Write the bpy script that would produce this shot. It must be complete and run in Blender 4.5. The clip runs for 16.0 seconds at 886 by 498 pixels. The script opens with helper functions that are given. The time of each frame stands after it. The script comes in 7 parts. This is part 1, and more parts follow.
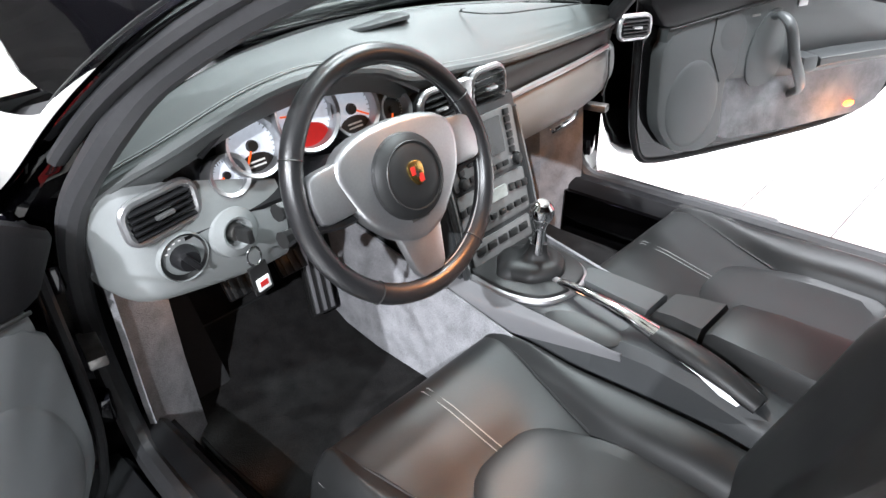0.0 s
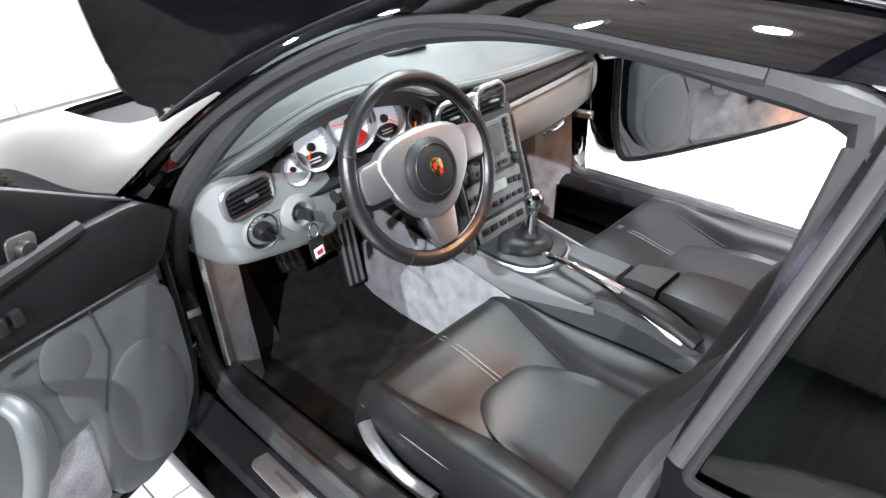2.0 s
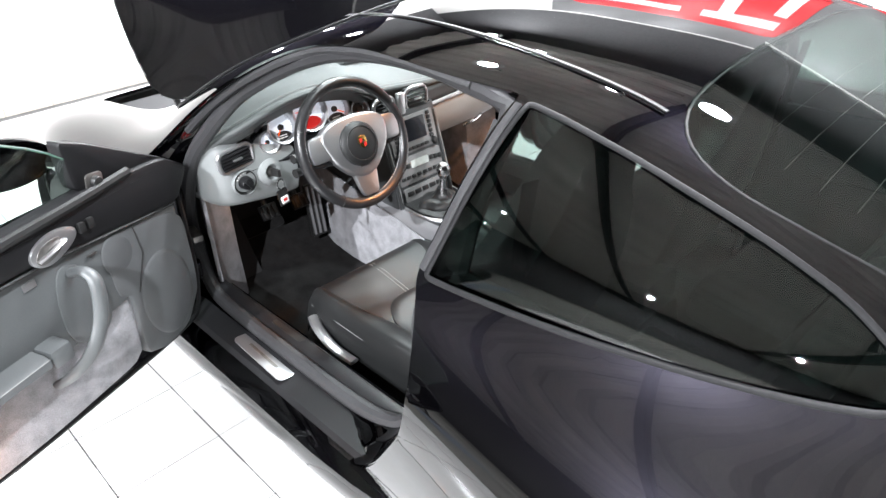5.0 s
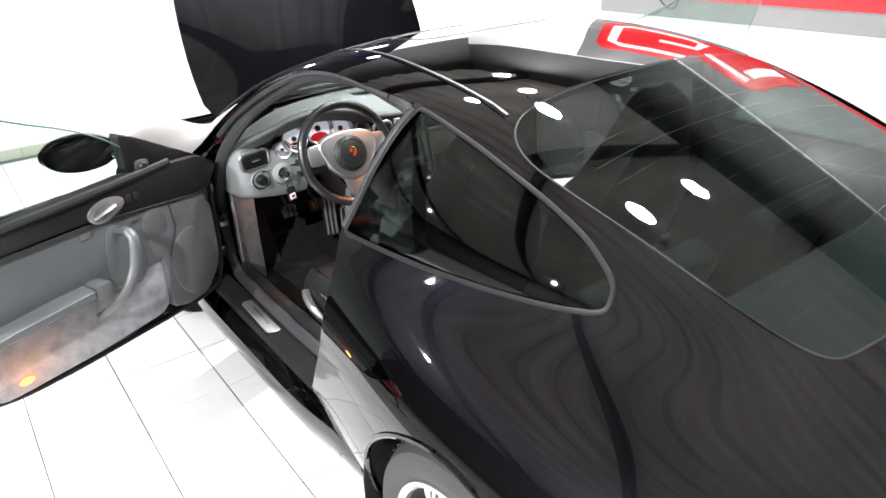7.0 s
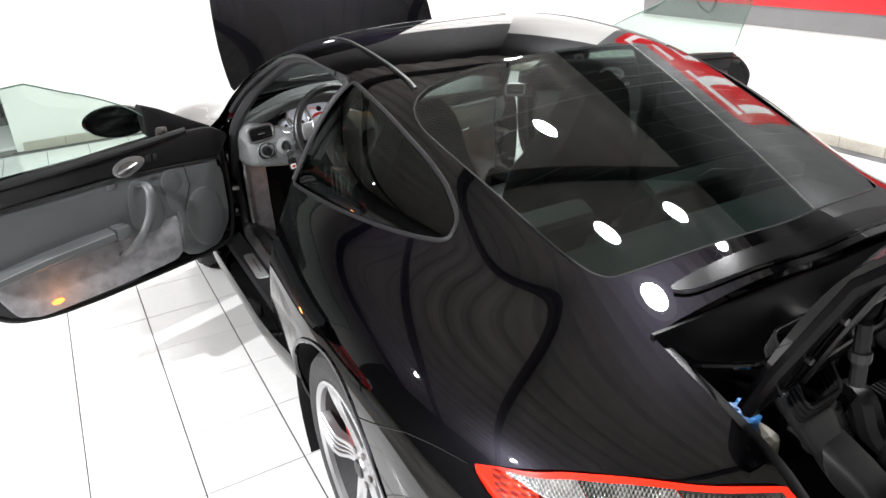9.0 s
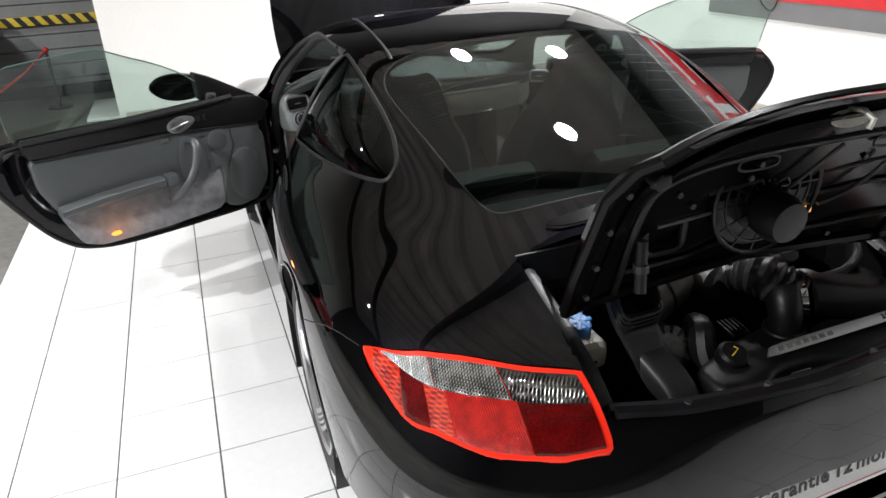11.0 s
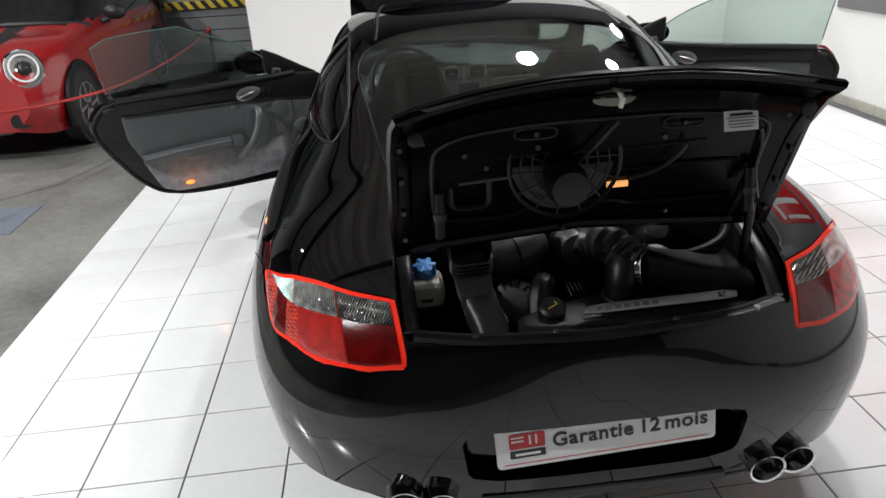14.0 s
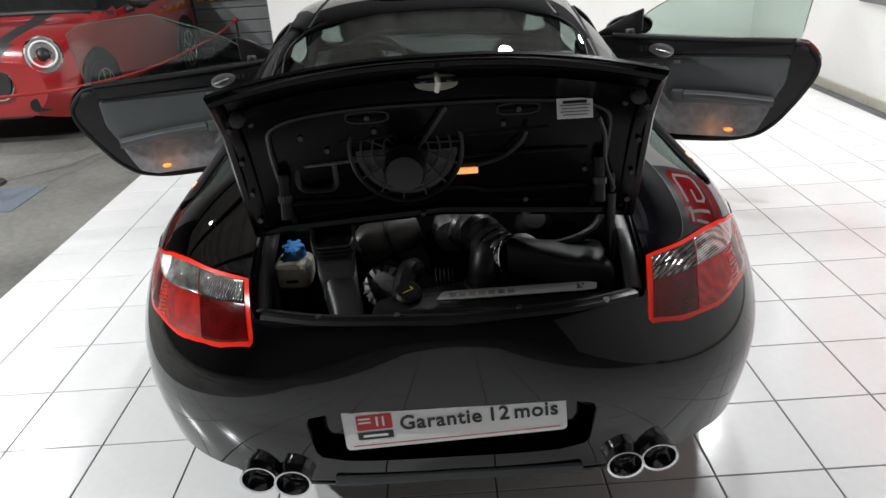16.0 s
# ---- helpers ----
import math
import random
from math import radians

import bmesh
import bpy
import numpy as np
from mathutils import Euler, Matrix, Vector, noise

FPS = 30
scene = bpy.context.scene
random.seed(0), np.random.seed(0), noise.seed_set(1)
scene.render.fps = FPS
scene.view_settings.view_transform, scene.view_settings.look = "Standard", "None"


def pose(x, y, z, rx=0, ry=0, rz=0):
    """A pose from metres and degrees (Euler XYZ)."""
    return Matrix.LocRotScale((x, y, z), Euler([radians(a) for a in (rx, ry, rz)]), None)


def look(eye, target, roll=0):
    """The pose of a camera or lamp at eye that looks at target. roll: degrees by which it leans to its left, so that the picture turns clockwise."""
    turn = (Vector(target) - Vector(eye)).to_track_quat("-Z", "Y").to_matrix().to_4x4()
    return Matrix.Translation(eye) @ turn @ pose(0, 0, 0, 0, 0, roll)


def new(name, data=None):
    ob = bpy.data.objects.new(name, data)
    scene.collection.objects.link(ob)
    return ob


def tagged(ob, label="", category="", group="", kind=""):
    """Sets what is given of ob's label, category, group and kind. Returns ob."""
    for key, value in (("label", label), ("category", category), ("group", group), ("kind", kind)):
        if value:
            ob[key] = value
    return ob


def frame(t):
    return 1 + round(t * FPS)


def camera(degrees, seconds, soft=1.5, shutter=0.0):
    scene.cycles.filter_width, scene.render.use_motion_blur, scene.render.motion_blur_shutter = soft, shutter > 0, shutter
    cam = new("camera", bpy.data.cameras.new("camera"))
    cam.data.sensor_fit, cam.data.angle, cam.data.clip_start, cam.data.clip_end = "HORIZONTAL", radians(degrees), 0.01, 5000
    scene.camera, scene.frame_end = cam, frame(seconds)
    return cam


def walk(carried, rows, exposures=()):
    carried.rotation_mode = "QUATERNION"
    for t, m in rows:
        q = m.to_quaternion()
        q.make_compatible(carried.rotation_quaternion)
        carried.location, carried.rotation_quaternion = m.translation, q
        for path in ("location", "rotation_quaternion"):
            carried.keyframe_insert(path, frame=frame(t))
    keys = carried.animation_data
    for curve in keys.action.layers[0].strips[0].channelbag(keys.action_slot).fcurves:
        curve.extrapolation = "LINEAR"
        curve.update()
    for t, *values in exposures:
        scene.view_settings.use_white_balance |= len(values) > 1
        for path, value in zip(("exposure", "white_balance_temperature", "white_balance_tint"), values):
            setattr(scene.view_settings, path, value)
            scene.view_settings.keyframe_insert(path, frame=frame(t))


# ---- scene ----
cam = camera(64.6, 16.0)
PATH = [
    (0, (-0.941, 0.654, 1.296), (0.253, 1.894, 0.277), -3.7),
    (0.5, (-0.998, 0.61, 1.326), (0.195, 1.851, 0.308), -3.8),
    (1, (-1.051, 0.549, 1.366), (0.139, 1.791, 0.347), -3.8),
    (1.5, (-1.107, 0.505, 1.4), (0.089, 1.746, 0.386), -3.7),
    (2, (-1.184, 0.437, 1.43), (0.005, 1.685, 0.415), -3.9),
    (2.5, (-1.27, 0.358, 1.461), (-0.087, 1.607, 0.441), -4.0),
    (3, (-1.328, 0.286, 1.496), (-0.146, 1.532, 0.471), -3.8),
    (3.5, (-1.344, 0.169, 1.536), (-0.168, 1.416, 0.506), -3.7),
    (4, (-1.371, 0.025, 1.557), (-0.197, 1.277, 0.53), -3.8),
    (4.2, (-1.39, -0.02, 1.57), (-0.21, 1.227, 0.543), -3.4),
    (6.3, (-1.514, -0.605, 1.671), (-0.397, 0.772, 0.746), -2.7),
    (6.5, (-1.5, -0.678, 1.659), (-0.402, 0.727, 0.754), -2.7),
    (7, (-1.483, -0.842, 1.648), (-0.444, 0.63, 0.78), -2.9),
    (7.5, (-1.483, -0.993, 1.632), (-0.499, 0.53, 0.788), -3.1),
    (8, (-1.457, -1.147, 1.636), (-0.531, 0.413, 0.795), -3.5),
    (8.5, (-1.386, -1.265, 1.64), (-0.504, 0.321, 0.799), -3.5),
    (9, (-1.306, -1.395, 1.633), (-0.466, 0.212, 0.789), -3.3),
    (9.2, (-1.292, -1.447, 1.634), (-0.466, 0.168, 0.792), -3.2),
    (11.3, (-1.032, -1.952, 1.61), (-0.491, -0.22, 0.77), -3.0),
    (11.5, (-0.993, -1.987, 1.611), (-0.489, -0.244, 0.769), -3.1),
    (12, (-0.916, -2.067, 1.6), (-0.507, -0.3, 0.757), -3.2),
    (12.5, (-0.825, -2.164, 1.601), (-0.497, -0.38, 0.759), -3.4),
    (13, (-0.729, -2.245, 1.605), (-0.476, -0.448, 0.764), -3.5),
    (13.5, (-0.602, -2.302, 1.606), (-0.404, -0.496, 0.769), -3.5),
    (14, (-0.469, -2.352, 1.601), (-0.326, -0.542, 0.764), -3.4),
    (14.5, (-0.353, -2.399, 1.599), (-0.257, -0.584, 0.763), -3.5),
    (15, (-0.239, -2.446, 1.605), (-0.177, -0.631, 0.767), -3.5),
    (15.5, (-0.126, -2.438, 1.59), (-0.093, -0.622, 0.752), -3.5),
    (16, (0.0, -2.408, 1.56), (-0.008, -0.595, 0.716), -3.5),
]
EXPOSURES = [(0, 0.4, 5850, 10), (2, 0.4, 5850, 10), (4.2, 0.55, 5900, 10), (6.5, 0.3, 6050, 11), (8, -0.15, 6150, 11), (9, -0.55, 6150, 11), (11.5, -1.2, 6100, 10), (14, -1.55, 6050, 9), (16, -1.55, 6050, 9)]
walk(cam, [(t, look(eye, target, roll)) for t, eye, target, roll in PATH], EXPOSURES)


# ---- world and light ----
world = bpy.data.worlds.new("hall_air")
scene.world = world
world.use_nodes = True
world.node_tree.nodes["Background"].inputs[0].default_value = (0.9, 0.95, 1.0, 1)
world.node_tree.nodes["Background"].inputs[1].default_value = 0.25

CEIL = 4.6
LAMPS = [(0.9, 0.3), (2.26, 0.47), (1.59, 1.66), (0.97, 2.95), (2.38, 3.15), (2.95, 4.3), (-5.3, 4.6), (-5.8, 0.4), (-5.0, -2.2)]


def area_lamp(x, y, z, sx, sy, watts, shape="DISK", tint=(1.0, 0.97, 0.93)):
    d = bpy.data.lights.new("lamp_light", "AREA")
    d.shape, d.size, d.size_y, d.energy, d.color = shape, sx, sy, watts, tint
    ob = new("lamp_light", d)
    ob.matrix_world = pose(x, y, z)
    return ob


for lx, ly in LAMPS:
    area_lamp(lx, ly, CEIL - 0.42, 0.12 if lx < -2 else 0.25, 0.12 if lx < -2 else 0.25, (1000 if ly < 2 else 200) if lx < -2 else 130)


def bulb(x, y, z, watts, tint, r=0.02):
    d = bpy.data.lights.new("small_bulb", "POINT")
    d.energy, d.color, d.shadow_soft_size = watts, tint, r
    new("small_bulb", d).location = (x, y, z)


# courtesy lamps of the roof, the doors and the footwells
bulb(0.03, 1.10, 1.215, 1.0, (1.0, 0.42, 0.14), 0.012)
for s in (-1, 1):
    bulb(1.47 * s, 1.27, 0.45, 0.5, (1.0, 0.38, 0.12))
    bulb(0.50 * s, 1.72, 0.62, 0.15, (1.0, 0.5, 0.25))


def map_light(target, watts, cone):
    """One beam of the lit roof lamp."""
    d = bpy.data.lights.new("map_light", "SPOT")
    d.energy, d.color, d.shadow_soft_size = watts, (1.0, 0.36, 0.09), 0.012
    d.spot_size, d.spot_blend = radians(cone), 0.5
    ob = new("map_light", d)
    ob.location = (0.03, 1.10, 1.215)
    ob.rotation_euler = (Vector(target) - Vector((0.03, 1.10, 1.215))).to_track_quat("-Z", "Y").to_euler()


map_light((-0.44, 1.30, 0.44), 32, 30)
map_light((0.52, 1.85, 0.45), 14, 34)

# ---- materials ----
def mat(name, color, rough=0.5, metal=0.0, vary=0.12, scale=6.0, fine=90.0, bump=0.0, coat=0.0, color2=None, fine_mix=0.5, **extra):
    """A surface with colour that drifts at two scales, uneven gloss and a fine relief."""
    m = bpy.data.materials.new(name)
    m.use_nodes = True
    nt = m.node_tree
    b = nt.nodes["Principled BSDF"]
    b.inputs["Metallic"].default_value = metal
    co = nt.nodes.new("ShaderNodeTexCoord")
    n1, n2 = nt.nodes.new("ShaderNodeTexNoise"), nt.nodes.new("ShaderNodeTexNoise")
    n1.inputs["Scale"].default_value, n1.inputs["Detail"].default_value = scale, 4
    n2.inputs["Scale"].default_value, n2.inputs["Detail"].default_value = fine, 3
    for n in (n1, n2):
        nt.links.new(co.outputs["Object"], n.inputs["Vector"])
    add = nt.nodes.new("ShaderNodeMix")
    add.data_type = "FLOAT"
    add.inputs[0].default_value = fine_mix
    nt.links.new(n1.outputs["Fac"], add.inputs[2])
    nt.links.new(n2.outputs["Fac"], add.inputs[3])
    ramp = nt.nodes.new("ShaderNodeValToRGB")
    c2 = color2 or tuple(c * (1 - 2 * vary) for c in color)
    c1 = tuple(min(1, c * (1 + 1.0 * vary)) for c in color)
    ramp.color_ramp.elements[0].position, ramp.color_ramp.elements[1].position = 0.3, 0.7
    ramp.color_ramp.elements[0].color, ramp.color_ramp.elements[1].color = (*c2, 1), (*c1, 1)
    nt.links.new(add.outputs[0], ramp.inputs["Fac"])
    nt.links.new(ramp.outputs["Color"], b.inputs["Base Color"])
    mr = nt.nodes.new("ShaderNodeMapRange")
    mr.inputs[3].default_value, mr.inputs[4].default_value = rough * 0.82, min(1, rough * 1.18)
    nt.links.new(n1.outputs["Fac"], mr.inputs[0])
    nt.links.new(mr.outputs[0], b.inputs["Roughness"])
    if bump:
        bp = nt.nodes.new("ShaderNodeBump")
        bp.inputs["Strength"].default_value, bp.inputs["Distance"].default_value = bump, 0.002
        nt.links.new(n2.outputs["Fac"], bp.inputs["Height"])
        nt.links.new(bp.outputs["Normal"], b.inputs["Normal"])
    b.inputs["Coat Weight"].default_value = coat
    b.inputs["Coat Roughness"].default_value = 0.02
    for k, v in extra.items():
        b.inputs[k.replace("_", " ")].default_value = v
    return m


def glow(name, color, strength):
    m = mat(name, tuple(min(1, c) for c in color), 0.4)
    b = m.node_tree.nodes["Principled BSDF"]
    b.inputs["Emission Color"].default_value = (*color, 1)
    b.inputs["Emission Strength"].default_value = strength
    return m


def glass(name, tint, rough=0.0):
    """A thin pane: mostly clear, with mirror gloss that grows at grazing angles."""
    m = bpy.data.materials.new(name)
    m.use_nodes = True
    nt = m.node_tree
    nt.nodes.remove(nt.nodes["Principled BSDF"])
    tr, gl, mx, lw, pw, ad = (nt.nodes.new("ShaderNode" + k) for k in ("BsdfTransparent", "BsdfGlossy", "MixShader", "LayerWeight", "Math", "Math"))
    lw.inputs["Blend"].default_value = 0.5
    pw.operation, ad.operation = "POWER", "MULTIPLY_ADD"
    pw.inputs[1].default_value = 4.5
    ad.inputs[1].default_value, ad.inputs[2].default_value = 0.9, 0.045
    nt.links.new(lw.outputs["Facing"], pw.inputs[0])
    nt.links.new(pw.outputs[0], ad.inputs[0])
    tr.inputs[0].default_value = (*tint, 1)
    gl.inputs["Roughness"].default_value = rough
    nt.links.new(ad.outputs[0], mx.inputs[0])
    nt.links.new(tr.outputs[0], mx.inputs[1])
    nt.links.new(gl.outputs[0], mx.inputs[2])
    nt.links.new(mx.outputs[0], nt.nodes["Material Output"].inputs[0])
    return m


PAINT = mat("black_metallic_paint", (0.0050, 0.0047, 0.0061), 0.32, 1.0, vary=0.25, scale=3, fine=2600, coat=1.0, fine_mix=0.85, color2=(0.0035, 0.0033, 0.0045), Specular_IOR_Level=0.0, Specular_Tint=(0.05, 0.045, 0.07, 1))
LINER = mat("grey_trim_cloth", (0.03, 0.031, 0.033), 0.85, vary=0.1, fine=120, bump=0.01)
RUBBER = mat("black_rubber", (0.014, 0.014, 0.015), 0.5, vary=0.2, fine=150, bump=0.05, Specular_IOR_Level=0.22)
SEALGREY = mat("grey_rubber_seal", (0.027, 0.027, 0.029), 0.5, vary=0.15, fine=120)
PLASTIC = mat("black_plastic", (0.010, 0.010, 0.011), 0.42, vary=0.2, fine=500, bump=0.15, Specular_IOR_Level=0.28)
DPLASTIC = mat("dark_grey_plastic", (0.036, 0.038, 0.0395), 0.46, vary=0.1, fine=600, bump=0.15, Specular_IOR_Level=0.35)
LEATHER = mat("grey_leather", (0.0128, 0.0133, 0.0135), 0.44, vary=0.12, scale=5, fine=420, bump=0.07, Specular_IOR_Level=0.26)
LEATHERD = mat("dark_grey_leather", (0.0135, 0.0138, 0.014), 0.47, vary=0.12, scale=5, fine=420, bump=0.06, Specular_IOR_Level=0.32)
DASHGREY = mat("light_grey_soft_plastic", (0.185, 0.195, 0.195), 0.5, vary=0.06, scale=4, fine=700, bump=0.15)
CARPET = mat("grey_carpet", (0.27, 0.27, 0.285), 0.95, vary=0.3, scale=22, fine=500, bump=1.0)
CARPETD = mat("dark_floor_carpet", (0.015, 0.015, 0.016), 0.95, vary=0.3, scale=18, fine=600, bump=0.4)
SILVER = mat("satin_aluminium", (0.44, 0.44, 0.45), 0.36, 0.9, vary=0.05, fine=300)
CHROME = mat("chrome", (0.75, 0.75, 0.76), 0.06, 1.0, vary=0.03)
STEEL = mat("dull_steel", (0.28, 0.27, 0.26), 0.45, 1.0, vary=0.2, fine=60, bump=0.1)
STITCH = mat("pale_stitching", (0.22, 0.225, 0.225), 0.8)
ORANGE = glow("orange_door_lamp", (1.0, 0.16, 0.02), 9.0)
GLASSW = glass("green_tinted_glass", (0.91, 0.945, 0.93))
GLASSDOOR = glass("pale_green_door_glass", (0.74, 0.815, 0.78))
GLASSD = glass("dark_tinted_glass", (0.56, 0.62, 0.60))
GLASSQ = glass("deep_tinted_glass", (0.36, 0.42, 0.40))
HALLGREY = mat("dim_hall_wall", (0.07, 0.07, 0.072), 0.7, vary=0.2, scale=0.8, fine=30)
WHITEW = mat("white_wall_paint", (0.80, 0.79, 0.76), 0.55, vary=0.03, scale=1.2, fine=40, bump=0.05)
TILE = mat("white_glazed_tile", (0.80, 0.80, 0.79), 0.16, vary=0.025, scale=2.5, fine=30, coat=0.3)
GROUT = mat("grey_grout", (0.12, 0.12, 0.12), 0.9, vary=0.3, fine=200, bump=0.3)
CONCRETE = mat("grey_concrete", (0.175, 0.172, 0.155), 0.6, vary=0.32, scale=1.1, fine=25, bump=0.1, fine_mix=0.25)
BOLT = mat("dark_bolt_steel", (0.045, 0.045, 0.047), 0.35, 0.9, vary=0.2)
CEILM = mat("grey_sheet_metal", (0.66, 0.645, 0.61), 0.5, 0.2, vary=0.2, scale=1.0)
BEAM = mat("dark_beam_paint", (0.03, 0.03, 0.032), 0.6, vary=0.2)
RED = mat("red_sign_vinyl", (0.55, 0.012, 0.016), 0.35, vary=0.06)
GREYV = mat("grey_sign_vinyl", (0.16, 0.16, 0.16), 0.4, vary=0.05)
WHITEV = mat("white_vinyl", (0.78, 0.78, 0.77), 0.35, vary=0.03)
YELLOW = mat("yellow_paint", (0.75, 0.55, 0.03), 0.5, vary=0.1)
EDGE_GREEN = mat("green_glass_edge", (0.10, 0.17, 0.14), 0.15, vary=0.05)
BLACKV = mat("black_vinyl", (0.012, 0.012, 0.012), 0.45)


# ---- building blocks ----
def thing(name, label="", category="", group="", kind="", at=(0, 0, 0)):
    ob = new(name)
    ob.location = at
    ob.empty_display_size = 0.05
    return tagged(ob, label, category, group, kind)


def finish(me, angle=35):
    me.polygons.foreach_set("use_smooth", [True] * len(me.polygons))
    me.set_sharp_from_angle(angle=radians(angle))


def part(name, bm, material, parent=None, label="", angle=35, matrix=None):
    """Links a bmesh (or mesh) as one object, under a thing or a part."""
    if isinstance(bm, bmesh.types.BMesh):
        me = bpy.data.meshes.new(name)
        if matrix is not None:
            bmesh.ops.transform(bm, matrix=matrix, verts=bm.verts)
        bm.to_mesh(me)
        bm.free()
    else:
        me = bm
        if matrix is not None:
            me.transform(matrix)
    if matrix is not None and matrix.determinant() < 0:
        me.flip_normals()
    for m in material if isinstance(material, (list, tuple)) else [material]:
        if len(me.materials) == 0 or isinstance(material, (list, tuple)):
            me.materials.append(m)
    finish(me, angle)
    ob = new(name, me)
    if parent:
        ob.parent = parent
        bases = parent
        off = Vector((0, 0, 0))
        while bases:
            off += bases.location
            bases = bases.parent
        ob.location = -off
    if label:
        ob["label"] = label
    return ob


def box(sx, sy, sz, m=None, bevel=0.0, seg=2):
    bm = bmesh.new()
    bmesh.ops.create_cube(bm, size=1.0, matrix=Matrix.Diagonal((sx, sy, sz, 1)))
    if bevel:
        bmesh.ops.bevel(bm, geom=bm.edges[:], offset=bevel, segments=seg, affect="EDGES", profile=0.6)
    if m is not None:
        bmesh.ops.transform(bm, matrix=m, verts=bm.verts)
    return bm


def cyl(r1, r2, h, m=None, n=32, bevel=0.0, caps=True):
    """A cylinder or cone along z, centred."""
    bm = bmesh.new()
    bmesh.ops.create_cone(bm, cap_ends=caps, segments=n, radius1=r1, radius2=r2, depth=h)
    if bevel:
        es = [e for e in bm.edges if any(len(f.verts) > 4 for f in e.link_faces)]
        bmesh.ops.bevel(bm, geom=es, offset=bevel, segments=2, affect="EDGES", profile=0.5)
    if m is not None:
        bmesh.ops.transform(bm, matrix=m, verts=bm.verts)
    return bm


def ball(r, m=None, s=(1, 1, 1), n=20):
    bm = bmesh.new()
    bmesh.ops.create_uvsphere(bm, u_segments=n, v_segments=n // 2, radius=r, matrix=Matrix.Diagonal((*s, 1)))
    if m is not None:
        bmesh.ops.transform(bm, matrix=m, verts=bm.verts)
    return bm


def lathe(profile, m=None, n=40):
    """Turns (r, z) points about z."""
    bm = bmesh.new()
    rows = [[bm.verts.new((r * math.cos(2 * math.pi * i / n), r * math.sin(2 * math.pi * i / n), z)) for i in range(n)] for r, z in profile]
    for a, b in zip(rows, rows[1:]):
        for i in range(n):
            bm.faces.new((a[i], a[(i + 1) % n], b[(i + 1) % n], b[i]))
    bmesh.ops.remove_doubles(bm, verts=bm.verts, dist=1e-6)
    bmesh.ops.recalc_face_normals(bm, faces=bm.faces)
    if m is not None:
        bmesh.ops.transform(bm, matrix=m, verts=bm.verts)
    return bm


def spline(pts, n=8, closed=False):
    """A smooth line through the points."""
    p = [Vector(q) for q in pts]
    out = []
    k = len(p)
    for i in range(k if closed else k - 1):
        if closed:
            a, b, c, d = p[i - 1], p[i], p[(i + 1) % k], p[(i + 2) % k]
        else:
            a, b, c, d = p[max(i - 1, 0)], p[i], p[i + 1], p[min(i + 2, k - 1)]
        for j in range(n):
            t = j / n
            out.append(0.5 * (2 * b + (c - a) * t + (2 * a - 5 * b + 4 * c - d) * t * t + (3 * b - a - 3 * c + d) * t ** 3))
    if not closed:
        out.append(p[-1])
    return out


def chaikin(pts, times=3, cut=0.25):
    """Rounds the corners of a closed outline."""
    p = [Vector(q) for q in pts]
    for _ in range(times):
        q = []
        for a, b in zip(p, p[1:] + p[:1]):
            q += [a.lerp(b, cut), a.lerp(b, 1 - cut)]
        p = q
    return p


def tube(pts, r, closed=False, n=8, flat=1.0, caps=True, up=None):
    """A round bar along a line; r is a radius or one for each point; flat squeezes it along the normal."""
    bm = bmesh.new()
    p = [Vector(q) for q in pts]
    k = len(p)
    rs = r if isinstance(r, (list, tuple)) else [r] * k
    rows, nrm = [], None
    for i in range(k):
        if closed:
            t = p[(i + 1) % k] - p[i - 1]
        else:
            t = p[min(i + 1, k - 1)] - p[max(i - 1, 0)]
        t.normalize()
        if up is not None:
            nrm = Vector(up)
        elif nrm is None:
            nrm = Vector((0, 0, 1)) if abs(t.z) < 0.9 else Vector((1, 0, 0))
        nrm = (nrm - t * nrm.dot(t)).normalized()
        bi = t.cross(nrm)
        rows.append([bm.verts.new(p[i] + (nrm * flat * math.cos(2 * math.pi * j / n) + bi * math.sin(2 * math.pi * j / n)) * rs[i]) for j in range(n)])
    for i in range(k if closed else k - 1):
        a, b = rows[i], rows[(i + 1) % k]
        for j in range(n):
            bm.faces.new((a[j], a[(j + 1) % n], b[(j + 1) % n], b[j]))
    if caps and not closed:
        bm.faces.new(rows[0][::-1])
        bm.faces.new(rows[-1])
    bmesh.ops.recalc_face_normals(bm, faces=bm.faces)
    return bm


def plate(outline, depth, m=None, bevel=0.0, seg=2):
    """A flat outline in x, y made thick along z, from 0 to depth."""
    bm = bmesh.new()
    f = bm.faces.new([bm.verts.new((q[0], q[1], 0)) for q in outline])
    r = bmesh.ops.extrude_face_region(bm, geom=[f])
    bmesh.ops.translate(bm, vec=(0, 0, depth), verts=[v for v in r["geom"] if isinstance(v, bmesh.types.BMVert)])
    bmesh.ops.recalc_face_normals(bm, faces=bm.faces)
    if bevel:
        es = [e for e in bm.edges if abs(e.verts[0].co.z - depth) < 1e-6 and abs(e.verts[1].co.z - depth) < 1e-6]
        bmesh.ops.bevel(bm, geom=es, offset=bevel, segments=seg, affect="EDGES", profile=0.5)
    if m is not None:
        bmesh.ops.transform(bm, matrix=m, verts=bm.verts)
    return bm


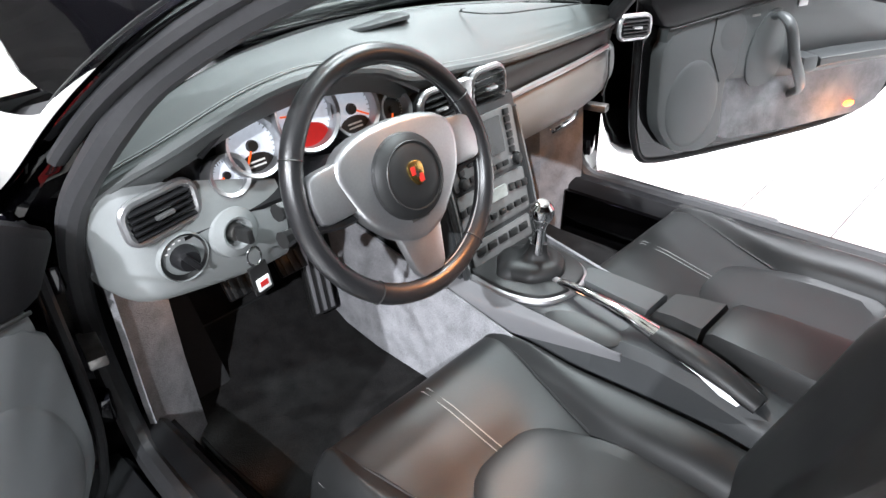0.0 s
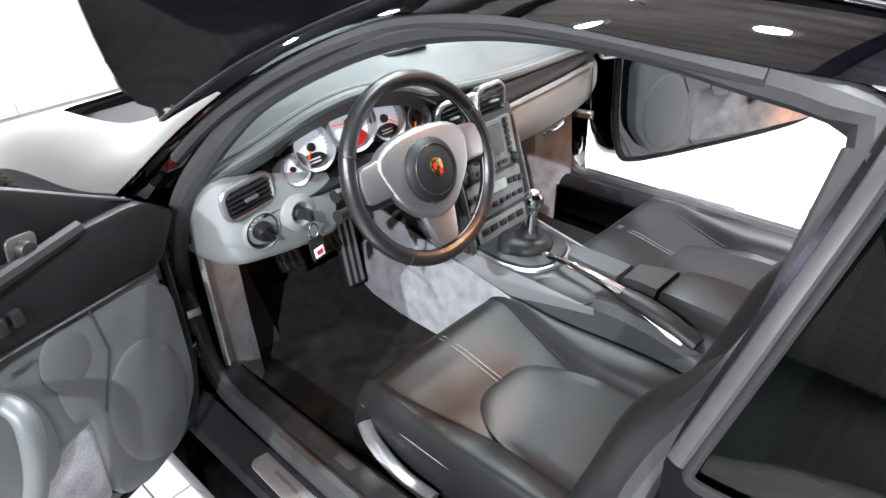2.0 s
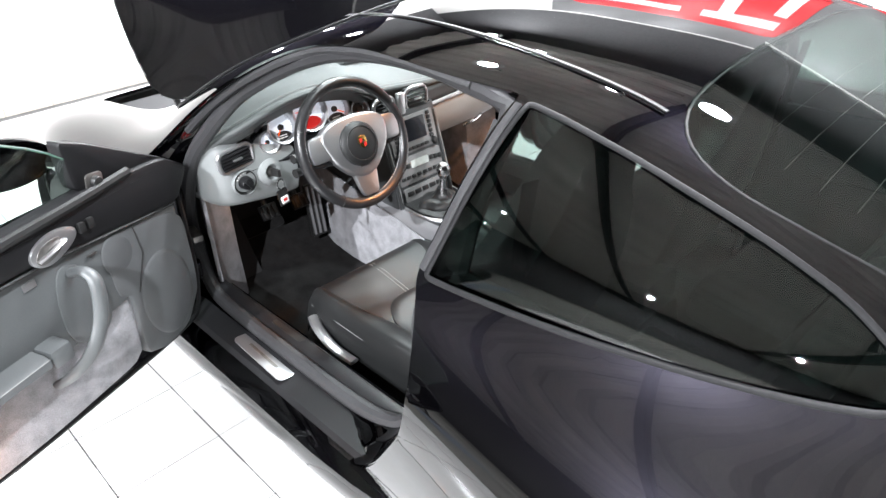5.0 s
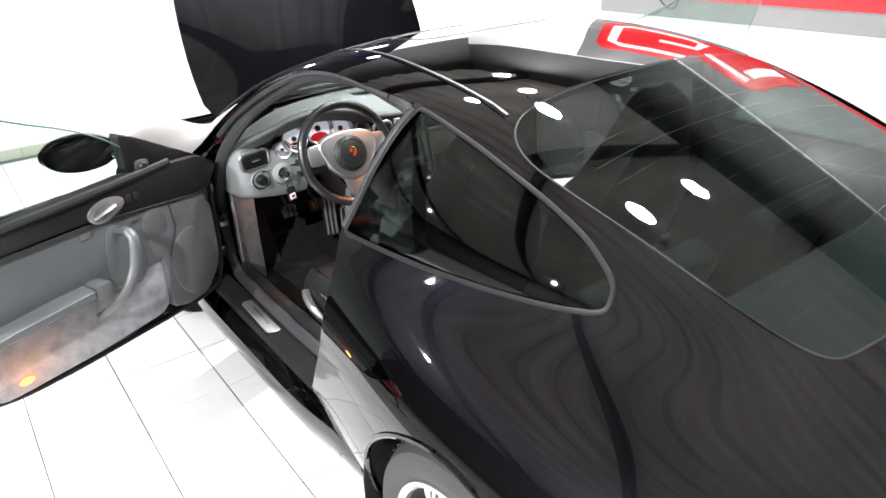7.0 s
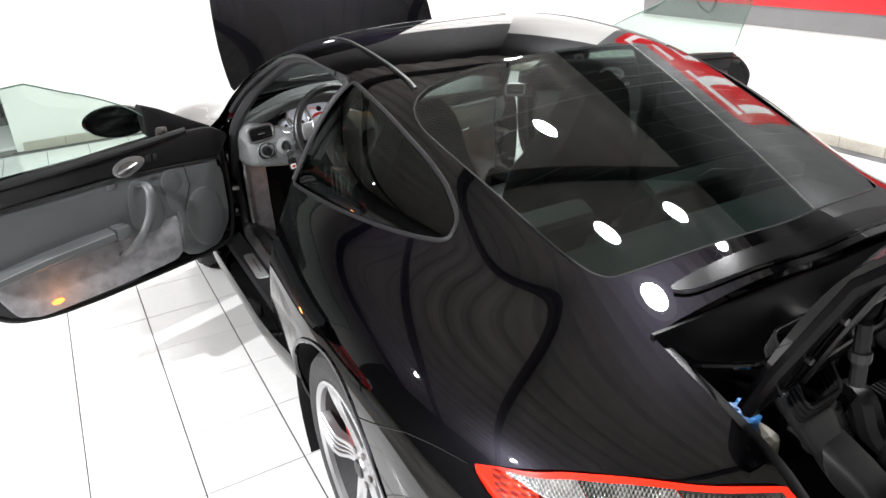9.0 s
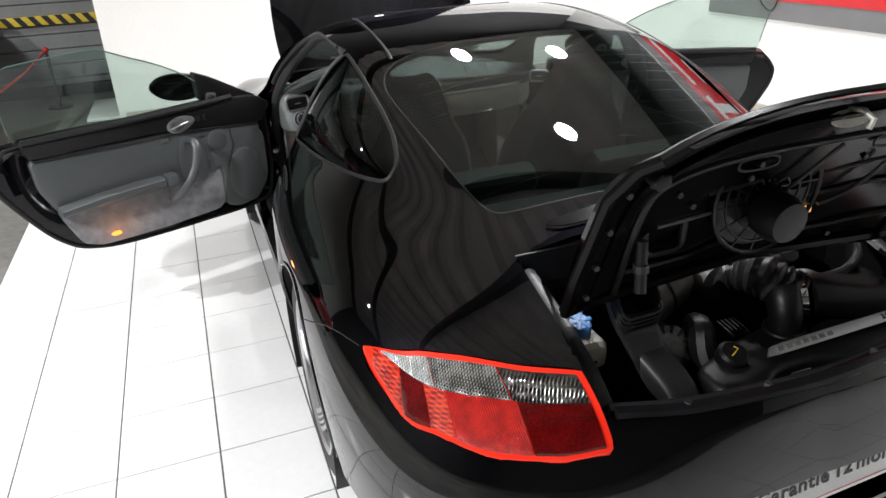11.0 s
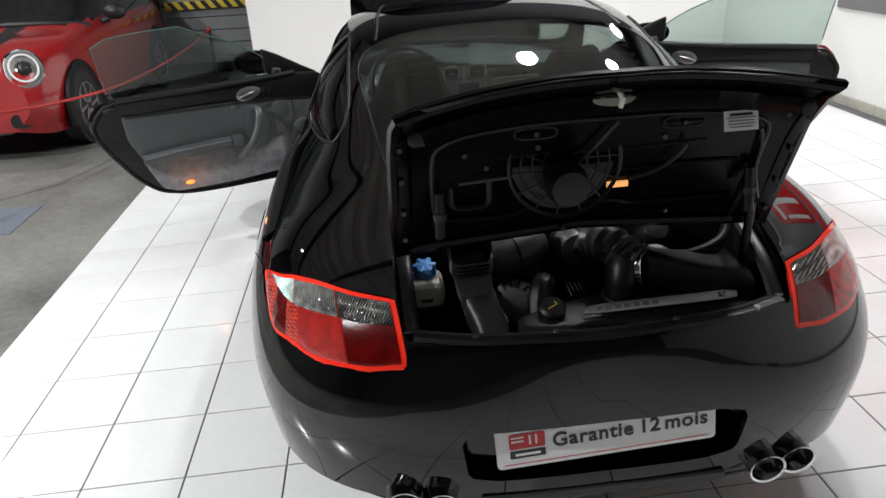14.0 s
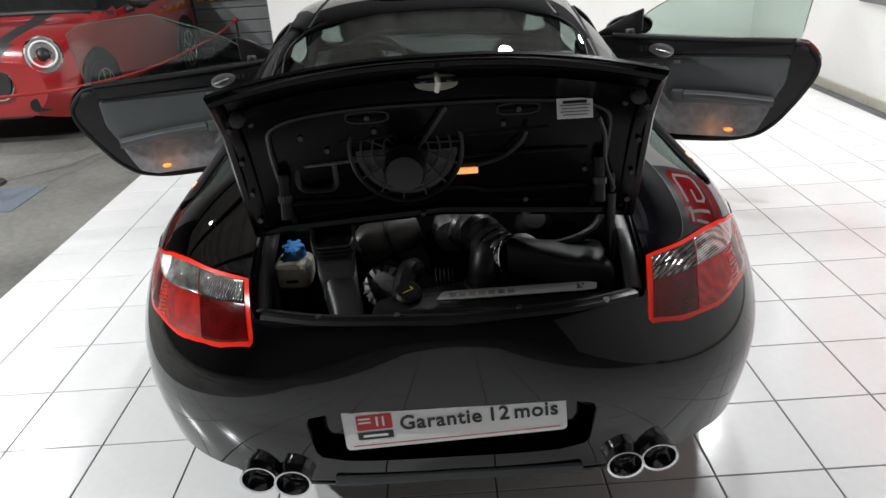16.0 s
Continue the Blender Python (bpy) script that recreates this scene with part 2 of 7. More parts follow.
def loft(rows, closed=False, caps=False, thick=0.0):
    """A skin through rows of points; closed joins each row's ends."""
    bm = bmesh.new()
    vs = [[bm.verts.new(q) for q in row] for row in rows]
    k = len(vs[0])
    for a, b in zip(vs, vs[1:]):
        for j in range(k if closed else k - 1):
            bm.faces.new((a[j], a[(j + 1) % k], b[(j + 1) % k], b[j]))
    if caps:
        bm.faces.new(vs[0][::-1])
        bm.faces.new(vs[-1])
    bmesh.ops.recalc_face_normals(bm, faces=bm.faces)
    if thick:
        bmesh.ops.solidify(bm, geom=bm.faces[:], thickness=thick)
    return bm


def rrect(w, h, r, n=5):
    """A rectangle with round corners about the origin."""
    out = []
    for cx, cy, a0 in ((w / 2 - r, h / 2 - r, 0), (-w / 2 + r, h / 2 - r, 90), (-w / 2 + r, -h / 2 + r, 180), (w / 2 - r, -h / 2 + r, 270)):
        for i in range(n + 1):
            a = radians(a0 + 90 * i / n)
            out.append((cx + r * math.cos(a), cy + r * math.sin(a)))
    return out


def mesh_of(bm, name="tmp"):
    me = bpy.data.meshes.new(name)
    bm.to_mesh(me)
    bm.free()
    return me


def carve(me, steps):
    """Cuts a closed mesh: steps of (cutter bmesh, 'DIFFERENCE' or 'INTERSECT')."""
    ob = new("carved", me)
    cutters = []
    for bm, op in steps:
        c = new("cutter", mesh_of(bm))
        md = ob.modifiers.new("cut", "BOOLEAN")
        md.operation, md.object, md.solver = op, c, "EXACT"
        cutters.append(c)
    out = bpy.data.meshes.new_from_object(ob.evaluated_get(bpy.context.evaluated_depsgraph_get()))
    for o in [ob] + cutters:
        d = o.data
        bpy.data.objects.remove(o)
        if d is not me:
            bpy.data.meshes.remove(d)
    return out


def prism(axis, outline, lo, hi):
    """A solid on an outline, along x (outline of y, z), y (of x, z) or z (of x, y)."""
    bm = plate(outline, hi - lo)
    if axis == "x":
        m = Matrix(((0, 0, 1, lo), (1, 0, 0, 0), (0, 1, 0, 0), (0, 0, 0, 1)))
    elif axis == "y":
        m = Matrix(((1, 0, 0, 0), (0, 0, 1, lo), (0, 1, 0, 0), (0, 0, 0, 1)))
    else:
        m = Matrix.Translation((0, 0, lo))
    bmesh.ops.transform(bm, matrix=m, verts=bm.verts)
    bmesh.ops.recalc_face_normals(bm, faces=bm.faces)
    return bm


def text_mesh(words, size, m, depth=0.0006, spacing=1.0):
    cu = bpy.data.curves.new("writing", "FONT")
    cu.body, cu.size, cu.extrude, cu.space_character = words, size, depth, spacing
    cu.offset = 0.0011
    cu.align_x, cu.align_y = "CENTER", "CENTER"
    ob = new("writing", cu)
    me = bpy.data.meshes.new_from_object(ob.evaluated_get(bpy.context.evaluated_depsgraph_get()))
    bpy.data.objects.remove(ob)
    me.transform(m)
    return me

# ---- hall ----
ground = part("ground", box(60, 60, 0.1, pose(0, 0, -0.062)), CONCRETE)
tagged(ground, "worn grey concrete hall floor", "floor", kind="structure")
X_TILE, X_RIGHT, Y_FRONT = -2.2145, 3.55, 5.65
for nm, bm, mt, lb in (
    ("wall_front", box(5.35, 0.2, 2.6, pose(0.9, Y_FRONT + 0.1, 1.3)), WHITEW, "plain white plastered wall"),
    # both dark upper walls are unseen, added to darken reflections on roof and glass
    ("wall_front_upper", box(5.35, 0.2, 3.4, pose(0.9, Y_FRONT + 0.103, 4.3)), HALLGREY, "unseen dark upper wall, added for the reflections on the car"),
    ("wall_right", box(0.2, 20, 3.12, pose(X_RIGHT + 0.1, -1, 1.56)), WHITEW, "plain white plastered wall with a red sign"),
    ("wall_right_upper", box(0.2, 20, 2.88, pose(X_RIGHT + 0.103, -1, 4.56)), HALLGREY, "unseen dark upper wall, added for the reflections on the car"),
    ("wall_left", box(0.2, 26, 6.0, pose(-9.1, -1, 3.0)), HALLGREY, "plain dim grey hall wall"),
    ("wall_back", box(14, 0.2, 6.0, pose(-2.7, -8.1, 3.0)), HALLGREY, "plain dim grey hall wall"),
    ("wall_far", box(14, 0.2, 6.0, pose(-3.0, 9.1, 3.0)), WHITEW, "pale wall behind the garage door"),
):
    tagged(part(nm, bm, mt), lb, "wall", kind="structure")
rows = []
xs = np.arange(-9.2, 3.9, 0.14)
for yy in (-8.3, 9.3):
    rows.append([(x, yy, CEIL + (0.07 if i % 4 > 1 else 0)) for i, x in enumerate(xs)])
ceiling = part("ceiling", loft(rows, thick=0.02), CEILM, angle=20)
tagged(ceiling, "grey corrugated sheet metal roof", "ceiling", kind="structure")
for i, yy in enumerate((-5.5, -2.2, 1.1, 4.4, 7.7)):
    tagged(part("roof_beam", box(13, 0.12, 0.26, pose(-2.7, yy, CEIL - 0.14), 0.01), BEAM), "dark painted steel roof beam", "beam", kind="structure")

# ---- the car's skin ----
# car skin: sections from the nose to the tail, then a fan of sections round the tail
AX = -0.30
SECT = (
    ("y", 3.34, ".40 .30 .46 .40 .46 .48 .40 .55 .33 .585 .25 .60 .17 .605 .08 .61 0 .61"),
    ("y", 3.20, ".62 .23 .68 .38 .68 .50 .62 .61 .52 .645 .40 .65 .27 .655 .13 .66 0 .66"),
    ("y", 2.95, ".76 .21 .82 .38 .825 .53 .78 .67 .64 .72 .50 .715 .35 .715 .17 .72 0 .725"),
    ("y", 2.65, ".80 .20 .865 .42 .875 .60 .83 .76 .69 .81 .53 .785 .36 .78 .18 .785 0 .79"),
    ("y", 2.35, ".80 .20 .88 .42 .885 .62 .845 .785 .71 .845 .54 .84 .38 .84 .19 .855 0 .86"),
    ("y", 2.05, ".80 .20 .865 .42 .877 .62 .845 .79 .735 .86 .60 .885 .45 .905 .22 .925 0 .93"),
    ("y", 1.80, ".80 .20 .85 .40 .868 .62 .842 .80 .75 .885 .705 .935 .62 .985 .33 1.04 0 1.06"),
    ("y", 1.50, ".80 .20 .845 .38 .865 .62 .845 .80 .762 .90 .715 1.0 .635 1.122 .34 1.185 0 1.20"),
    ("y", 1.22, ".80 .20 .845 .38 .866 .62 .848 .80 .767 .908 .71 1.06 .618 1.202 .35 1.262 0 1.278"),
    ("y", 0.92, ".80 .20 .845 .38 .868 .62 .85 .80 .77 .915 .703 1.085 .60 1.243 .35 1.300 0 1.314"),
    ("y", 0.60, ".80 .20 .86 .38 .885 .62 .865 .79 .765 .92 .695 1.075 .587 1.232 .35 1.286 0 1.30"),
    ("y", 0.30, ".82 .20 .90 .38 .915 .61 .885 .78 .75 .918 .672 1.042 .562 1.192 .33 1.248 0 1.263"),
    ("y", 0.00, ".86 .22 .915 .40 .926 .60 .885 .765 .745 .89 .652 .992 .555 1.108 .31 1.16 0 1.175"),
    ("f", 0, ".895 .30 .908 .43 .915 .60 .885 .741 .767 .853 .62 .93 .49 1.005 .26 1.05 0 1.06"),
    ("f", 15, ".912 .315 .925 .44 .93 .58 .884 .722 .79 .835 .617 .92 .45 .98 .23 1.03 0 1.06"),
    ("f", 35, ".945 .315 .968 .43 .972 .56 .910 .705 .812 .821 .616 .90 .43 .96 .22 1.02 0 1.06"),
    ("f", 55, ".89 .318 .912 .43 .914 .55 .860 .695 .77 .82 .58 .895 .40 .955 .2 1.015 0 1.06"),
    ("f", 75, ".785 .325 .815 .43 .824 .54 .795 .69 .748 .79 .54 .89 .35 .955 .17 1.015 0 1.06"),
    ("f", 90, ".766 .338 .790 .43 .797 .54 .772 .69 .737 .785 .52 .885 .34 .95 .17 1.013 0 1.06"),
)


def skin_grid(ns=8, nk=7):
    """Points of the left half of the skin, section by section, from the sill to the middle."""
    net = []
    for kind, p, text in SECT:
        v = [float(w) for w in text.split()]
        row = []
        for a, z in zip(v[::2], v[1::2]):
            if kind == "y":
                row.append((-a, p, z))
            else:
                row.append((-a * math.cos(math.radians(p)), AX - a * math.sin(math.radians(p)), z))
        row.insert(0, tuple(2 * q - w for q, w in zip(row[0], row[1])))
        if kind == "y":
            row.append((-row[-2][0], row[-2][1], row[-2][2]))
        else:
            row.append(tuple(2 * q - w for q, w in zip(row[-1], row[-2])))
        net.append(row)
    first = [tuple(2 * q - w for q, w in zip(a, b)) for a, b in zip(net[0], net[1])]
    last = [(-x, y, z) for x, y, z in net[-2]]
    net = np.array([first] + net + [last])

    def curve(p, n):
        # a fair cubic spline that keeps close to its points
        q = p.copy()
        q[1:-1] += 0.85 * (p[1:-1] - (p[:-2] + 4 * p[1:-1] + p[2:]) / 6)
        out = []
        for i in range(1, len(p) - 2):
            for j in range(n):
                t = j / n
                a, b, c, d = q[i - 1], q[i], q[i + 1], q[i + 2]
                out.append(((1 - t) ** 3 * a + (3 * t ** 3 - 6 * t ** 2 + 4) * b + (-3 * t ** 3 + 3 * t ** 2 + 3 * t + 1) * c + t ** 3 * d) / 6)
        out.append((q[-3] + 4 * q[-2] + q[-1]) / 6)
        return np.array(out)
    rows = curve(net, ns)
    grid = curve(rows.transpose(1, 0, 2), nk).transpose(1, 0, 2)
    grid[:, -1, 0] = 0
    grid[-1, :, 0] = 0
    return grid


def skin_mesh(out=0.0, thick=0.014):
    """The whole skin as a closed shell, pushed outwards by out."""
    g = skin_grid()
    gm = g * np.array((-1, 1, 1))
    full = np.concatenate([g, gm[:, -2::-1]], axis=1)
    bm = bmesh.new()
    ns, nk = full.shape[:2]
    vs = [[bm.verts.new(full[i, j]) for j in range(nk)] for i in range(ns)]
    for i in range(ns - 1):
        for j in range(nk - 1):
            bm.faces.new((vs[i][j], vs[i + 1][j], vs[i + 1][j + 1], vs[i][j + 1]))
    bm.faces.new(vs[0])
    bmesh.ops.remove_doubles(bm, verts=bm.verts, dist=1e-4)
    bmesh.ops.dissolve_degenerate(bm, dist=1e-5, edges=bm.edges[:])
    bmesh.ops.recalc_face_normals(bm, faces=bm.faces)
    if sum(f.normal.z * f.calc_area() for f in bm.faces) < 0:
        bmesh.ops.reverse_faces(bm, faces=bm.faces)
    bm.normal_update()
    outer = bm.faces[:]
    for v in bm.verts:
        v.co += v.normal * out
    bm.normal_update()
    inner = {v: bm.verts.new(v.co - v.normal * thick) for v in bm.verts[:]}
    rim = [e for e in bm.edges if len(e.link_faces) == 1]
    for f in outer:
        nf = bm.faces.new([inner[v] for v in reversed(f.verts)])
        nf.material_index = 1
    for e in rim:
        a, b = e.verts
        bm.faces.new((a, b, inner[b], inner[a]))
    bmesh.ops.recalc_face_normals(bm, faces=bm.faces)
    me = mesh_of(bm, "skin")
    me.materials.append(PAINT)
    me.materials.append(LINER)
    return me


SKIN = skin_mesh()
from mathutils.bvhtree import BVHTree
_b = bmesh.new()
_b.from_mesh(SKIN)
SKIN_TREE = BVHTree.FromBMesh(_b)


def on_skin(axis, p, side=-1, lift=0.0):
    """The place on the skin's outside, seen along an axis, at a side view (y, z) or a plan (x, y)."""
    if axis == "x":
        o, d = Vector((3.0 * side, p[0], p[1])), Vector((-side, 0, 0))
    else:
        o, d = Vector((p[0], p[1], 4.0)), Vector((0, 0, -1))
    hit, n, _, _ = SKIN_TREE.ray_cast(o, d)
    if hit is None:
        hit, n = SKIN_TREE.find_nearest(Vector((0.5 * side, p[0], p[1])) if axis == "x" else Vector((p[0], p[1], 1.0)))[:2]
    return hit + n * lift


def shrink(outline, d):
    """The outline moved inwards by d (outwards if negative)."""
    p = [Vector((q[0], q[1])) for q in outline]
    area = sum(a.x * b.y - b.x * a.y for a, b in zip(p, p[1:] + p[:1]))
    s = 1 if area > 0 else -1
    out = []
    for i in range(len(p)):
        t = p[(i + 1) % len(p)] - p[i - 1]
        t.normalize()
        out.append(p[i] + Vector((-t.y, t.x)) * s * d)
    return out


# outlines: side views are (y, z), plans are (x, y)
DOOR_O = chaikin([(0.556, 1.236), (0.557, 1.228), (0.566, 1.173), (0.586, 1.096), (0.606, 1.02), (0.624, 0.95), (0.618, 0.92), (0.575, 0.85), (0.545, 0.78), (0.552, 0.68), (0.61, 0.59), (0.70, 0.46), (0.80, 0.365), (0.90, 0.31),
                  (1.05, 0.295), (1.65, 0.285), (1.775, 0.31), (1.785, 0.5), (1.785, 0.83), (1.76, 0.90), (1.58, 1.025), (1.41, 1.136), (1.30, 1.189), (1.2, 1.224), (1.08, 1.243), (0.92, 1.254), (0.70, 1.243), (0.60, 1.238)], 2)
QUARTER = chaikin([(0.528, 1.226), (0.531, 1.220), (0.538, 1.18), (0.562, 1.09), (0.60, 0.958), (0.602, 0.942), (0.585, 0.938), (0.33, 0.945), (0.14, 0.955), (-0.03, 0.968), (-0.13, 0.98), (-0.115, 1.025), (-0.02, 1.08), (0.10, 1.125), (0.30, 1.182), (0.44, 1.213), (0.515, 1.226)], 2, 0.2)
REARGL = chaikin([(-0.485, 0.29), (-0.36, 0.32), (0, 0.325), (0.36, 0.32), (0.485, 0.29), (0.533, 0.20), (0.528, 0.06), (0.50, -0.14), (0.468, -0.38), (0.448, -0.445), (0.40, -0.462), (0.2, -0.495), (0, -0.51), (-0.2, -0.495), (-0.40, -0.462), (-0.448, -0.445), (-0.468, -0.38), (-0.50, -0.14), (-0.528, 0.06), (-0.533, 0.20)], 2)
WIND = chaikin([(-0.665, 1.83), (-0.47, 1.96), (-0.2, 2.02), (0, 2.035), (0.2, 2.02), (0.47, 1.96), (0.665, 1.83), (0.605, 1.52), (0.515, 1.27), (0.38, 1.215), (0, 1.20), (-0.38, 1.215), (-0.515, 1.27), (-0.605, 1.52)], 2)
HOOD = chaikin([(-0.57, 2.06), (-0.3, 2.10), (0, 2.12), (0.3, 2.10), (0.57, 2.06), (0.60, 2.3), (0.58, 2.6), (0.50, 2.95), (0.38, 3.16), (0.2, 3.23), (0, 3.24), (-0.2, 3.23), (-0.38, 3.16), (-0.50, 2.95), (-0.58, 2.6), (-0.60, 2.3)], 2)
LID = [(-0.466, -0.60), (-0.40, -0.60), (0.0, -0.615), (0.40, -0.60), (0.466, -0.60), (0.47, -0.7), (0.472, -0.9), (0.468, -0.965)] + [(x, -1.062 + 0.077 * (abs(x) / 0.458) ** 2.2) for x in np.linspace(0.452, -0.452, 19)] + [(-0.468, -0.965), (-0.472, -0.9), (-0.47, -0.7)]
TAIL = [(-0.474, -0.905), (-0.457, -1.017), (-0.56, -0.982), (-0.669, -0.915), (-0.745, -0.83), (-0.80, -0.735), (-0.832, -0.60), (-0.83, -0.545), (-0.775, -0.635), (-0.68, -0.745), (-0.58, -0.84)]

car = thing("sports_car", "black rear-engined sports coupe with both doors and lids open", "car")
arch_cut = lambda y, s: cyl(0.372, 0.372, 0.6, pose(0.87 * s, y, 0.335, 0, 90, 0), n=72)
tail_cut = [prism("z", [(x * s, y) for x, y in chaikin(TAIL, 1, 0.12)], 0.66, 0.95) for s in (1, -1)]
plate_rec = prism("y", chaikin([(-0.335, 0.385), (-0.355, 0.545), (0.335, 0.545), (0.315, 0.385)], 2, 0.12), -1.4, -0.9)
steps = [(prism("x", DOOR_O, -2, -0.3), "DIFFERENCE"), (prism("x", DOOR_O, 0.3, 2), "DIFFERENCE"),
         (prism("x", QUARTER, -2, -0.3), "DIFFERENCE"), (prism("x", QUARTER, 0.3, 2), "DIFFERENCE"),
         (prism("z", REARGL, 0.9, 2), "DIFFERENCE"), (prism("z", WIND, 0.88, 2), "DIFFERENCE"), (prism("z", HOOD, 0.45, 1.2), "DIFFERENCE"),
         (prism("z", chaikin(LID, 1, 0.12), 0.70, 1.2), "DIFFERENCE"),
         (tail_cut[0], "DIFFERENCE"), (tail_cut[1], "DIFFERENCE"), (plate_rec, "DIFFERENCE")]
for yy in (0.0, 2.35):
    for s in (-1, 1):
        steps.append((arch_cut(yy, s), "DIFFERENCE"))
part("body", carve(SKIN.copy(), steps), [], car, "glossy black metallic bodywork", angle=30)


def pane(name, axis, outline, lo, hi, out, material, parent, label="", thick=0.005):
    me = carve(skin_mesh(out, thick), [(prism(axis, outline, lo, hi), "INTERSECT")])
    me.materials.clear()
    ob = part(name, me, material, parent, label, angle=35)
    return ob


def fair_pane(name, axis, outline, side, material, parent, label, inset=0.004):
    """A curved pane on a fair surface through the skin, seen along an axis."""
    p = np.array([(q[0], q[1]) for q in outline])
    lo, hi = p.min(0) - 0.03, p.max(0) + 0.03
    k = 0 if axis == "x" else 2
    aa, bb = np.meshgrid(np.linspace(lo[0], hi[0], 26), np.linspace(lo[1], hi[1], 26))

    def basis(a, b):
        a, b = np.asarray(a), np.asarray(b)
        if axis == "z":
            return np.stack([1 + 0 * a, b, b * b, a * a, a * a * b, a ** 4], -1)
        return np.stack([1 + 0 * a, a, b, a * a, a * b, b * b, a * a * b, a * b * b, a ** 3], -1)
    keep = [(a, b) for a, b in zip(aa.ravel(), bb.ravel()) if lo[0] + 0.03 <= a <= hi[0] - 0.03 and lo[1] + 0.03 <= b <= hi[1] - 0.03]
    if axis == "x":
        keep = [(q[0], q[1]) for q in outline]
    at = [on_skin(axis, q, side)[k] for q in keep]
    c = np.linalg.lstsq(basis([q[0] for q in keep], [q[1] for q in keep]), np.array(at), rcond=None)[0]
    hgt = basis(aa, bb) @ c - inset * (side if axis == "x" else 1)
    if axis == "x":
        rows = [[(hgt[i, j], aa[i, j], bb[i, j]) for j in range(26)] for i in range(26)]
    else:
        rows = [[(aa[i, j], bb[i, j], hgt[i, j]) for j in range(26)] for i in range(26)]
    me = carve(mesh_of(loft(rows, thick=0.004)), [(prism(axis, outline, *((-2, -0.3) if axis == "x" and side < 0 else (0.3, 2))), "INTERSECT")])
    me.materials.clear()
    return part(name, me, material, parent, label, angle=50)


fair_pane("rear_window", "z", shrink(REARGL, -0.004), 1, GLASSD, car, "tinted rear window with heater wires", 0.003)
pane("windscreen", "z", shrink(WIND, -0.004), 0.9, 2, -0.004, GLASSW, car, "clear windscreen")
fair_pane("quarter_window", "x", shrink(QUARTER, 0.002), -1, GLASSQ, car, "dark tinted side window")
fair_pane("quarter_window", "x", shrink(QUARTER, 0.002), 1, GLASSQ, car, "dark tinted side window")
def seal(name, axis, outline, r, material, parent, side=-1, lift=0.0, flat=0.6, label=""):
    pts = [on_skin(axis, q, side, lift) for q in outline]
    return part(name, tube(pts, r, True, 8, flat), material, parent, label)


for s in (-1, 1):
    seal("window_seal", "x", shrink(QUARTER, 0.001), 0.0062, RUBBER, car, s, 0.001, label="black rubber window surround")
seal("rear_window_seal", "z", REARGL, 0.0024, RUBBER, car, -1, 0.0)
seal("windscreen_seal", "z", WIND, 0.007, RUBBER, car, -1, 0.0)


SEAL_PATH = [(-0.555, 0.575, 1.205), (-0.61, 0.578, 1.11), (-0.66, 0.60, 0.98), (-0.69, 0.645, 0.89), (-0.71, 0.675, 0.79), (-0.71, 0.685, 0.68), (-0.71, 0.705, 0.57), (-0.71, 0.745, 0.46), (-0.712, 0.82, 0.405),
             (-0.72, 0.95, 0.386), (-0.722, 1.3, 0.386), (-0.715, 1.6, 0.384), (-0.705, 1.715, 0.392), (-0.70, 1.768, 0.47), (-0.70, 1.782, 0.60), (-0.70, 1.738, 0.74), (-0.693, 1.665, 0.86), (-0.668, 1.585, 0.95), (-0.618, 1.49, 1.05), (-0.585, 1.4, 1.108),
             (-0.56, 1.3, 1.156), (-0.547, 1.2, 1.193), (-0.537, 1.1, 1.219), (-0.532, 0.97, 1.237), (-0.532, 0.83, 1.240), (-0.54, 0.70, 1.229)]


def even(pts, n):
    """A closed line cut into n even steps."""
    p = [Vector(q) for q in pts]
    p.append(p[0])
    d = [0.0]
    for a, b in zip(p, p[1:]):
        d.append(d[-1] + (b - a).length)
    out, k = [], 0
    for i in range(n):
        t = d[-1] * i / n
        while d[k + 1] < t:
            k += 1
        out.append(p[k].lerp(p[k + 1], (t - d[k]) / max(1e-9, d[k + 1] - d[k])))
    return out


for s in (-1, 1):
    inner = even(spline([(x * -s, y, z) for x, y, z in SEAL_PATH], 6, True), 110)
    outer = even([on_skin("x", q, s, -0.006) for q in DOOR_O], 110)
    mids = [[a.lerp(b, f) + Vector((0, 0, 0)) for a, b in zip(outer, inner)] for f in (0.0, 0.2, 0.5, 0.8, 1.0)]
    mids[1] = [Vector((p.x - s * 0.012, o.y, o.z)) for p, o in zip(mids[1], [a.lerp(b, 0.06) for a, b in zip(outer, inner)])]
    part("door_jamb", loft([r + r[:1] for r in mids], thick=0.003), PAINT, car, "black painted door opening")
    part("door_seal", tube(inner, 0.022, True, 10), SEALGREY, car, "soft grey rubber door seal")
    up = [i for i in range(110) if outer[i].z > 0.93 and outer[i].y > 0.66]
    runs = sorted(up, key=lambda i: outer[i].y)
    for f, r in ((0.45, 0.017),):
        part("window_rubber", tube([outer[i].lerp(inner[i], f) for i in runs], r, False, 8, 0.7), SEALGREY, car, "grey rubber window guide")
    strip = [on_skin("x", q, s, 0.002) for q in ((0.545, 1.224), (0.552, 1.178), (0.574, 1.093), (0.594, 1.02), (0.614, 0.95))]
    part("pillar_strip", tube(spline(strip, 4), 0.009, False, 8, 0.5), SEALGREY, car, "grey rubber strip on the door pillar")

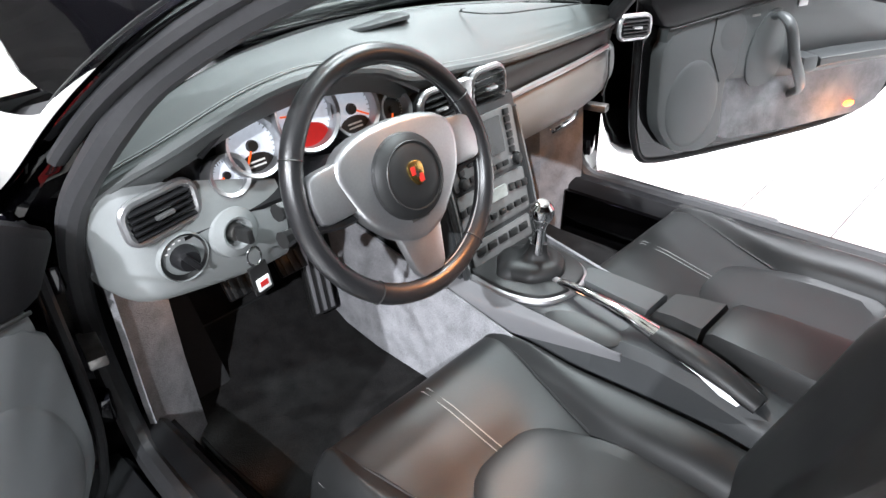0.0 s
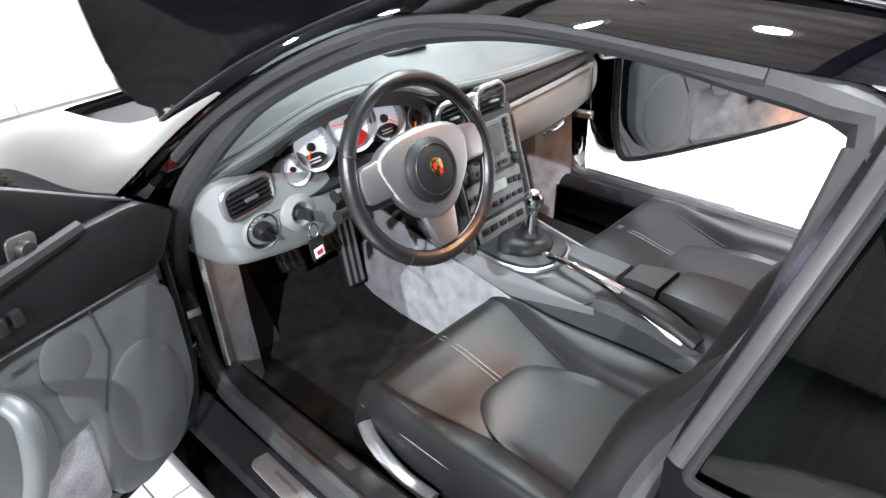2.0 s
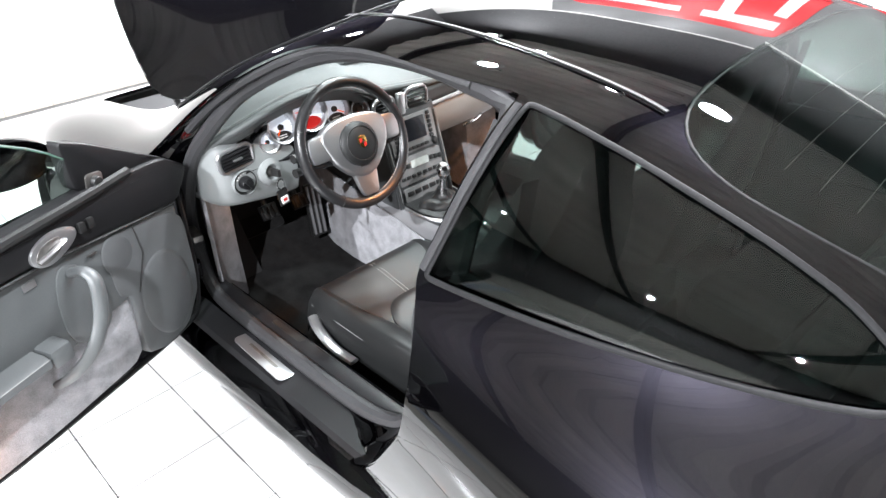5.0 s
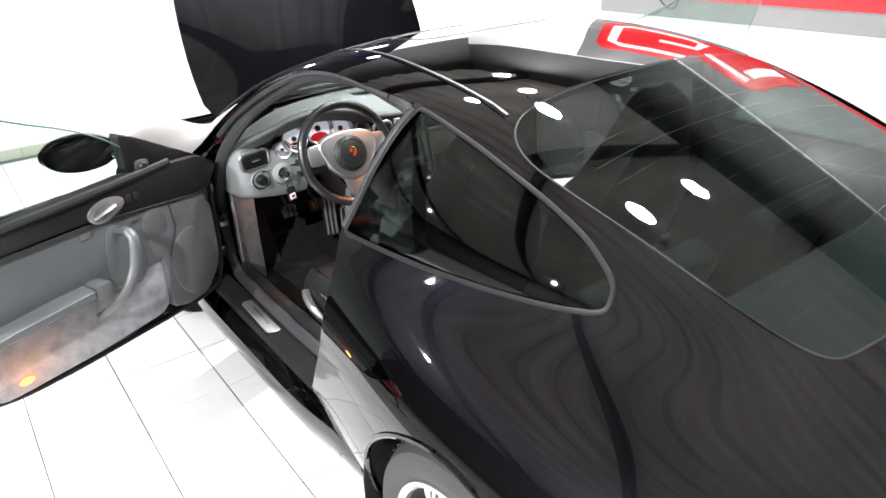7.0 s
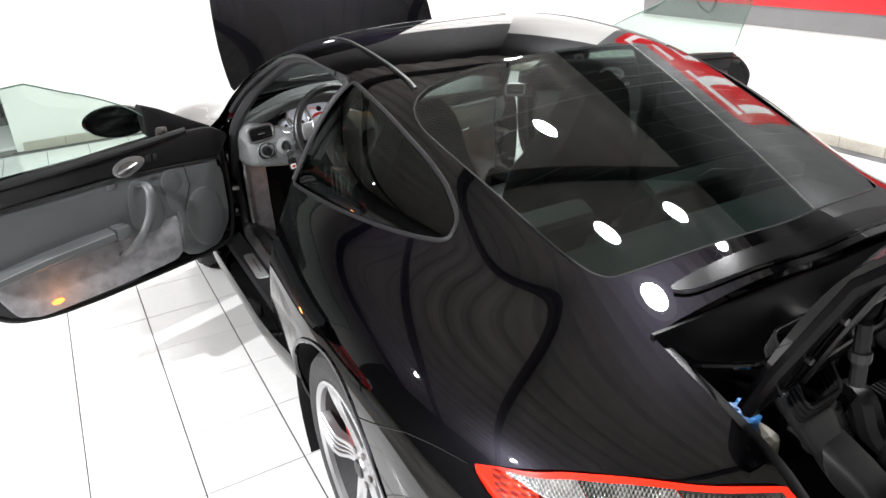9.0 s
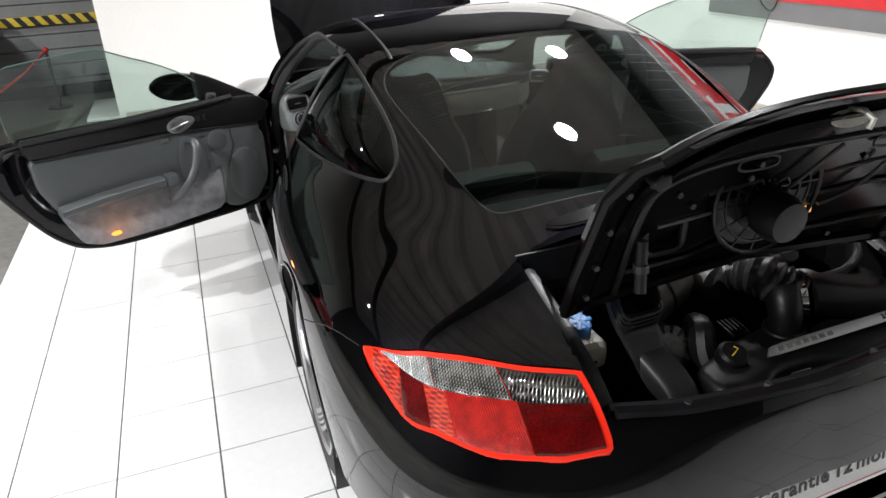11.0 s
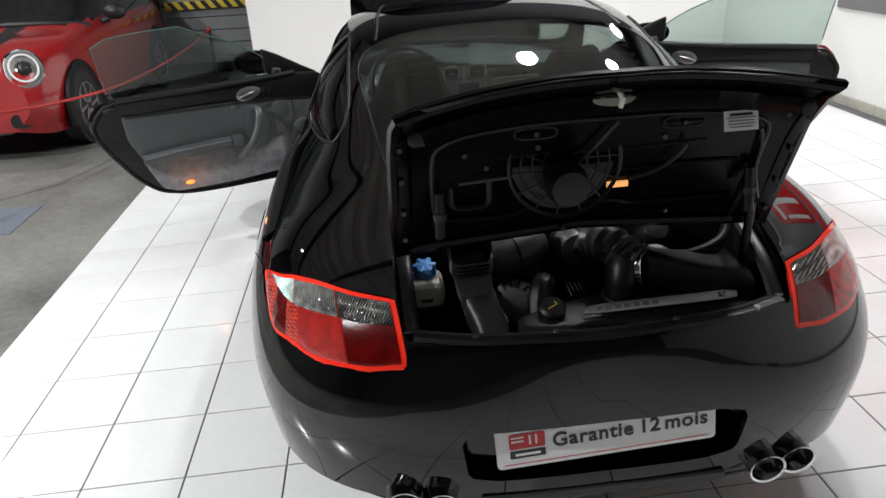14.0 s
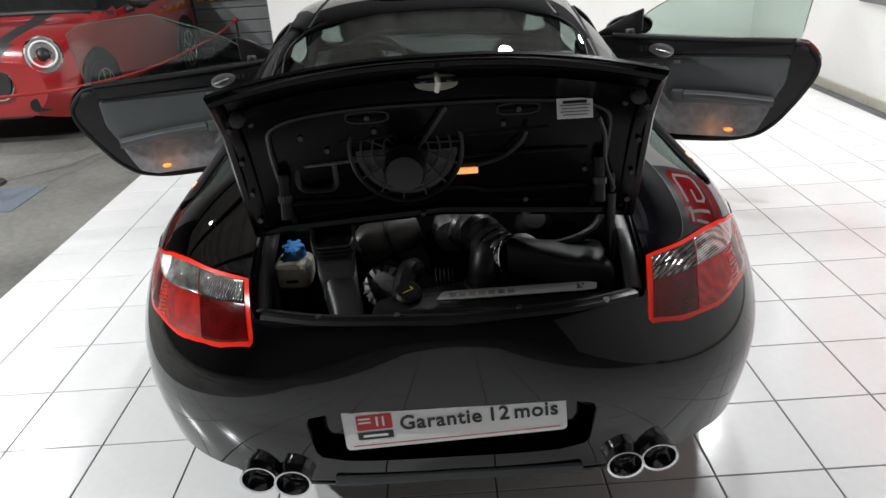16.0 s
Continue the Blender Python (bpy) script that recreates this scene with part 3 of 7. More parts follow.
# rolled lower edge of the rear bumper
lip = []
for a in range(46, 137, 3):
    q = math.radians(a)
    d = Vector((-math.cos(q), -math.sin(q), 0))
    lip.append(Vector((0, -0.30, 0)) + d * np.interp(min(a, 180 - a), (15, 35, 55, 75, 90), (0.902, 0.935, 0.88, 0.778, 0.759)) + Vector((0, 0, np.interp(min(a, 180 - a), (15, 35, 55, 75, 90), (0.315, 0.315, 0.318, 0.325, 0.338)))))
low = [Vector((p.x * 0.992, p.y + 0.010, p.z - 0.030 * math.sin(math.pi * i / (len(lip) - 1)) ** 0.4)) for i, p in enumerate(lip)]
part("bumper_skirt", loft([[p + Vector((0, 0.0, 0.012)), p, p.lerp(q, 0.55) + Vector((0, -0.004, 0)), q, q + Vector((0, 0.05, 0.004))] for p, q in zip(lip, low)], thick=0.004), PAINT, car, "black lower edge of the bumper")
part("bumper_lip", tube(spline(low, 2), 0.008, False, 10), PAINT, car, "rolled lower edge of the bumper")

# ---- doors ----
MIR = Matrix.Diagonal((-1, 1, 1, 1))
DOOR_L = chaikin([(0.55, 0.905), (0.485, 0.85), (0.445, 0.79), (0.455, 0.71), (0.515, 0.60), (0.605, 0.465), (0.70, 0.382), (0.84, 0.345), (1.05, 0.335), (1.55, 0.338), (1.66, 0.36), (1.70, 0.5), (1.70, 0.83), (1.70, 0.895)], 2, 0.2)
SPEAKG = mat("perforated_grey_plastic", (0.075, 0.079, 0.082), 0.55, vary=0.12, scale=6, fine=900, bump=0.35)
DOORHIDE = mat("grey_door_leather", (0.08, 0.086, 0.088), 0.42, vary=0.1, scale=5, fine=420, bump=0.08)
HINGE = Vector((-0.744, 1.71, 0))
DOOR_OPEN = Matrix.Translation(HINGE) @ pose(0, 0, 0, 0, 0, -68) @ Matrix.Translation(-HINGE)
SIDE = Matrix(((0, 0, 1, 0), (1, 0, 0, 0), (0, 1, 0, 0), (0, 0, 0, 1)))  # outline (y, z), thickness along +x


def inlay(outline, x, depth, bevel=0.006):
    """A panel with a side-view outline, standing from x inwards by depth."""
    return plate(outline, depth, Matrix.Translation((x, 0, 0)) @ SIDE, bevel)


def bulge(cy, cz, ry, rz, depth, x, n=28):
    """A shallow dome on a door panel."""
    rows = []
    for i in range(8):
        a = math.pi / 2 * i / 7
        rows.append([(x + depth * math.sin(a), cy + ry * math.cos(a) * math.cos(b), cz + rz * math.cos(a) * math.sin(b)) for b in [2 * math.pi * j / n for j in range(n)]])
    return loft(rows[:-1], closed=True, caps=True)


def door(m, s):
    q = [on_skin("x", p, -1) for p in DOOR_L]
    me = carve(SKIN.copy(), [(prism("x", DOOR_L, -2, -0.3), "INTERSECT")])
    top = part("door", me, [], car, "open black door with a grey leather panel", matrix=m)
    rings = [[(p.x + d, y, z) for p, (y, z) in zip(q, shrink(DOOR_L, sh))] for d, sh in ((0.004, 0.001), (0.03, 0.0), (0.06, 0.012), (0.09, 0.02))]
    rings.append([(-0.715, y, z) for y, z in shrink(DOOR_L, 0.03)])
    part("door_shell", loft(rings, closed=True, caps=True), PAINT, top, "black painted door edge", matrix=m)
    part("door_rubber", tube([(-0.722, y, z) for y, z in shrink(DOOR_L, 0.018)], 0.011, True, 8), RUBBER, top, matrix=m)
    x0 = -0.716
    mid = chaikin([(0.60, 0.835), (0.607, 0.69), (0.67, 0.56), (1.14, 0.565), (1.40, 0.60), (1.62, 0.62), (1.625, 0.79), (1.40, 0.815)], 2, 0.12)
    low = chaikin([(0.655, 0.60), (0.668, 0.54), (0.72, 0.42), (0.80, 0.388), (1.10, 0.385), (1.39, 0.40), (1.41, 0.615), (1.25, 0.62)], 2, 0.12)
    part("leather_panel", inlay(mid, x0, 0.045, 0.012), DOORHIDE, top, "dark grey leather panel", matrix=m)
    part("carpet_panel", inlay(low, x0, 0.036, 0.01), CARPET, top, "grey carpet pocket", matrix=m)
    up = chaikin([(0.585, 0.905), (0.60, 0.825), (0.92, 0.825), (1.15, 0.825), (1.45, 0.795), (1.635, 0.775), (1.70, 0.86), (1.62, 0.915), (1.40, 0.93), (1.0, 0.915)], 2, 0.12)
    part("top_panel", inlay(up, x0, 0.052, 0.014), PLASTIC, top, "black upper door trim", matrix=m)
    part("top_roll", tube(spline([(-0.672, 0.59, 0.902), (-0.662, 0.95, 0.908), (-0.662, 1.3, 0.918), (-0.67, 1.5, 0.925)], 6), 0.013, False, 8), LEATHERD, top, "stitched leather roll", matrix=m)
    part("trim_line", tube([(-0.668, 0.61, 0.822), (-0.662, 0.95, 0.822), (-0.664, 1.2, 0.818), (-0.668, 1.62, 0.775)], 0.0035, False, 6), LEATHERD, top, matrix=m)
    # front part with the two loudspeakers
    fr = chaikin([(1.355, 0.80), (1.36, 0.62), (1.40, 0.60), (1.39, 0.41), (1.46, 0.385), (1.56, 0.40), (1.635, 0.5), (1.64, 0.76)], 2, 0.15)
    part("speaker_panel", inlay(fr, x0, 0.05, 0.012), SPEAKG, top, "dark grey perforated plastic panel", matrix=m)
    part("speaker_cover", bulge(1.515, 0.545, 0.095, 0.135, 0.018, x0 + 0.046), SPEAKG, top, "round perforated cover", matrix=m)
    part("tweeter_cover", bulge(1.40, 0.735, 0.052, 0.058, 0.007, x0 + 0.046), SPEAKG, top, "small round cover", matrix=m)
    part("panel_joint", tube([(x0 + 0.049, 1.462, 0.79), (x0 + 0.050, 1.47, 0.70), (x0 + 0.050, 1.425, 0.60)], 0.0025, False, 6), BLACKV, top, matrix=m)
    part("speaker_script", box(0.002, 0.03, 0.006, pose(x0 + 0.0505, 1.325, 0.776)), STEEL, top, matrix=m)
    # armrest, pull handle
    arm = [[(x0 + 0.02 + w * 0.085, yy, zz + h) for w, h in ((0, -0.022), (0.75, -0.026), (1, -0.012), (1, 0.006), (0.8, 0.016), (0, 0.018))] for yy, zz in ((0.655, 0.597), (0.70, 0.602), (0.85, 0.615), (1.0, 0.622), (1.10, 0.622))]
    part("armrest", loft(arm, closed=True, caps=True), DOORHIDE, top, "padded leather armrest", matrix=m)
    part("armrest_end", box(0.085, 0.06, 0.05, pose(-0.655, 1.135, 0.618), 0.012), DOORHIDE, top, matrix=m)
    part("armrest_stitching", tube([(x0 + 0.02 + 0.085, yy, zz + 0.004) for yy, zz in ((0.66, 0.602), (0.85, 0.62), (1.1, 0.628))], 0.0015, False, 5), STITCH, top, matrix=m)
    pull = spline([(-0.665, 1.255, 0.765), (-0.625, 1.262, 0.772), (-0.592, 1.26, 0.745), (-0.585, 1.235, 0.66), (-0.595, 1.19, 0.59), (-0.625, 1.15, 0.545), (-0.675, 1.13, 0.51)], 6)
    part("pull_handle", tube(pull, [0.014 + 0.005 * math.sin(math.pi * i / (len(pull) - 1)) for i in range(len(pull))], False, 12, 0.75), DOORHIDE, top, "curved leather pull handle", matrix=m)
    part("handle_recess", inlay(chaikin([(1.27, 0.79), (1.21, 0.78), (1.19, 0.60), (1.25, 0.555), (1.33, 0.57), (1.335, 0.70)], 2), x0 + 0.044, 0.006, 0.003), DOORHIDE, top, matrix=m)
    # silver opener, switches, badge, lamp
    ho = chaikin([(1.165, 0.835), (1.18, 0.868), (1.235, 0.888), (1.30, 0.875), (1.305, 0.845), (1.25, 0.815), (1.20, 0.808)], 2)
    part("opener_bezel", inlay(ho, x0 + 0.05, 0.01, 0.005), SILVER, top, "satin silver opener surround", matrix=m)
    part("opener_bowl", inlay(chaikin([(1.178, 0.838), (1.2, 0.866), (1.25, 0.873), (1.265, 0.85), (1.23, 0.824), (1.19, 0.82)], 2), x0 + 0.0605, 0.002, 0.001), STEEL, top, matrix=m)
    part("opener_lever", tube(spline([(x0 + 0.064, 1.185, 0.835), (x0 + 0.072, 1.22, 0.847), (x0 + 0.066, 1.262, 0.856)], 5), 0.008, False, 8, 0.6), SILVER, top, "silver door lever", matrix=m)
    for yy in (1.318, 1.345):
        part("window_switch", box(0.012, 0.018, 0.026, pose(x0 + 0.057, yy, 0.857), 0.003), BLACKV, top, matrix=m)
    part("airbag_badge", box(0.004, 0.034, 0.018, pose(x0 + 0.047, 1.153, 0.789), 0.001), SILVER, top, matrix=m)
    part("door_lamp", ball(0.5, pose(-0.676, 0.858, 0.43), (0.016, 0.045, 0.02)), ORANGE, top, "lit orange door lamp", matrix=m)
    # mirror triangle with its switch
    tr = chaikin([(1.345, 1.062), (1.35, 0.93), (1.50, 0.90), (1.64, 0.905), (1.55, 0.955), (1.42, 1.03)], 2, 0.1)
    part("mirror_base", inlay(tr, -0.722, 0.04, 0.008), PLASTIC, top, "black mirror triangle", matrix=m)
    part("switch_plate", inlay(chaikin([(1.385, 0.962), (1.378, 0.918), (1.428, 0.912), (1.436, 0.955)], 2, 0.15), -0.683, 0.005, 0.002), STEEL, top, matrix=m)
    part("mirror_switch", cyl(0.015, 0.013, 0.018, pose(-0.672, 1.407, 0.937, 0, 90, 0), bevel=0.003), BLACKV, top, "round black mirror switch", matrix=m)
    # catch and edge parts on the door's end
    part("door_catch", box(0.03, 0.02, 0.07, pose(-0.765, 0.575, 0.665, 0, 0, 20), 0.006), STEEL, top, matrix=m)
    part("edge_recess", ball(0.5, pose(-0.775, 0.607, 0.83, 28, 0, 0), (0.05, 0.02, 0.10)), BLACKV, top, matrix=m)
    # window
    rows = []
    for k in range(9):
        u = k / 8
        z = 0.90 + 0.325 * u
        x = -0.715 + 0.10 * u ** 1.3
        ya = 0.565 - 0.03 * u
        yb = 1.40 - 0.30 * max(0, (u - 0.15) / 0.85) ** 1.5 * 1.15
        if u > 0.9:
            ya += 0.07 * (u - 0.9) / 0.1
        rows.append([(x - 0.012 * math.sin(math.pi * j / 12), ya + (yb - ya) * j / 12, z - (0.022 * (1 - j / 12) ** 2 + 0.05 * max(0, j / 12 - 0.75) * 4 * u) * u) for j in range(13)])
    g = part("window_glass", loft(rows, thick=0.004), GLASSDOOR, top, "raised clear frameless window", matrix=m)
    g.visible_shadow = False
    ed = [r[0] for r in rows[1:]] + rows[-1][1:] + [r[-1] for r in rows[::-1][1:]]
    part("glass_edge", tube(ed, 0.0028, False, 6), EDGE_GREEN, top, matrix=m)
    # folded mirror, set where it stands with the door open
    mm = MIR if s > 0 else Matrix()
    mc = mm @ Matrix.Translation((-1.135, 1.775, 0.955)) @ pose(0, 0, 0, 6, 4, 8)
    part("mirror_housing", lathe([(0.0, -0.075), (0.035, -0.072), (0.062, -0.05), (0.072, -0.015), (0.068, 0.012), (0.060, 0.014), (0.058, 0.006), (0, 0.004)], mc @ Matrix.Diagonal((1.85, 1, 0.93, 1)) @ pose(0, 0, 0, 90, 0, 0)), PAINT, top, "folded black door mirror")
    part("mirror_glass", lathe([(0.0, 0.0095), (0.055, 0.0095), (0.056, 0.005), (0, 0.0045)], mc @ Matrix.Diagonal((1.85, 1, 0.93, 1)) @ pose(0, 0, 0, 90, 0, 0)), CHROME, top, "mirror glass")
    part("mirror_foot", tube(spline([mm @ Vector(p) for p in ((-1.03, 1.75, 0.945), (-0.985, 1.70, 0.935), (-0.97, 1.64, 0.935))], 4), [0.03] * 9, False, 10, 0.7), PAINT, top)
    return top


door(DOOR_OPEN, -1)
door(Matrix.Translation((0.075, -0.015, 0.025)) @ MIR @ Matrix.Translation(HINGE) @ pose(0, 0, 0, 0, 0, -66) @ Matrix.Translation(-HINGE), 1)

LIDPLASTIC = mat("black_lid_plastic", (0.0050, 0.0050, 0.0054), 0.36, vary=0.25, scale=14, fine=320, bump=0.12, Specular_IOR_Level=0.3)
LIDBLACK = mat("black_lid_paint", (0.003, 0.003, 0.0033), 0.2, vary=0.2, scale=8, fine=300, bump=0.04, Specular_IOR_Level=0.12)
# ---- tail: lamps, plate, exhausts ----
def facet(name, color, dark, rough, metal, across, up):
    """A lens of moulded beads in even rows, across and up in metres, with tones that drift over it."""
    m = mat(name, color, rough, metal, coat=0.35, Specular_IOR_Level=0.3)
    nt = m.node_tree
    b = nt.nodes["Principled BSDF"]

    def calc(kind, a, c):
        n = nt.nodes.new("ShaderNodeMath")
        n.operation = kind
        for k, v in enumerate((a, c)):
            if isinstance(v, (int, float)):
                n.inputs[k].default_value = v
            else:
                nt.links.new(v, n.inputs[k])
        return n.outputs[0]
    co, sp, no, ra, bp = (nt.nodes.new("ShaderNode" + k) for k in ("TexCoord", "SeparateXYZ", "TexNoise", "ValToRGB", "Bump"))
    nt.links.new(co.outputs["Object"], sp.inputs[0])
    nt.links.new(co.outputs["Object"], no.inputs["Vector"])
    no.inputs["Scale"].default_value = 38
    along = calc("SUBTRACT", sp.outputs[0], sp.outputs[1])
    sx = calc("SINE", calc("MULTIPLY", along, 2 * math.pi / across), 0.0)
    sz = calc("SINE", calc("MULTIPLY", sp.outputs[2], 2 * math.pi / up), 0.0)
    bead = calc("MULTIPLY", sx, sz)
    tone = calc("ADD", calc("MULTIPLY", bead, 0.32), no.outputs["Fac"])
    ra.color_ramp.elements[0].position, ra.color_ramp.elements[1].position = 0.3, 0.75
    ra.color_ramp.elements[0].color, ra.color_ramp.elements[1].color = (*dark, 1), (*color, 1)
    nt.links.new(tone, ra.inputs[0])
    nt.links.new(ra.outputs[0], b.inputs["Base Color"])
    bp.inputs["Strength"].default_value, bp.inputs["Distance"].default_value = 0.5, 0.003
    nt.links.new(bead, bp.inputs["Height"])
    nt.links.new(bp.outputs["Normal"], b.inputs["Normal"])
    return m


LENS_RED = facet("red_reflector_lens", (0.55, 0.010, 0.004), (0.22, 0.003, 0.002), 0.22, 0.0, 0.0075, 0.0075)
LENS_DARK = mat("dark_red_lamp_lens", (0.10, 0.002, 0.002), 0.14, vary=0.4, scale=22, fine=260, coat=0.4, bump=0.15, Specular_IOR_Level=0.2)
LENS_GLOW = facet("orange_red_lamp_lens", (0.62, 0.03, 0.005), (0.16, 0.004, 0.002), 0.16, 0.0, 0.05, 0.0085)
LENS_RIM = mat("bright_red_lamp_edge", (0.88, 0.028, 0.010), 0.2, vary=0.05, fine=700, coat=0.3, Specular_IOR_Level=0.2)
# clear lens in three tones; highlights of its reflectors are put into the colour
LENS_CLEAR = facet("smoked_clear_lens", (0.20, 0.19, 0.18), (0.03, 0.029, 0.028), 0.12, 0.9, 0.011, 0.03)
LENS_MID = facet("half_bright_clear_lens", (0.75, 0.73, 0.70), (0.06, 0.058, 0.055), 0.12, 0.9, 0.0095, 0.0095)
LENS_HIGHLIGHT = facet("highlight_clear_lens", (0.95, 0.94, 0.92), (0.36, 0.355, 0.35), 0.14, 0.8, 0.011, 0.0085)


def lens(name, outline, out, material, parent, label="", s=-1):
    me = carve(skin_mesh(out, 0.012), [(prism("z", [(x * -s, y) for x, y in outline], 0.64, 0.96), "INTERSECT")])
    me.materials.clear()
    return part(name, me, material, parent, label, angle=50)


def on_tail(u, v):
    """A place in the plan on the lamp: u from its outer end to its inner edge, v from bottom to top."""
    bot = spline([(-0.828, -0.56, 0), (-0.80, -0.735, 0), (-0.745, -0.83, 0), (-0.669, -0.915, 0), (-0.56, -0.982, 0), (-0.457, -1.017, 0)], 6)
    topl = spline([(-0.827, -0.55, 0), (-0.775, -0.637, 0), (-0.73, -0.69, 0), (-0.68, -0.745, 0), (-0.58, -0.84, 0), (-0.474, -0.908, 0)], 6)
    k = u * (len(bot) - 1)
    i = min(int(k), len(bot) - 2)
    a, b = bot[i].lerp(bot[i + 1], k - i), topl[i].lerp(topl[i + 1], k - i)
    p = a.lerp(b, v)
    return (p.x, p.y)


def tail_zone(u0, u1, v0, v1, n=10):
    """A field of the lamp; v0 and v1 may be functions of u."""
    f0, f1 = (v if callable(v) else (lambda u, c=v: c) for v in (v0, v1))
    us = [u0 + (u1 - u0) * i / n for i in range(n + 1)]
    return [on_tail(u, f0(u)) for u in us] + [on_tail(u, f1(u)) for u in us[::-1]]


def band_low(u):
    """Lower edge of the clear band: it rises to a point at the lamp's outer end."""
    return 0.485 + 0.36 * max(0.0, (0.42 - u) / 0.30) ** 1.4


TAIL_RIM = [on_tail(0.004 + 0.966 * i / 48, 0.02) for i in range(49)] + [on_tail(0.988, 0.045), on_tail(0.995, 0.11)] + [on_tail(0.004 + 0.991 * i / 48, 0.985) for i in range(48, -1, -1)]
for s in (-1, 1):
    lampo = lens("tail_lamp", TAIL_RIM, 0.001, LENS_RIM, car, "red tail lamp with a smoked clear band", s)
    # clear band, highlight painted at the outer end and fading to the smoked inner end
    lens("clear_band", tail_zone(0.125, 0.42, band_low, 0.885), 0.0035, LENS_HIGHLIGHT, lampo, "clear faceted lens", s)
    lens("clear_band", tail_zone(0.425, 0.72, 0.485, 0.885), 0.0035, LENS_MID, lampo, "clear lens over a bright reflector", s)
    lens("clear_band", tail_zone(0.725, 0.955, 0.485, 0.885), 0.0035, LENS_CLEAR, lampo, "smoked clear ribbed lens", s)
    lens("red_band", tail_zone(0.475, 0.73, 0.05, 0.475), 0.0035, LENS_RED, lampo, "", s)
    lens("dark_band", tail_zone(0.735, 0.955, 0.05, 0.475), 0.0035, LENS_DARK, lampo, "", s)
    lens("dark_band", tail_zone(0.22, 0.36, 0.055, lambda u: band_low(u) - 0.012), 0.0035, LENS_DARK, lampo, "", s)
    lens("ribbed_band", tail_zone(0.363, 0.47, 0.055, lambda u: band_low(u) - 0.012), 0.0035, LENS_GLOW, lampo, "orange-red ribbed lens", s)
    lens("side_band", tail_zone(0.075, 0.217, 0.09, lambda u: min(0.885, band_low(u) - 0.012)), 0.003, LENS_GLOW, lampo, "orange-red side lens", s)

# recess behind the number plate
part("plate_recess", box(0.74, 0.02, 0.20, pose(0, -1.012, 0.465, -6), 0.003), PAINT, car, "black recess of the number plate")
part("recess_sill", box(0.74, 0.06, 0.012, pose(0, -1.03, 0.382), 0.003), PAINT, car)
part("recess_roof", box(0.74, 0.05, 0.012, pose(0, -1.035, 0.55), 0.003), PAINT, car)
npl = part("number_plate", plate(rrect(0.535, 0.113, 0.012), 0.004, Matrix.Translation((-0.003, -1.058, 0.482)) @ pose(0, 0, 0, 84, -3.0, 0)), WHITEV, car, "white plate with a dealer's slogan")
PM = Matrix.Translation((-0.003, -1.0585, 0.482)) @ pose(0, 0, 0, 84, -3.0, 0)
for word, dx in (("Garantie", -0.033), ("12", 0.105), ("mois", 0.195)):
    part("word", text_mesh(word, 0.052, PM @ pose(dx, 0.004, 0.0048), 0.0004, 1.08), BLACKV, npl)
part("logo_block", plate(rrect(0.086, 0.04, 0.004), 0.001, PM @ pose(-0.192, 0.016, 0.0042)), RED, npl)
part("logo_block", plate(rrect(0.086, 0.02, 0.003), 0.001, PM @ pose(-0.192, -0.02, 0.0042)), BLACKV, npl)
for dx, dy, w, h in ((-0.215, 0.017, 0.030, 0.005), (-0.215, 0.027, 0.03, 0.004), (-0.185, 0.018, 0.005, 0.026), (-0.17, 0.018, 0.005, 0.026), (-0.192, -0.02, 0.06, 0.006)):
    part("logo_bar", box(w, h, 0.001, PM @ pose(dx, dy, 0.0056)), WHITEV, npl)
for dy in (0.046, -0.046):
    part("plate_line", box(0.5, 0.0016, 0.0006, PM @ pose(0, dy, 0.0045)), RED, npl)
part("tow_cover", tube([(0.316 + 0.022 * math.cos(a), -1.062 - 0.003, 0.528 + 0.02 * math.sin(a)) for a in [i * math.pi / 12 for i in range(24)]], 0.0012, True, 5), BLACKV, car)
for s in (-1, 1):
    for dx, ddy in ((0.50, 0.006), (0.41, 0.026)):
        tip = part("exhaust_tip", lathe([(0.040, 0.10), (0.0435, 0.05), (0.044, 0.008), (0.046, 0.003), (0.046, 0.0), (0.0405, 0.002), (0.038, 0.02), (0.036, 0.10)], Matrix.Translation((dx * s, -1.056 - ddy, 0.328)) @ pose(0, 0, 0, -84, 0, 0)), CHROME, car, "round chrome exhaust tip")
        part("exhaust_bore", cyl(0.0375, 0.0375, 0.01, Matrix.Translation((dx * s, -0.991 - ddy, 0.334)) @ pose(0, 0, 0, 83, 0, 0)), BLACKV, tip)
part("valance", box(0.62, 0.14, 0.03, pose(0, -1.0, 0.318, 6), 0.012), DPLASTIC, car, "dark plastic lower valance")

# thin lines of the bumper joint
for s in (-1, 1):
    ln = [on_skin("x", p, s, 0.0005) for p in ((-0.175, 0.645), (-0.192, 0.657), (-0.29, 0.695), (-0.376, 0.728), (-0.46, 0.745), (-0.54, 0.752))]
    part("bumper_joint", tube(ln, 0.0025, False, 6, 0.7), LIDBLACK, car)
    gut = [on_skin("z", p, -1, 0.0005) for p in ((0.35 * s, 1.30), (0.385 * s, 1.15), (0.415 * s, 0.95), (0.434 * s, 0.75), (0.446 * s, 0.55), (0.454 * s, 0.40), (0.462 * s, 0.325))]
    part("roof_strip", tube(spline(gut, 5), 0.005, False, 6, 0.5), BLACKV, car)
    gut = [(p.x + 0.011 * s, p.y, p.z - 0.001) for p in gut]
    part("roof_strip", tube(spline(gut, 5), 0.0018, False, 6, 0.7), LIDBLACK, car)
SUN = chaikin([(-0.27, 1.12), (-0.26, 0.93), (-0.16, 0.905), (0, 0.90), (0.16, 0.905), (0.26, 0.93), (0.27, 1.12), (0.2, 1.17), (0, 1.18), (-0.2, 1.17)], 2)
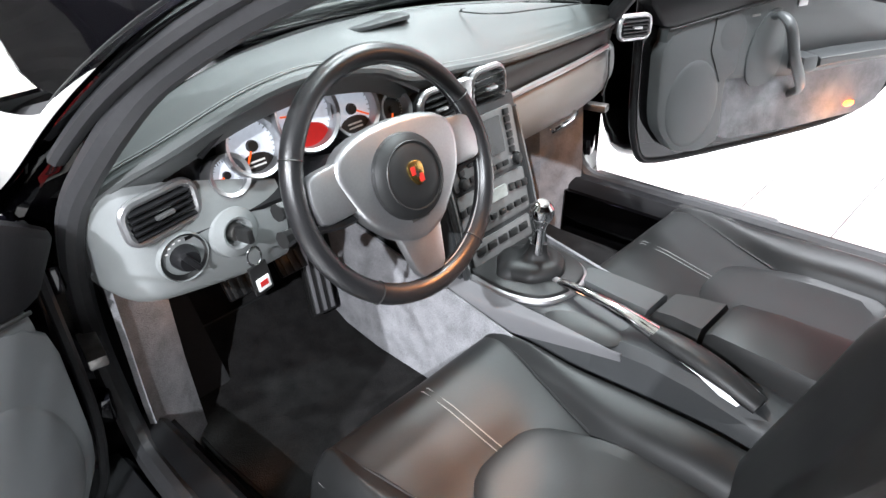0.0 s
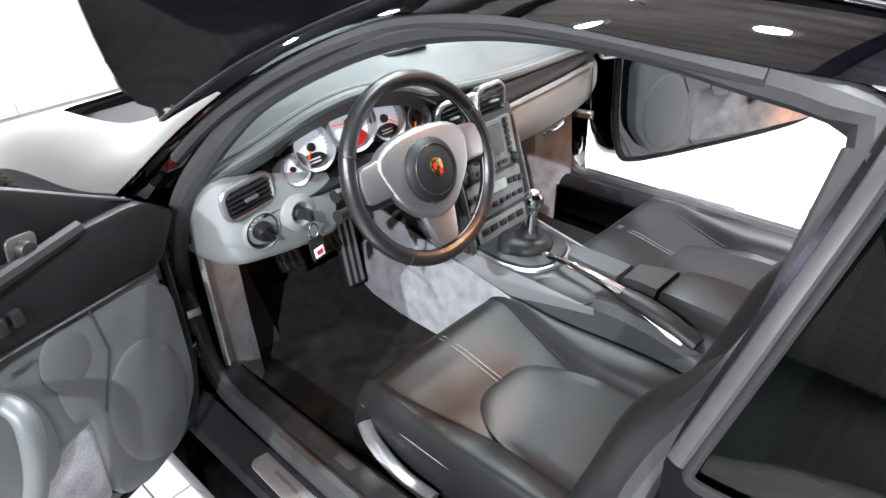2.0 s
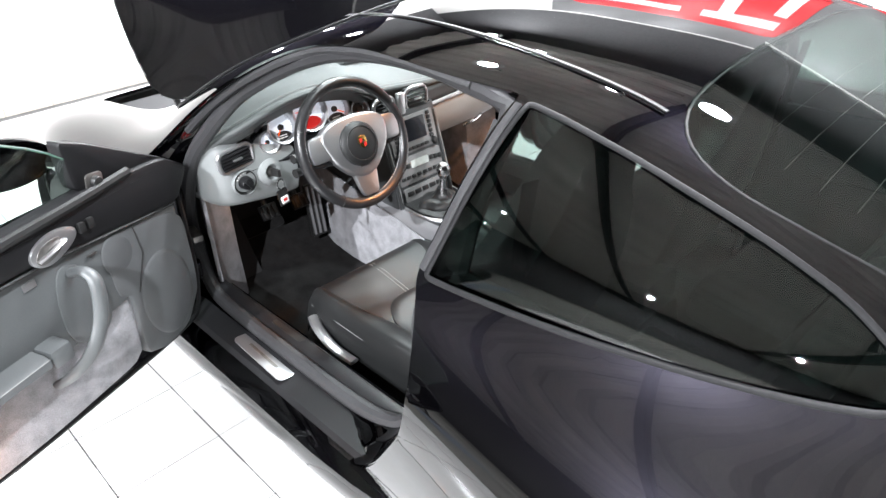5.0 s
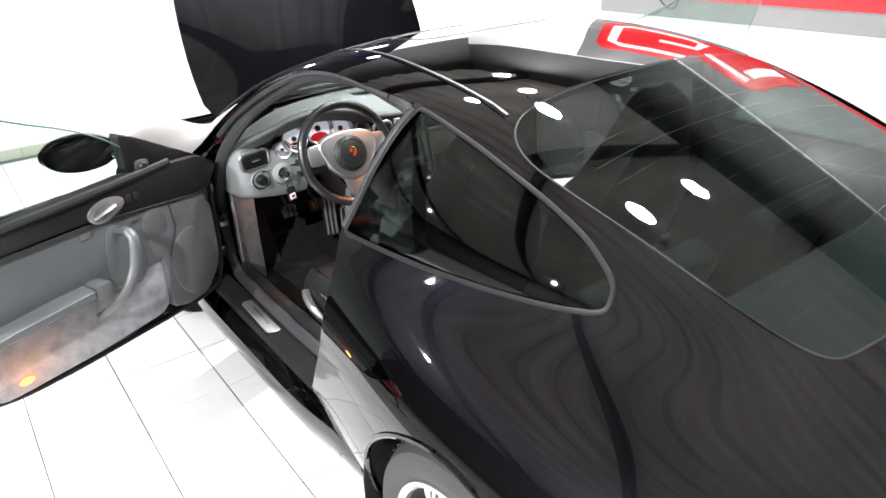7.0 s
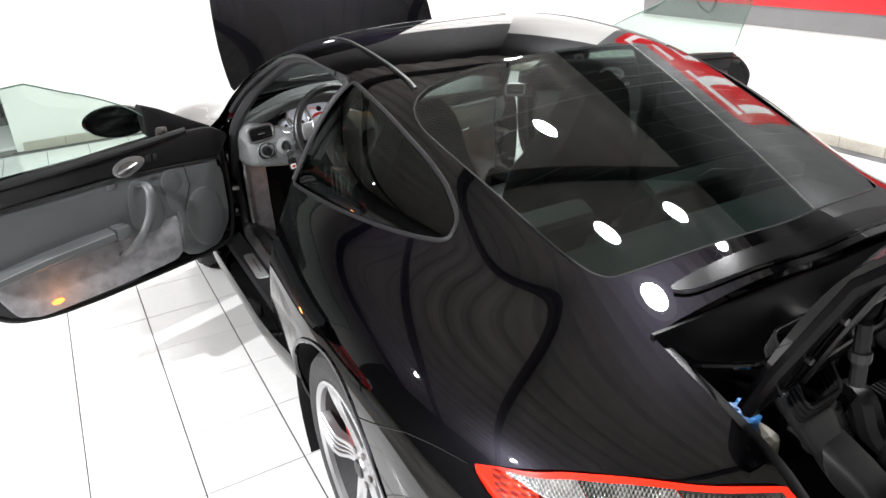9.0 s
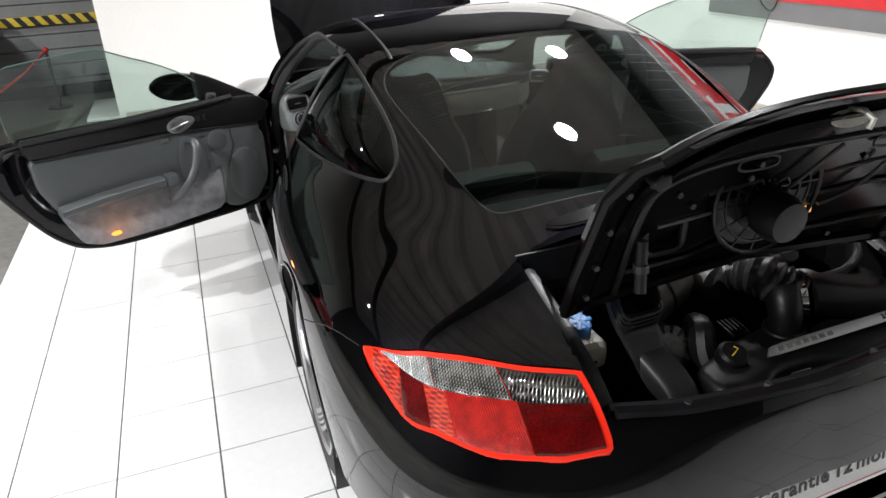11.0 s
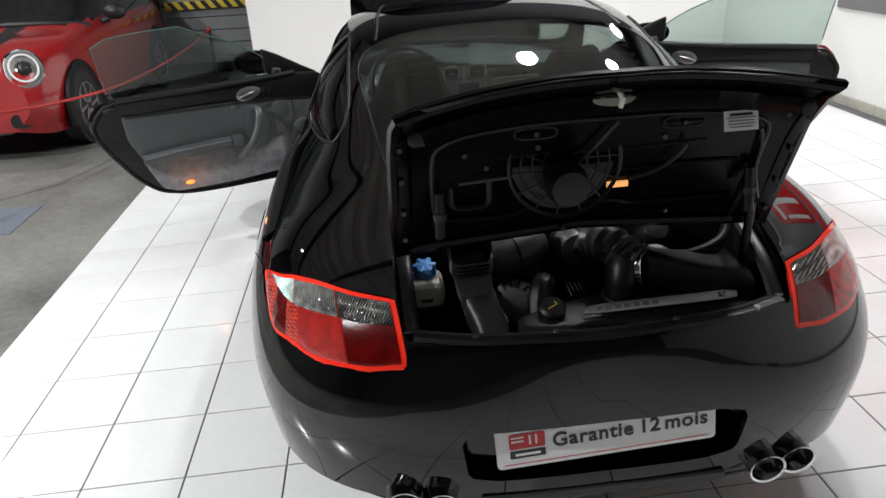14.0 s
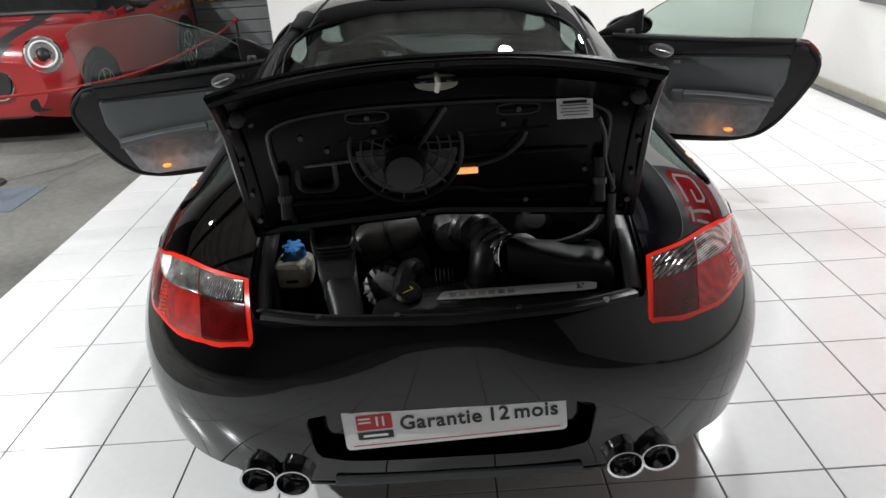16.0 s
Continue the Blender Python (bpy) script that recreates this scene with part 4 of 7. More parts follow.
part("sunroof_joint", tube([on_skin("z", p, -1, 0.0) for p in SUN], 0.0028, True, 6, 0.6), BLACKV, car, "joint of the sliding roof")

# ---- lids ----
ZINC = mat("pale_zinc_plate", (0.55, 0.53, 0.47), 0.4, 0.4, vary=0.12, scale=30, fine=200)
LID_TURN = Matrix.Translation((0, -0.733, 1.023)) @ pose(0, 0, 0, -85, 0, 0) @ Matrix.Translation((0, 0.733, -0.993))
LIDTOP = [(-0.466, -0.60), (-0.40, -0.60), (0.0, -0.615), (0.40, -0.60), (0.466, -0.60), (0.468, -0.7), (0.462, -0.9), (0.455, -0.985)] + [(x, -1.062 + 0.042 * (abs(x) / 0.445) ** 2.2) for x in np.linspace(0.445, -0.445, 19)] + [(-0.455, -0.985), (-0.462, -0.9), (-0.468, -0.7)]
LIDO = shrink(LIDTOP, 0.004)
lid = part("engine_lid", carve(SKIN.copy(), [(prism("z", LIDO, 0.70, 1.2), "INTERSECT")]), [], car, "raised black engine lid", matrix=LID_TURN)
me = carve(skin_mesh(-0.03, 0.01), [(prism("z", chaikin(shrink(LIDTOP, 0.05), 2, 0.2), 0.60, 1.2), "INTERSECT")])
me.materials.clear()
part("lid_lining", me, LIDBLACK, lid, "black inner panel", matrix=LID_TURN)


def on_lid(x, y, down=0.0):
    """A place under the lid, given in its closed plan."""
    p = on_skin("z", (x, y))
    return Vector((p.x, p.y, p.z - down))


rim = [on_lid(x, y, 0.02) for x, y in shrink(LIDTOP, 0.014)]
part("lid_flange", tube(rim, 0.017, True, 8, 0.8), LIDBLACK, lid, "black folded lid edge", matrix=LID_TURN)
rib = spline([on_lid(x, y, 0.046) for x, y in ((-0.36, -0.64), (-0.37, -0.85), (-0.34, -0.92), (-0.2, -0.945), (0, -0.95), (0.2, -0.945), (0.34, -0.92), (0.37, -0.85), (0.36, -0.64))], 5)
part("lid_rib", tube(rib, 0.007, False, 8), LIDPLASTIC, lid, "pressed frame of the lid", matrix=LID_TURN)
for xa, xb, yy in ((-0.22, -0.1, -0.86), (0.06, 0.24, -0.86), (-0.31, -0.12, -0.80), (0.04, 0.33, -0.80)):
    part("lid_rib", tube([on_lid(xa, yy, 0.043), on_lid(xb, yy - 0.01, 0.043)], 0.004, False, 6), STEEL if xa == -0.31 else LIDPLASTIC, lid, matrix=LID_TURN)
fc = on_lid(-0.075, -0.835, 0.055)
part("fan_grille", tube([fc + Vector((0.125 * math.cos(a), 0.125 * math.sin(a), 0)) for a in [i * math.pi / 20 for i in range(40)]], 0.005, True, 6), LIDPLASTIC, lid, "black engine bay fan grille", matrix=LID_TURN)
for r in (0.05, 0.075, 0.1):
    part("grille_ring", tube([fc + Vector((r * math.cos(a), r * math.sin(a), 0)) for a in [i * math.pi / 16 for i in range(32)]], 0.0028, True, 5), LIDPLASTIC, lid, matrix=LID_TURN)
for i in range(14):
    a = 2 * math.pi * i / 14
    part("grille_spoke", tube([fc + Vector((0.03 * math.cos(a), 0.03 * math.sin(a), 0)), fc + Vector((0.125 * math.cos(a + 0.35), 0.125 * math.sin(a + 0.35), 0))], 0.0025, False, 5), LIDPLASTIC, lid, matrix=LID_TURN)
part("fan_motor", lathe([(0, 0.03), (0.032, 0.028), (0.046, 0.014), (0.048, -0.02), (0.04, -0.045), (0, -0.05)], Matrix.Translation(fc + Vector((-0.004, 0.03, -0.025)))), PLASTIC, lid, "round black fan motor", matrix=LID_TURN)
part("fan_hub", cyl(0.115, 0.115, 0.012, Matrix.Translation(fc + Vector((0, 0, 0.02)))), BLACKV, lid, matrix=LID_TURN)
hole = on_lid(-0.285, -0.775, 0.045)
part("intake_hole", tube([hole + Vector((0.055 * x, 0.055 * y, 0)) for x, y in rrect(1.6, 1.4, 0.4)], 0.008, True, 8), LIDPLASTIC, lid, "square intake duct mouth", matrix=LID_TURN)
lp = on_lid(0.0, -1.0, 0.036)
LM = Matrix.Translation(lp) @ pose(0, 0, 0, -30)
part("lid_latch", plate(chaikin([(-0.045, -0.012), (0.045, -0.012), (0.045, 0.012), (0.015, 0.02), (-0.015, 0.02), (-0.045, 0.012)], 2), 0.006, LM @ pose(0, 0, -0.012)), ZINC, lid, "silver lid latch", matrix=LID_TURN)
for dx in (-0.026, 0.026):
    part("bolt", cyl(0.007, 0.006, 0.006, LM @ pose(dx, 0, -0.015), n=12), STEEL, lid, matrix=LID_TURN)
part("latch_hook", tube([LM @ Vector(p) for p in ((0, -0.012, -0.01), (0.002, -0.004, -0.035), (0.004, 0.016, -0.05), (0, 0.03, -0.04))], 0.0055, False, 8), ZINC, lid, matrix=LID_TURN)
st = on_lid(0.285, -0.925, 0.066)
SM = Matrix.Translation(st) @ pose(0, 0, 0, 158, 0, 0)
stk = part("oil_sticker", box(0.075, 0.042, 0.001, SM), WHITEV, lid, "white oil advice sticker", matrix=LID_TURN)
for i, (w, mt) in enumerate(((0.05, BLACKV), (0.064, GREYV), (0.056, GREYV), (0.06, GREYV), (0.052, GREYV))):
    part("print_bar", box(w, 0.006 if i == 0 else 0.0022, 0.0006, SM @ pose(0, 0.013 - 0.0065 * i, 0.001)), mt, lid, matrix=LID_TURN)
for x, y in ((-0.3, -0.88), (-0.14, -0.885), (0.14, -0.885), (-0.25, -0.84), (-0.05, -0.63), (0.2, -0.66), (0.33, -0.75), (-0.39, -0.93), (0.39, -0.93)):
    part("lid_bolt", cyl(0.006, 0.005, 0.008, Matrix.Translation(on_lid(x, y, 0.047)), n=10), BOLT, lid, matrix=LID_TURN)
for s in (-1, 1):
    part("hinge_arm", tube(spline([(0.43 * s, -0.62, 0.86), (0.42 * s, -0.72, 0.91), (0.415 * s, -0.80, 0.96), (0.41 * s, -0.83, 1.02)], 5), 0.012, False, 8, 0.5), PAINT, lid, "black lid hinge")
    if s < 0:
        continue
    part("lid_strut", tube([(0.405 * s, -0.84, 0.77), (0.40 * s, -0.855, 0.96)], 0.011, False, 10), LIDPLASTIC, lid, "black gas strut")
    part("strut_rod", tube([(0.40 * s, -0.855, 0.96), (0.395 * s, -0.885, 1.13)], 0.006 if s > 0 else 0.013, False, 10), LIDPLASTIC, lid)
for k, pts in enumerate((((-0.05, -0.84), (-0.02, -0.88), (0.01, -0.93), (0.02, -0.945)), ((0.08, -0.78), (0.14, -0.80), (0.18, -0.84), (0.19, -0.87)), ((0.34, -0.90), (0.36, -0.85), (0.37, -0.78), (0.40, -0.70)))):
    part("lid_cable", tube(spline([on_lid(x, y, 0.062) for x, y in pts], 5), 0.0045, False, 6), BLACKV, lid, matrix=LID_TURN)
low = spline([on_lid(x, y, 0.048) for x, y in ((-0.36, -0.70), (-0.2, -0.69), (-0.12, -0.71), (0.05, -0.71), (0.12, -0.695), (0.34, -0.705))], 5)
part("lid_rib", tube(low, 0.005, False, 6), LIDPLASTIC, lid, matrix=LID_TURN)
for x, w in ((-0.15, 0.09), (0.17, 0.09)):
    part("lid_bracket", tube([on_lid(x, -0.925, 0.05) + Vector((w / 2 * a, 0.012 * b, 0)) for a, b in rrect(2, 2, 0.7)], 0.003, True, 5), LIDPLASTIC, lid, matrix=LID_TURN)
    part("bracket_bolt", cyl(0.006, 0.005, 0.01, Matrix.Translation(on_lid(x, -0.925, 0.055)), n=10), BOLT, lid, matrix=LID_TURN)
for s in (-1, 1):
    fl = [on_lid(0.437 * s, y, 0.03) for y in (-0.64, -0.72, -0.80, -0.88, -0.95)]
    part("side_flange", tube(spline(fl, 4), 0.022, False, 8, 0.45), LIDBLACK, lid, "black side flange with bolts", matrix=LID_TURN)
    for y in (-0.66, -0.74, -0.83, -0.92):
        part("flange_bolt", cyl(0.006, 0.005, 0.012, Matrix.Translation(on_lid(0.437 * s, y, 0.044)), n=10), BOLT, lid, matrix=LID_TURN)
    part("rubber_buffer", cyl(0.016, 0.013, 0.035, Matrix.Translation(on_lid(0.405 * s, -0.955, 0.055)), n=16, bevel=0.003), RUBBER, lid, "black rubber buffer", matrix=LID_TURN)
    dm = on_lid(0.355 * s, -0.79, 0.06)
    part("lid_damper", tube([dm, dm + Vector((0.004 * s, 0.10, -0.02))], 0.012, False, 10), LIDPLASTIC, lid, "short black damper", matrix=LID_TURN)
    part("damper_collar", tube([dm + Vector((0.002 * s, 0.045, -0.009)), dm + Vector((0.002 * s, 0.06, -0.012))], 0.016, False, 10), BLACKV, lid, matrix=LID_TURN)
# slot in the panel behind the rear window
SLOT = chaikin([(-0.35, -0.525), (-0.365, -0.545), (-0.30, -0.572), (0, -0.59), (0.30, -0.572), (0.365, -0.545), (0.35, -0.525), (0, -0.545)], 2)
me = carve(skin_mesh(0.0012, 0.006), [(prism("z", SLOT, 0.8, 1.2), "INTERSECT")])
me.materials.clear()
part("deck_slot", me, LIDBLACK, car, "black air slot behind the rear window")
part("slot_lip", tube([on_skin("z", p, -1, 0.002) for p in spline([(-0.365, -0.55, 0), (-0.30, -0.576, 0), (0, -0.594, 0), (0.30, -0.576, 0), (0.365, -0.55, 0)], 6)], 0.004, False, 6), PAINT, car)

HOOD_H = Vector((0, 2.09, 0.905))
HOOD_TURN = Matrix.Translation(HOOD_H) @ pose(0, 0, 0, 78, 0, 0) @ Matrix.Translation(-HOOD_H)
hood = part("front_lid", carve(SKIN.copy(), [(prism("z", shrink(HOOD, 0.004), 0.45, 1.2), "INTERSECT")]), [], car, "raised black front lid", matrix=HOOD_TURN)


# ---- wheels ----
ALLOY = mat("silver_alloy", (0.50, 0.50, 0.51), 0.3, 0.85, vary=0.05, fine=300)
RIMSHADE = mat("shaded_rim_alloy", (0.05, 0.05, 0.052), 0.5, vary=0.2)
TYRE = mat("black_tyre_rubber", (0.022, 0.022, 0.023), 0.7, vary=0.25, fine=90, bump=0.3)
CALIPER = mat("red_caliper_paint", (0.5, 0.02, 0.015), 0.35, coat=0.5)


def wheel(y, s, width):
    R, xo = 0.336, 0.893
    M = Matrix.Translation(((xo - width / 2) * s, y, R)) @ pose(0, 0, 0, 0, 90 * s, 0)
    h = width / 2
    prof = [(0.245, h - 0.012), (0.262, h - 0.004), (0.29, h), (0.315, h - 0.008), (0.329, h - 0.03), (R, h - 0.055)]
    for g in (0.6, 0.25, -0.1, -0.45):
        z = h * g
        prof += [(R, z + 0.016), (R - 0.007, z + 0.012), (R - 0.007, z + 0.004), (R, z)]
    prof += [(R - 0.004, -h + 0.05), (0.32, -h + 0.01), (0.28, -h), (0.245, -h + 0.02)]
    w = part("wheel", lathe(prof, M, 64), TYRE, car, "black low-profile tyre on a silver alloy wheel")
    for i in range(56):
        a = 2 * math.pi * i / 56
        part("tread_notch", box(0.003, 0.009, 0.03, M @ pose(0, 0, 0, 0, 0, math.degrees(a)) @ pose(R - 0.0005, 0, h - 0.048, 0, 0, 0)), BLACKV, w) if s < 0 and y < 1 else None
    part("rim", lathe([(0.249, h - 0.014), (0.249, h - 0.004), (0.241, h - 0.002), (0.232, h - 0.010), (0.230, h - 0.024)], M, 64), ALLOY, w, "silver alloy rim edge")
    # barrel darker than the rim edge: shade behind the spokes is in its colour
    part("rim_barrel", lathe([(0.231, h - 0.024), (0.224, h - 0.07), (0.22, -h + 0.03), (0.235, -h + 0.02)], M, 64), RIMSHADE, w, "rim barrel coloured dark for the shade inside")
    part("wheel_dish", cyl(0.222, 0.222, 0.01, M @ pose(0, 0, h - 0.12), n=48), BLACKV, w)
    part("brake_disc", lathe([(0.09, h - 0.09), (0.165, h - 0.09), (0.165, h - 0.112), (0.09, h - 0.112)], M, 48), BOLT, w, "grey drilled brake disc")
    part("brake_caliper", box(0.07, 0.16, 0.05, M @ pose(0.0, 0.15, h - 0.085) @ pose(0, 0, 0, 0, 0, 90), 0.015), CALIPER, w, "red brake caliper")
    part("hub", lathe([(0.0, h - 0.03), (0.028, h - 0.03), (0.032, h - 0.036), (0.07, h - 0.045), (0.075, h - 0.09), (0, h - 0.09)], M, 32), ALLOY, w)
    part("hub_cap", cyl(0.027, 0.025, 0.008, M @ pose(0, 0, h - 0.028), n=24, bevel=0.002), BLACKV, w)
    for k in range(5):
        a = math.degrees(2 * math.pi * k / 5) + 18
        for off, wid in ((-0.036, 0.0085), (-0.011, 0.0048), (0.011, 0.0048), (0.036, 0.0085)):
            rows = []
            for f in [i / 9 for i in range(10)]:
                r = 0.045 + 0.191 * f
                bend = 0.030 * math.sin(math.pi * f) - 0.012 * math.sin(2 * math.pi * f)
                mid = off * (0.35 + 0.75 * f ** 0.8) + bend
                wd = wid * (1.35 - 0.5 * math.sin(math.pi * min(1, f * 1.1)))
                z = h - 0.040 + 0.032 * f ** 1.3
                rows.append([M @ pose(0, 0, 0, 0, 0, a) @ Vector(q) for q in ((r, mid - wd, z - 0.026), (r, mid - wd, z - 0.002), (r, mid - wd + 0.002, z), (r, mid + wd - 0.002, z), (r, mid + wd, z - 0.002), (r, mid + wd, z - 0.026))])
            part("spoke" if wid > 0.008 else "spoke_rib", loft(rows, caps=True), ALLOY, w)
        aa = radians(a + 36)
        part("wheel_nut", cyl(0.011, 0.010, 0.02, M @ pose(0.05 * math.cos(aa), 0.05 * math.sin(aa), h - 0.045), n=6), STEEL, w)
    return w


for s in (-1, 1):
    wheel(0.0, s, 0.285)
    wheel(2.35, s, 0.235)
for y in (0.0, 2.35):
    for s in (-1, 1):
        arc = [[((0.60 if k == 0 else 0.905) * s, y + 0.374 * math.cos(a), 0.335 + 0.374 * math.sin(a)) for a in [math.pi * (-0.15 + 1.3 * i / 28) for i in range(29)]] for k in range(2)]
        part("wheel_liner", loft(arc, thick=0.004), PLASTIC, car, "black wheel arch liner")
        part("wheel_well_wall", box(0.01, 0.8, 0.72, pose(0.60 * s, y, 0.36)), PLASTIC, car)
        edge = [on_skin("x", (y + 0.372 * math.cos(a), 0.335 + 0.372 * math.sin(a)), s, -0.004) for a in [math.pi * (-0.05 + 1.1 * i / 32) for i in range(33)]]
        part("arch_lip", tube(edge, 0.009, False, 8), PAINT, car, "rolled black wheel arch edge")

# ---- front luggage bay and cowl ----
part("luggage_bay", loft([[(x, y, z) for y, z in ((2.10, 0.87), (2.13, 0.6), (2.2, 0.45), (2.9, 0.42), (3.1, 0.5), (3.2, 0.6))] for x in (-0.56, 0.56)], thick=0.01), PLASTIC, car, "black lined luggage bay")
for s in (-1, 1):
    part("bay_wall", loft([[(0.56 * s, y, z) for z in (0.42, zt)] for y, zt in ((2.10, 0.85), (2.5, 0.78), (2.9, 0.68), (3.2, 0.6))], thick=0.01), PLASTIC, car)
    part("cowl_trim", box(0.30, 0.10, 0.035, pose(0.47 * s, 2.035, 0.885, 0, 10 * s, -12 * s), 0.012), PLASTIC, car, "black plastic cowl cover")
    part("lid_hinge", tube(spline([(0.50 * s, 2.10, 0.84), (0.50 * s, 2.16, 0.90), (0.49 * s, 2.16, 1.0)], 4), 0.012, False, 8, 0.5), BLACKV, car, "black lid hinge")
for k in range(9):
    part("cowl_slat", box(0.006, 0.06, 0.012, pose(-0.50 + 0.02 * k, 2.03, 0.908, 0, 0, 10), 0.002), BLACKV, car)
part("lid_liner", carve(skin_mesh(-0.02, 0.006), [(prism("z", shrink(HOOD, 0.03), 0.4, 1.2), "INTERSECT")]), [], hood, "black lining under the lid", matrix=HOOD_TURN)

# ---- cabin ----
MATM = mat("dark_mat_carpet", (0.013, 0.0125, 0.0125), 0.95, vary=0.5, scale=26, fine=420, bump=1.0, Specular_IOR_Level=0.15)
part("floor_pan", box(1.44, 1.9, 0.03, pose(0, 1.14, 0.215)), CARPETD, car, "dark carpeted cabin floor")
part("firewall", loft([[(x, y, z) for y, z in ((1.88, 0.22), (2.02, 0.30), (2.10, 0.45), (2.08, 0.75), (2.0, 0.88))] for x in (-0.66, 0.66)], thick=0.01), CARPETD, car, "dark carpeted bulkhead")
part("rear_bulkhead", loft([[(x * w, y, z) for y, z, w in ((0.30, 0.22, 0.70), (0.26, 0.45, 0.70), (0.10, 0.52, 0.70), (-0.12, 0.86, 0.64), (-0.46, 0.935, 0.45))] for x in (-1, -0.5, 0, 0.5, 1)], thick=0.01), LINER, car, "dark carpeted rear shelf")
for s in (-1, 1):
    sec = ((-0.845, 0.20), (-0.866, 0.255), (-0.873, 0.30), (-0.866, 0.322), (-0.84, 0.340), (-0.80, 0.352), (-0.73, 0.358), (-0.66, 0.365), (-0.632, 0.36), (-0.625, 0.22))
    part("sill", loft([[((x + (k if x < -0.82 else 0)) * -s, y, z) for x, z in sec] for y, k in ((0.50, 0.03), (0.66, 0.024), (0.80, 0.008), (0.95, 0), (1.3, 0), (1.7, 0), (1.86, 0.008))], thick=-0.004), PAINT, car, "black painted door sill")
    cov = ((-0.818, 0.350), (-0.808, 0.362), (-0.765, 0.367), (-0.745, 0.371), (-0.740, 0.36))
    inn = ((-0.705, 0.36), (-0.70, 0.39), (-0.685, 0.398), (-0.66, 0.396), (-0.645, 0.375), (-0.64, 0.24))
    part("sill_trim", loft([[(x * -s, y, z) for x, z in inn] for y in (0.62, 0.95, 1.3, 1.6, 1.76)], thick=-0.004), PLASTIC, car, "grey plastic trim inside the sill")
    part("sill_cover", loft([[(x * -s, y, z) for x, z in cov] for y in (0.78, 0.95, 1.3, 1.6, 1.74)], thick=-0.004), PLASTIC, car, "dark grey plastic sill cover")
    sp = part("sill_plate", plate(rrect(0.056, 0.27, 0.02), 0.0025, Matrix.Translation((0.772 * s, 1.315, 0.3725)) @ pose(0, 0, 0, 0, -5 * s, 2 * s), 0.001), SILVER, car, "brushed metal sill plate")
    part("script_bar", box(0.008, 0.15, 0.001, Matrix.Translation((0.772 * s, 1.315, 0.3755)) @ pose(0, 0, 0, 0, -5 * s, 2 * s)), STEEL, sp)
    part("sill_pocket", plate(rrect(0.026, 0.15, 0.01), 0.004, Matrix.Translation((0.673 * s, 1.33, 0.3975)) @ pose(0, 0, 0, 0, -8 * s, 0)), BLACKV, car)
    kick = [[(x * s, y, 0.22), ((x + 0.006) * s, y - 0.006, 0.45), (x * s, y, 0.72)] for x, y in ((0.672, 1.73), (0.652, 1.752), (0.602, 1.775), (0.566, 1.80), (0.55, 1.86), (0.545, 2.05))]
    part("kick_panel", loft(kick, thick=0.012), CARPET, car, "pale grey carpet beside the footwell")
    part("side_trim", loft([[(0.655 * s, y, 0.24), (0.668 * s, y, 0.5), (0.675 * s, y, 0.75), (0.655 * s, y, 0.90)] for y in (-0.1, 0.2, 0.45, 0.62)], thick=0.01), LINER, car, "dark rear side trim")
    for z in (0.47, 0.74):
        part("door_hinge", box(0.05, 0.07, 0.05, pose(0.735 * s, 1.765, z, 0, 0, 20 * s), 0.008), PAINT, car, "black door hinge")
    part("door_check", box(0.03, 0.10, 0.02, pose(0.72 * s, 1.73, 0.60, 0, 0, 10 * s), 0.004), STEEL, car)
    MATROWS = ((1.27, 0.244, 0.20), (1.5, 0.244, 0.235), (1.72, 0.248, 0.245), (1.84, 0.265, 0.245), (1.93, 0.305, 0.24), (1.985, 0.35, 0.23))
    mt = part("floor_mat", loft([[(0.335 * s + w * u, y, z) for u in (-1, -0.5, 0, 0.5, 1)] for y, z, w in MATROWS], thick=0.010), MATM, car, "dark floor mat with a bound edge")
    edge = [(0.335 * s - w, y, z + 0.003) for y, z, w in MATROWS] + [(0.335 * s + w, y, z + 0.003) for y, z, w in MATROWS[::-1]]
    part("mat_binding", tube(edge, 0.0055, True, 6), LEATHERD, mt)
    part("mat_script", box(0.13, 0.014, 0.002, pose(0.47 * s, 1.60, 0.2505, 0, 0, -84 * s)), STEEL, mt)

part("toe_board", loft([[(x, y, z) for y, z in ((1.78, 0.235), (1.95, 0.285), (2.06, 0.40))] for x in (-0.62, -0.13)], thick=0.01), MATM, car, "dark carpeted toe board")


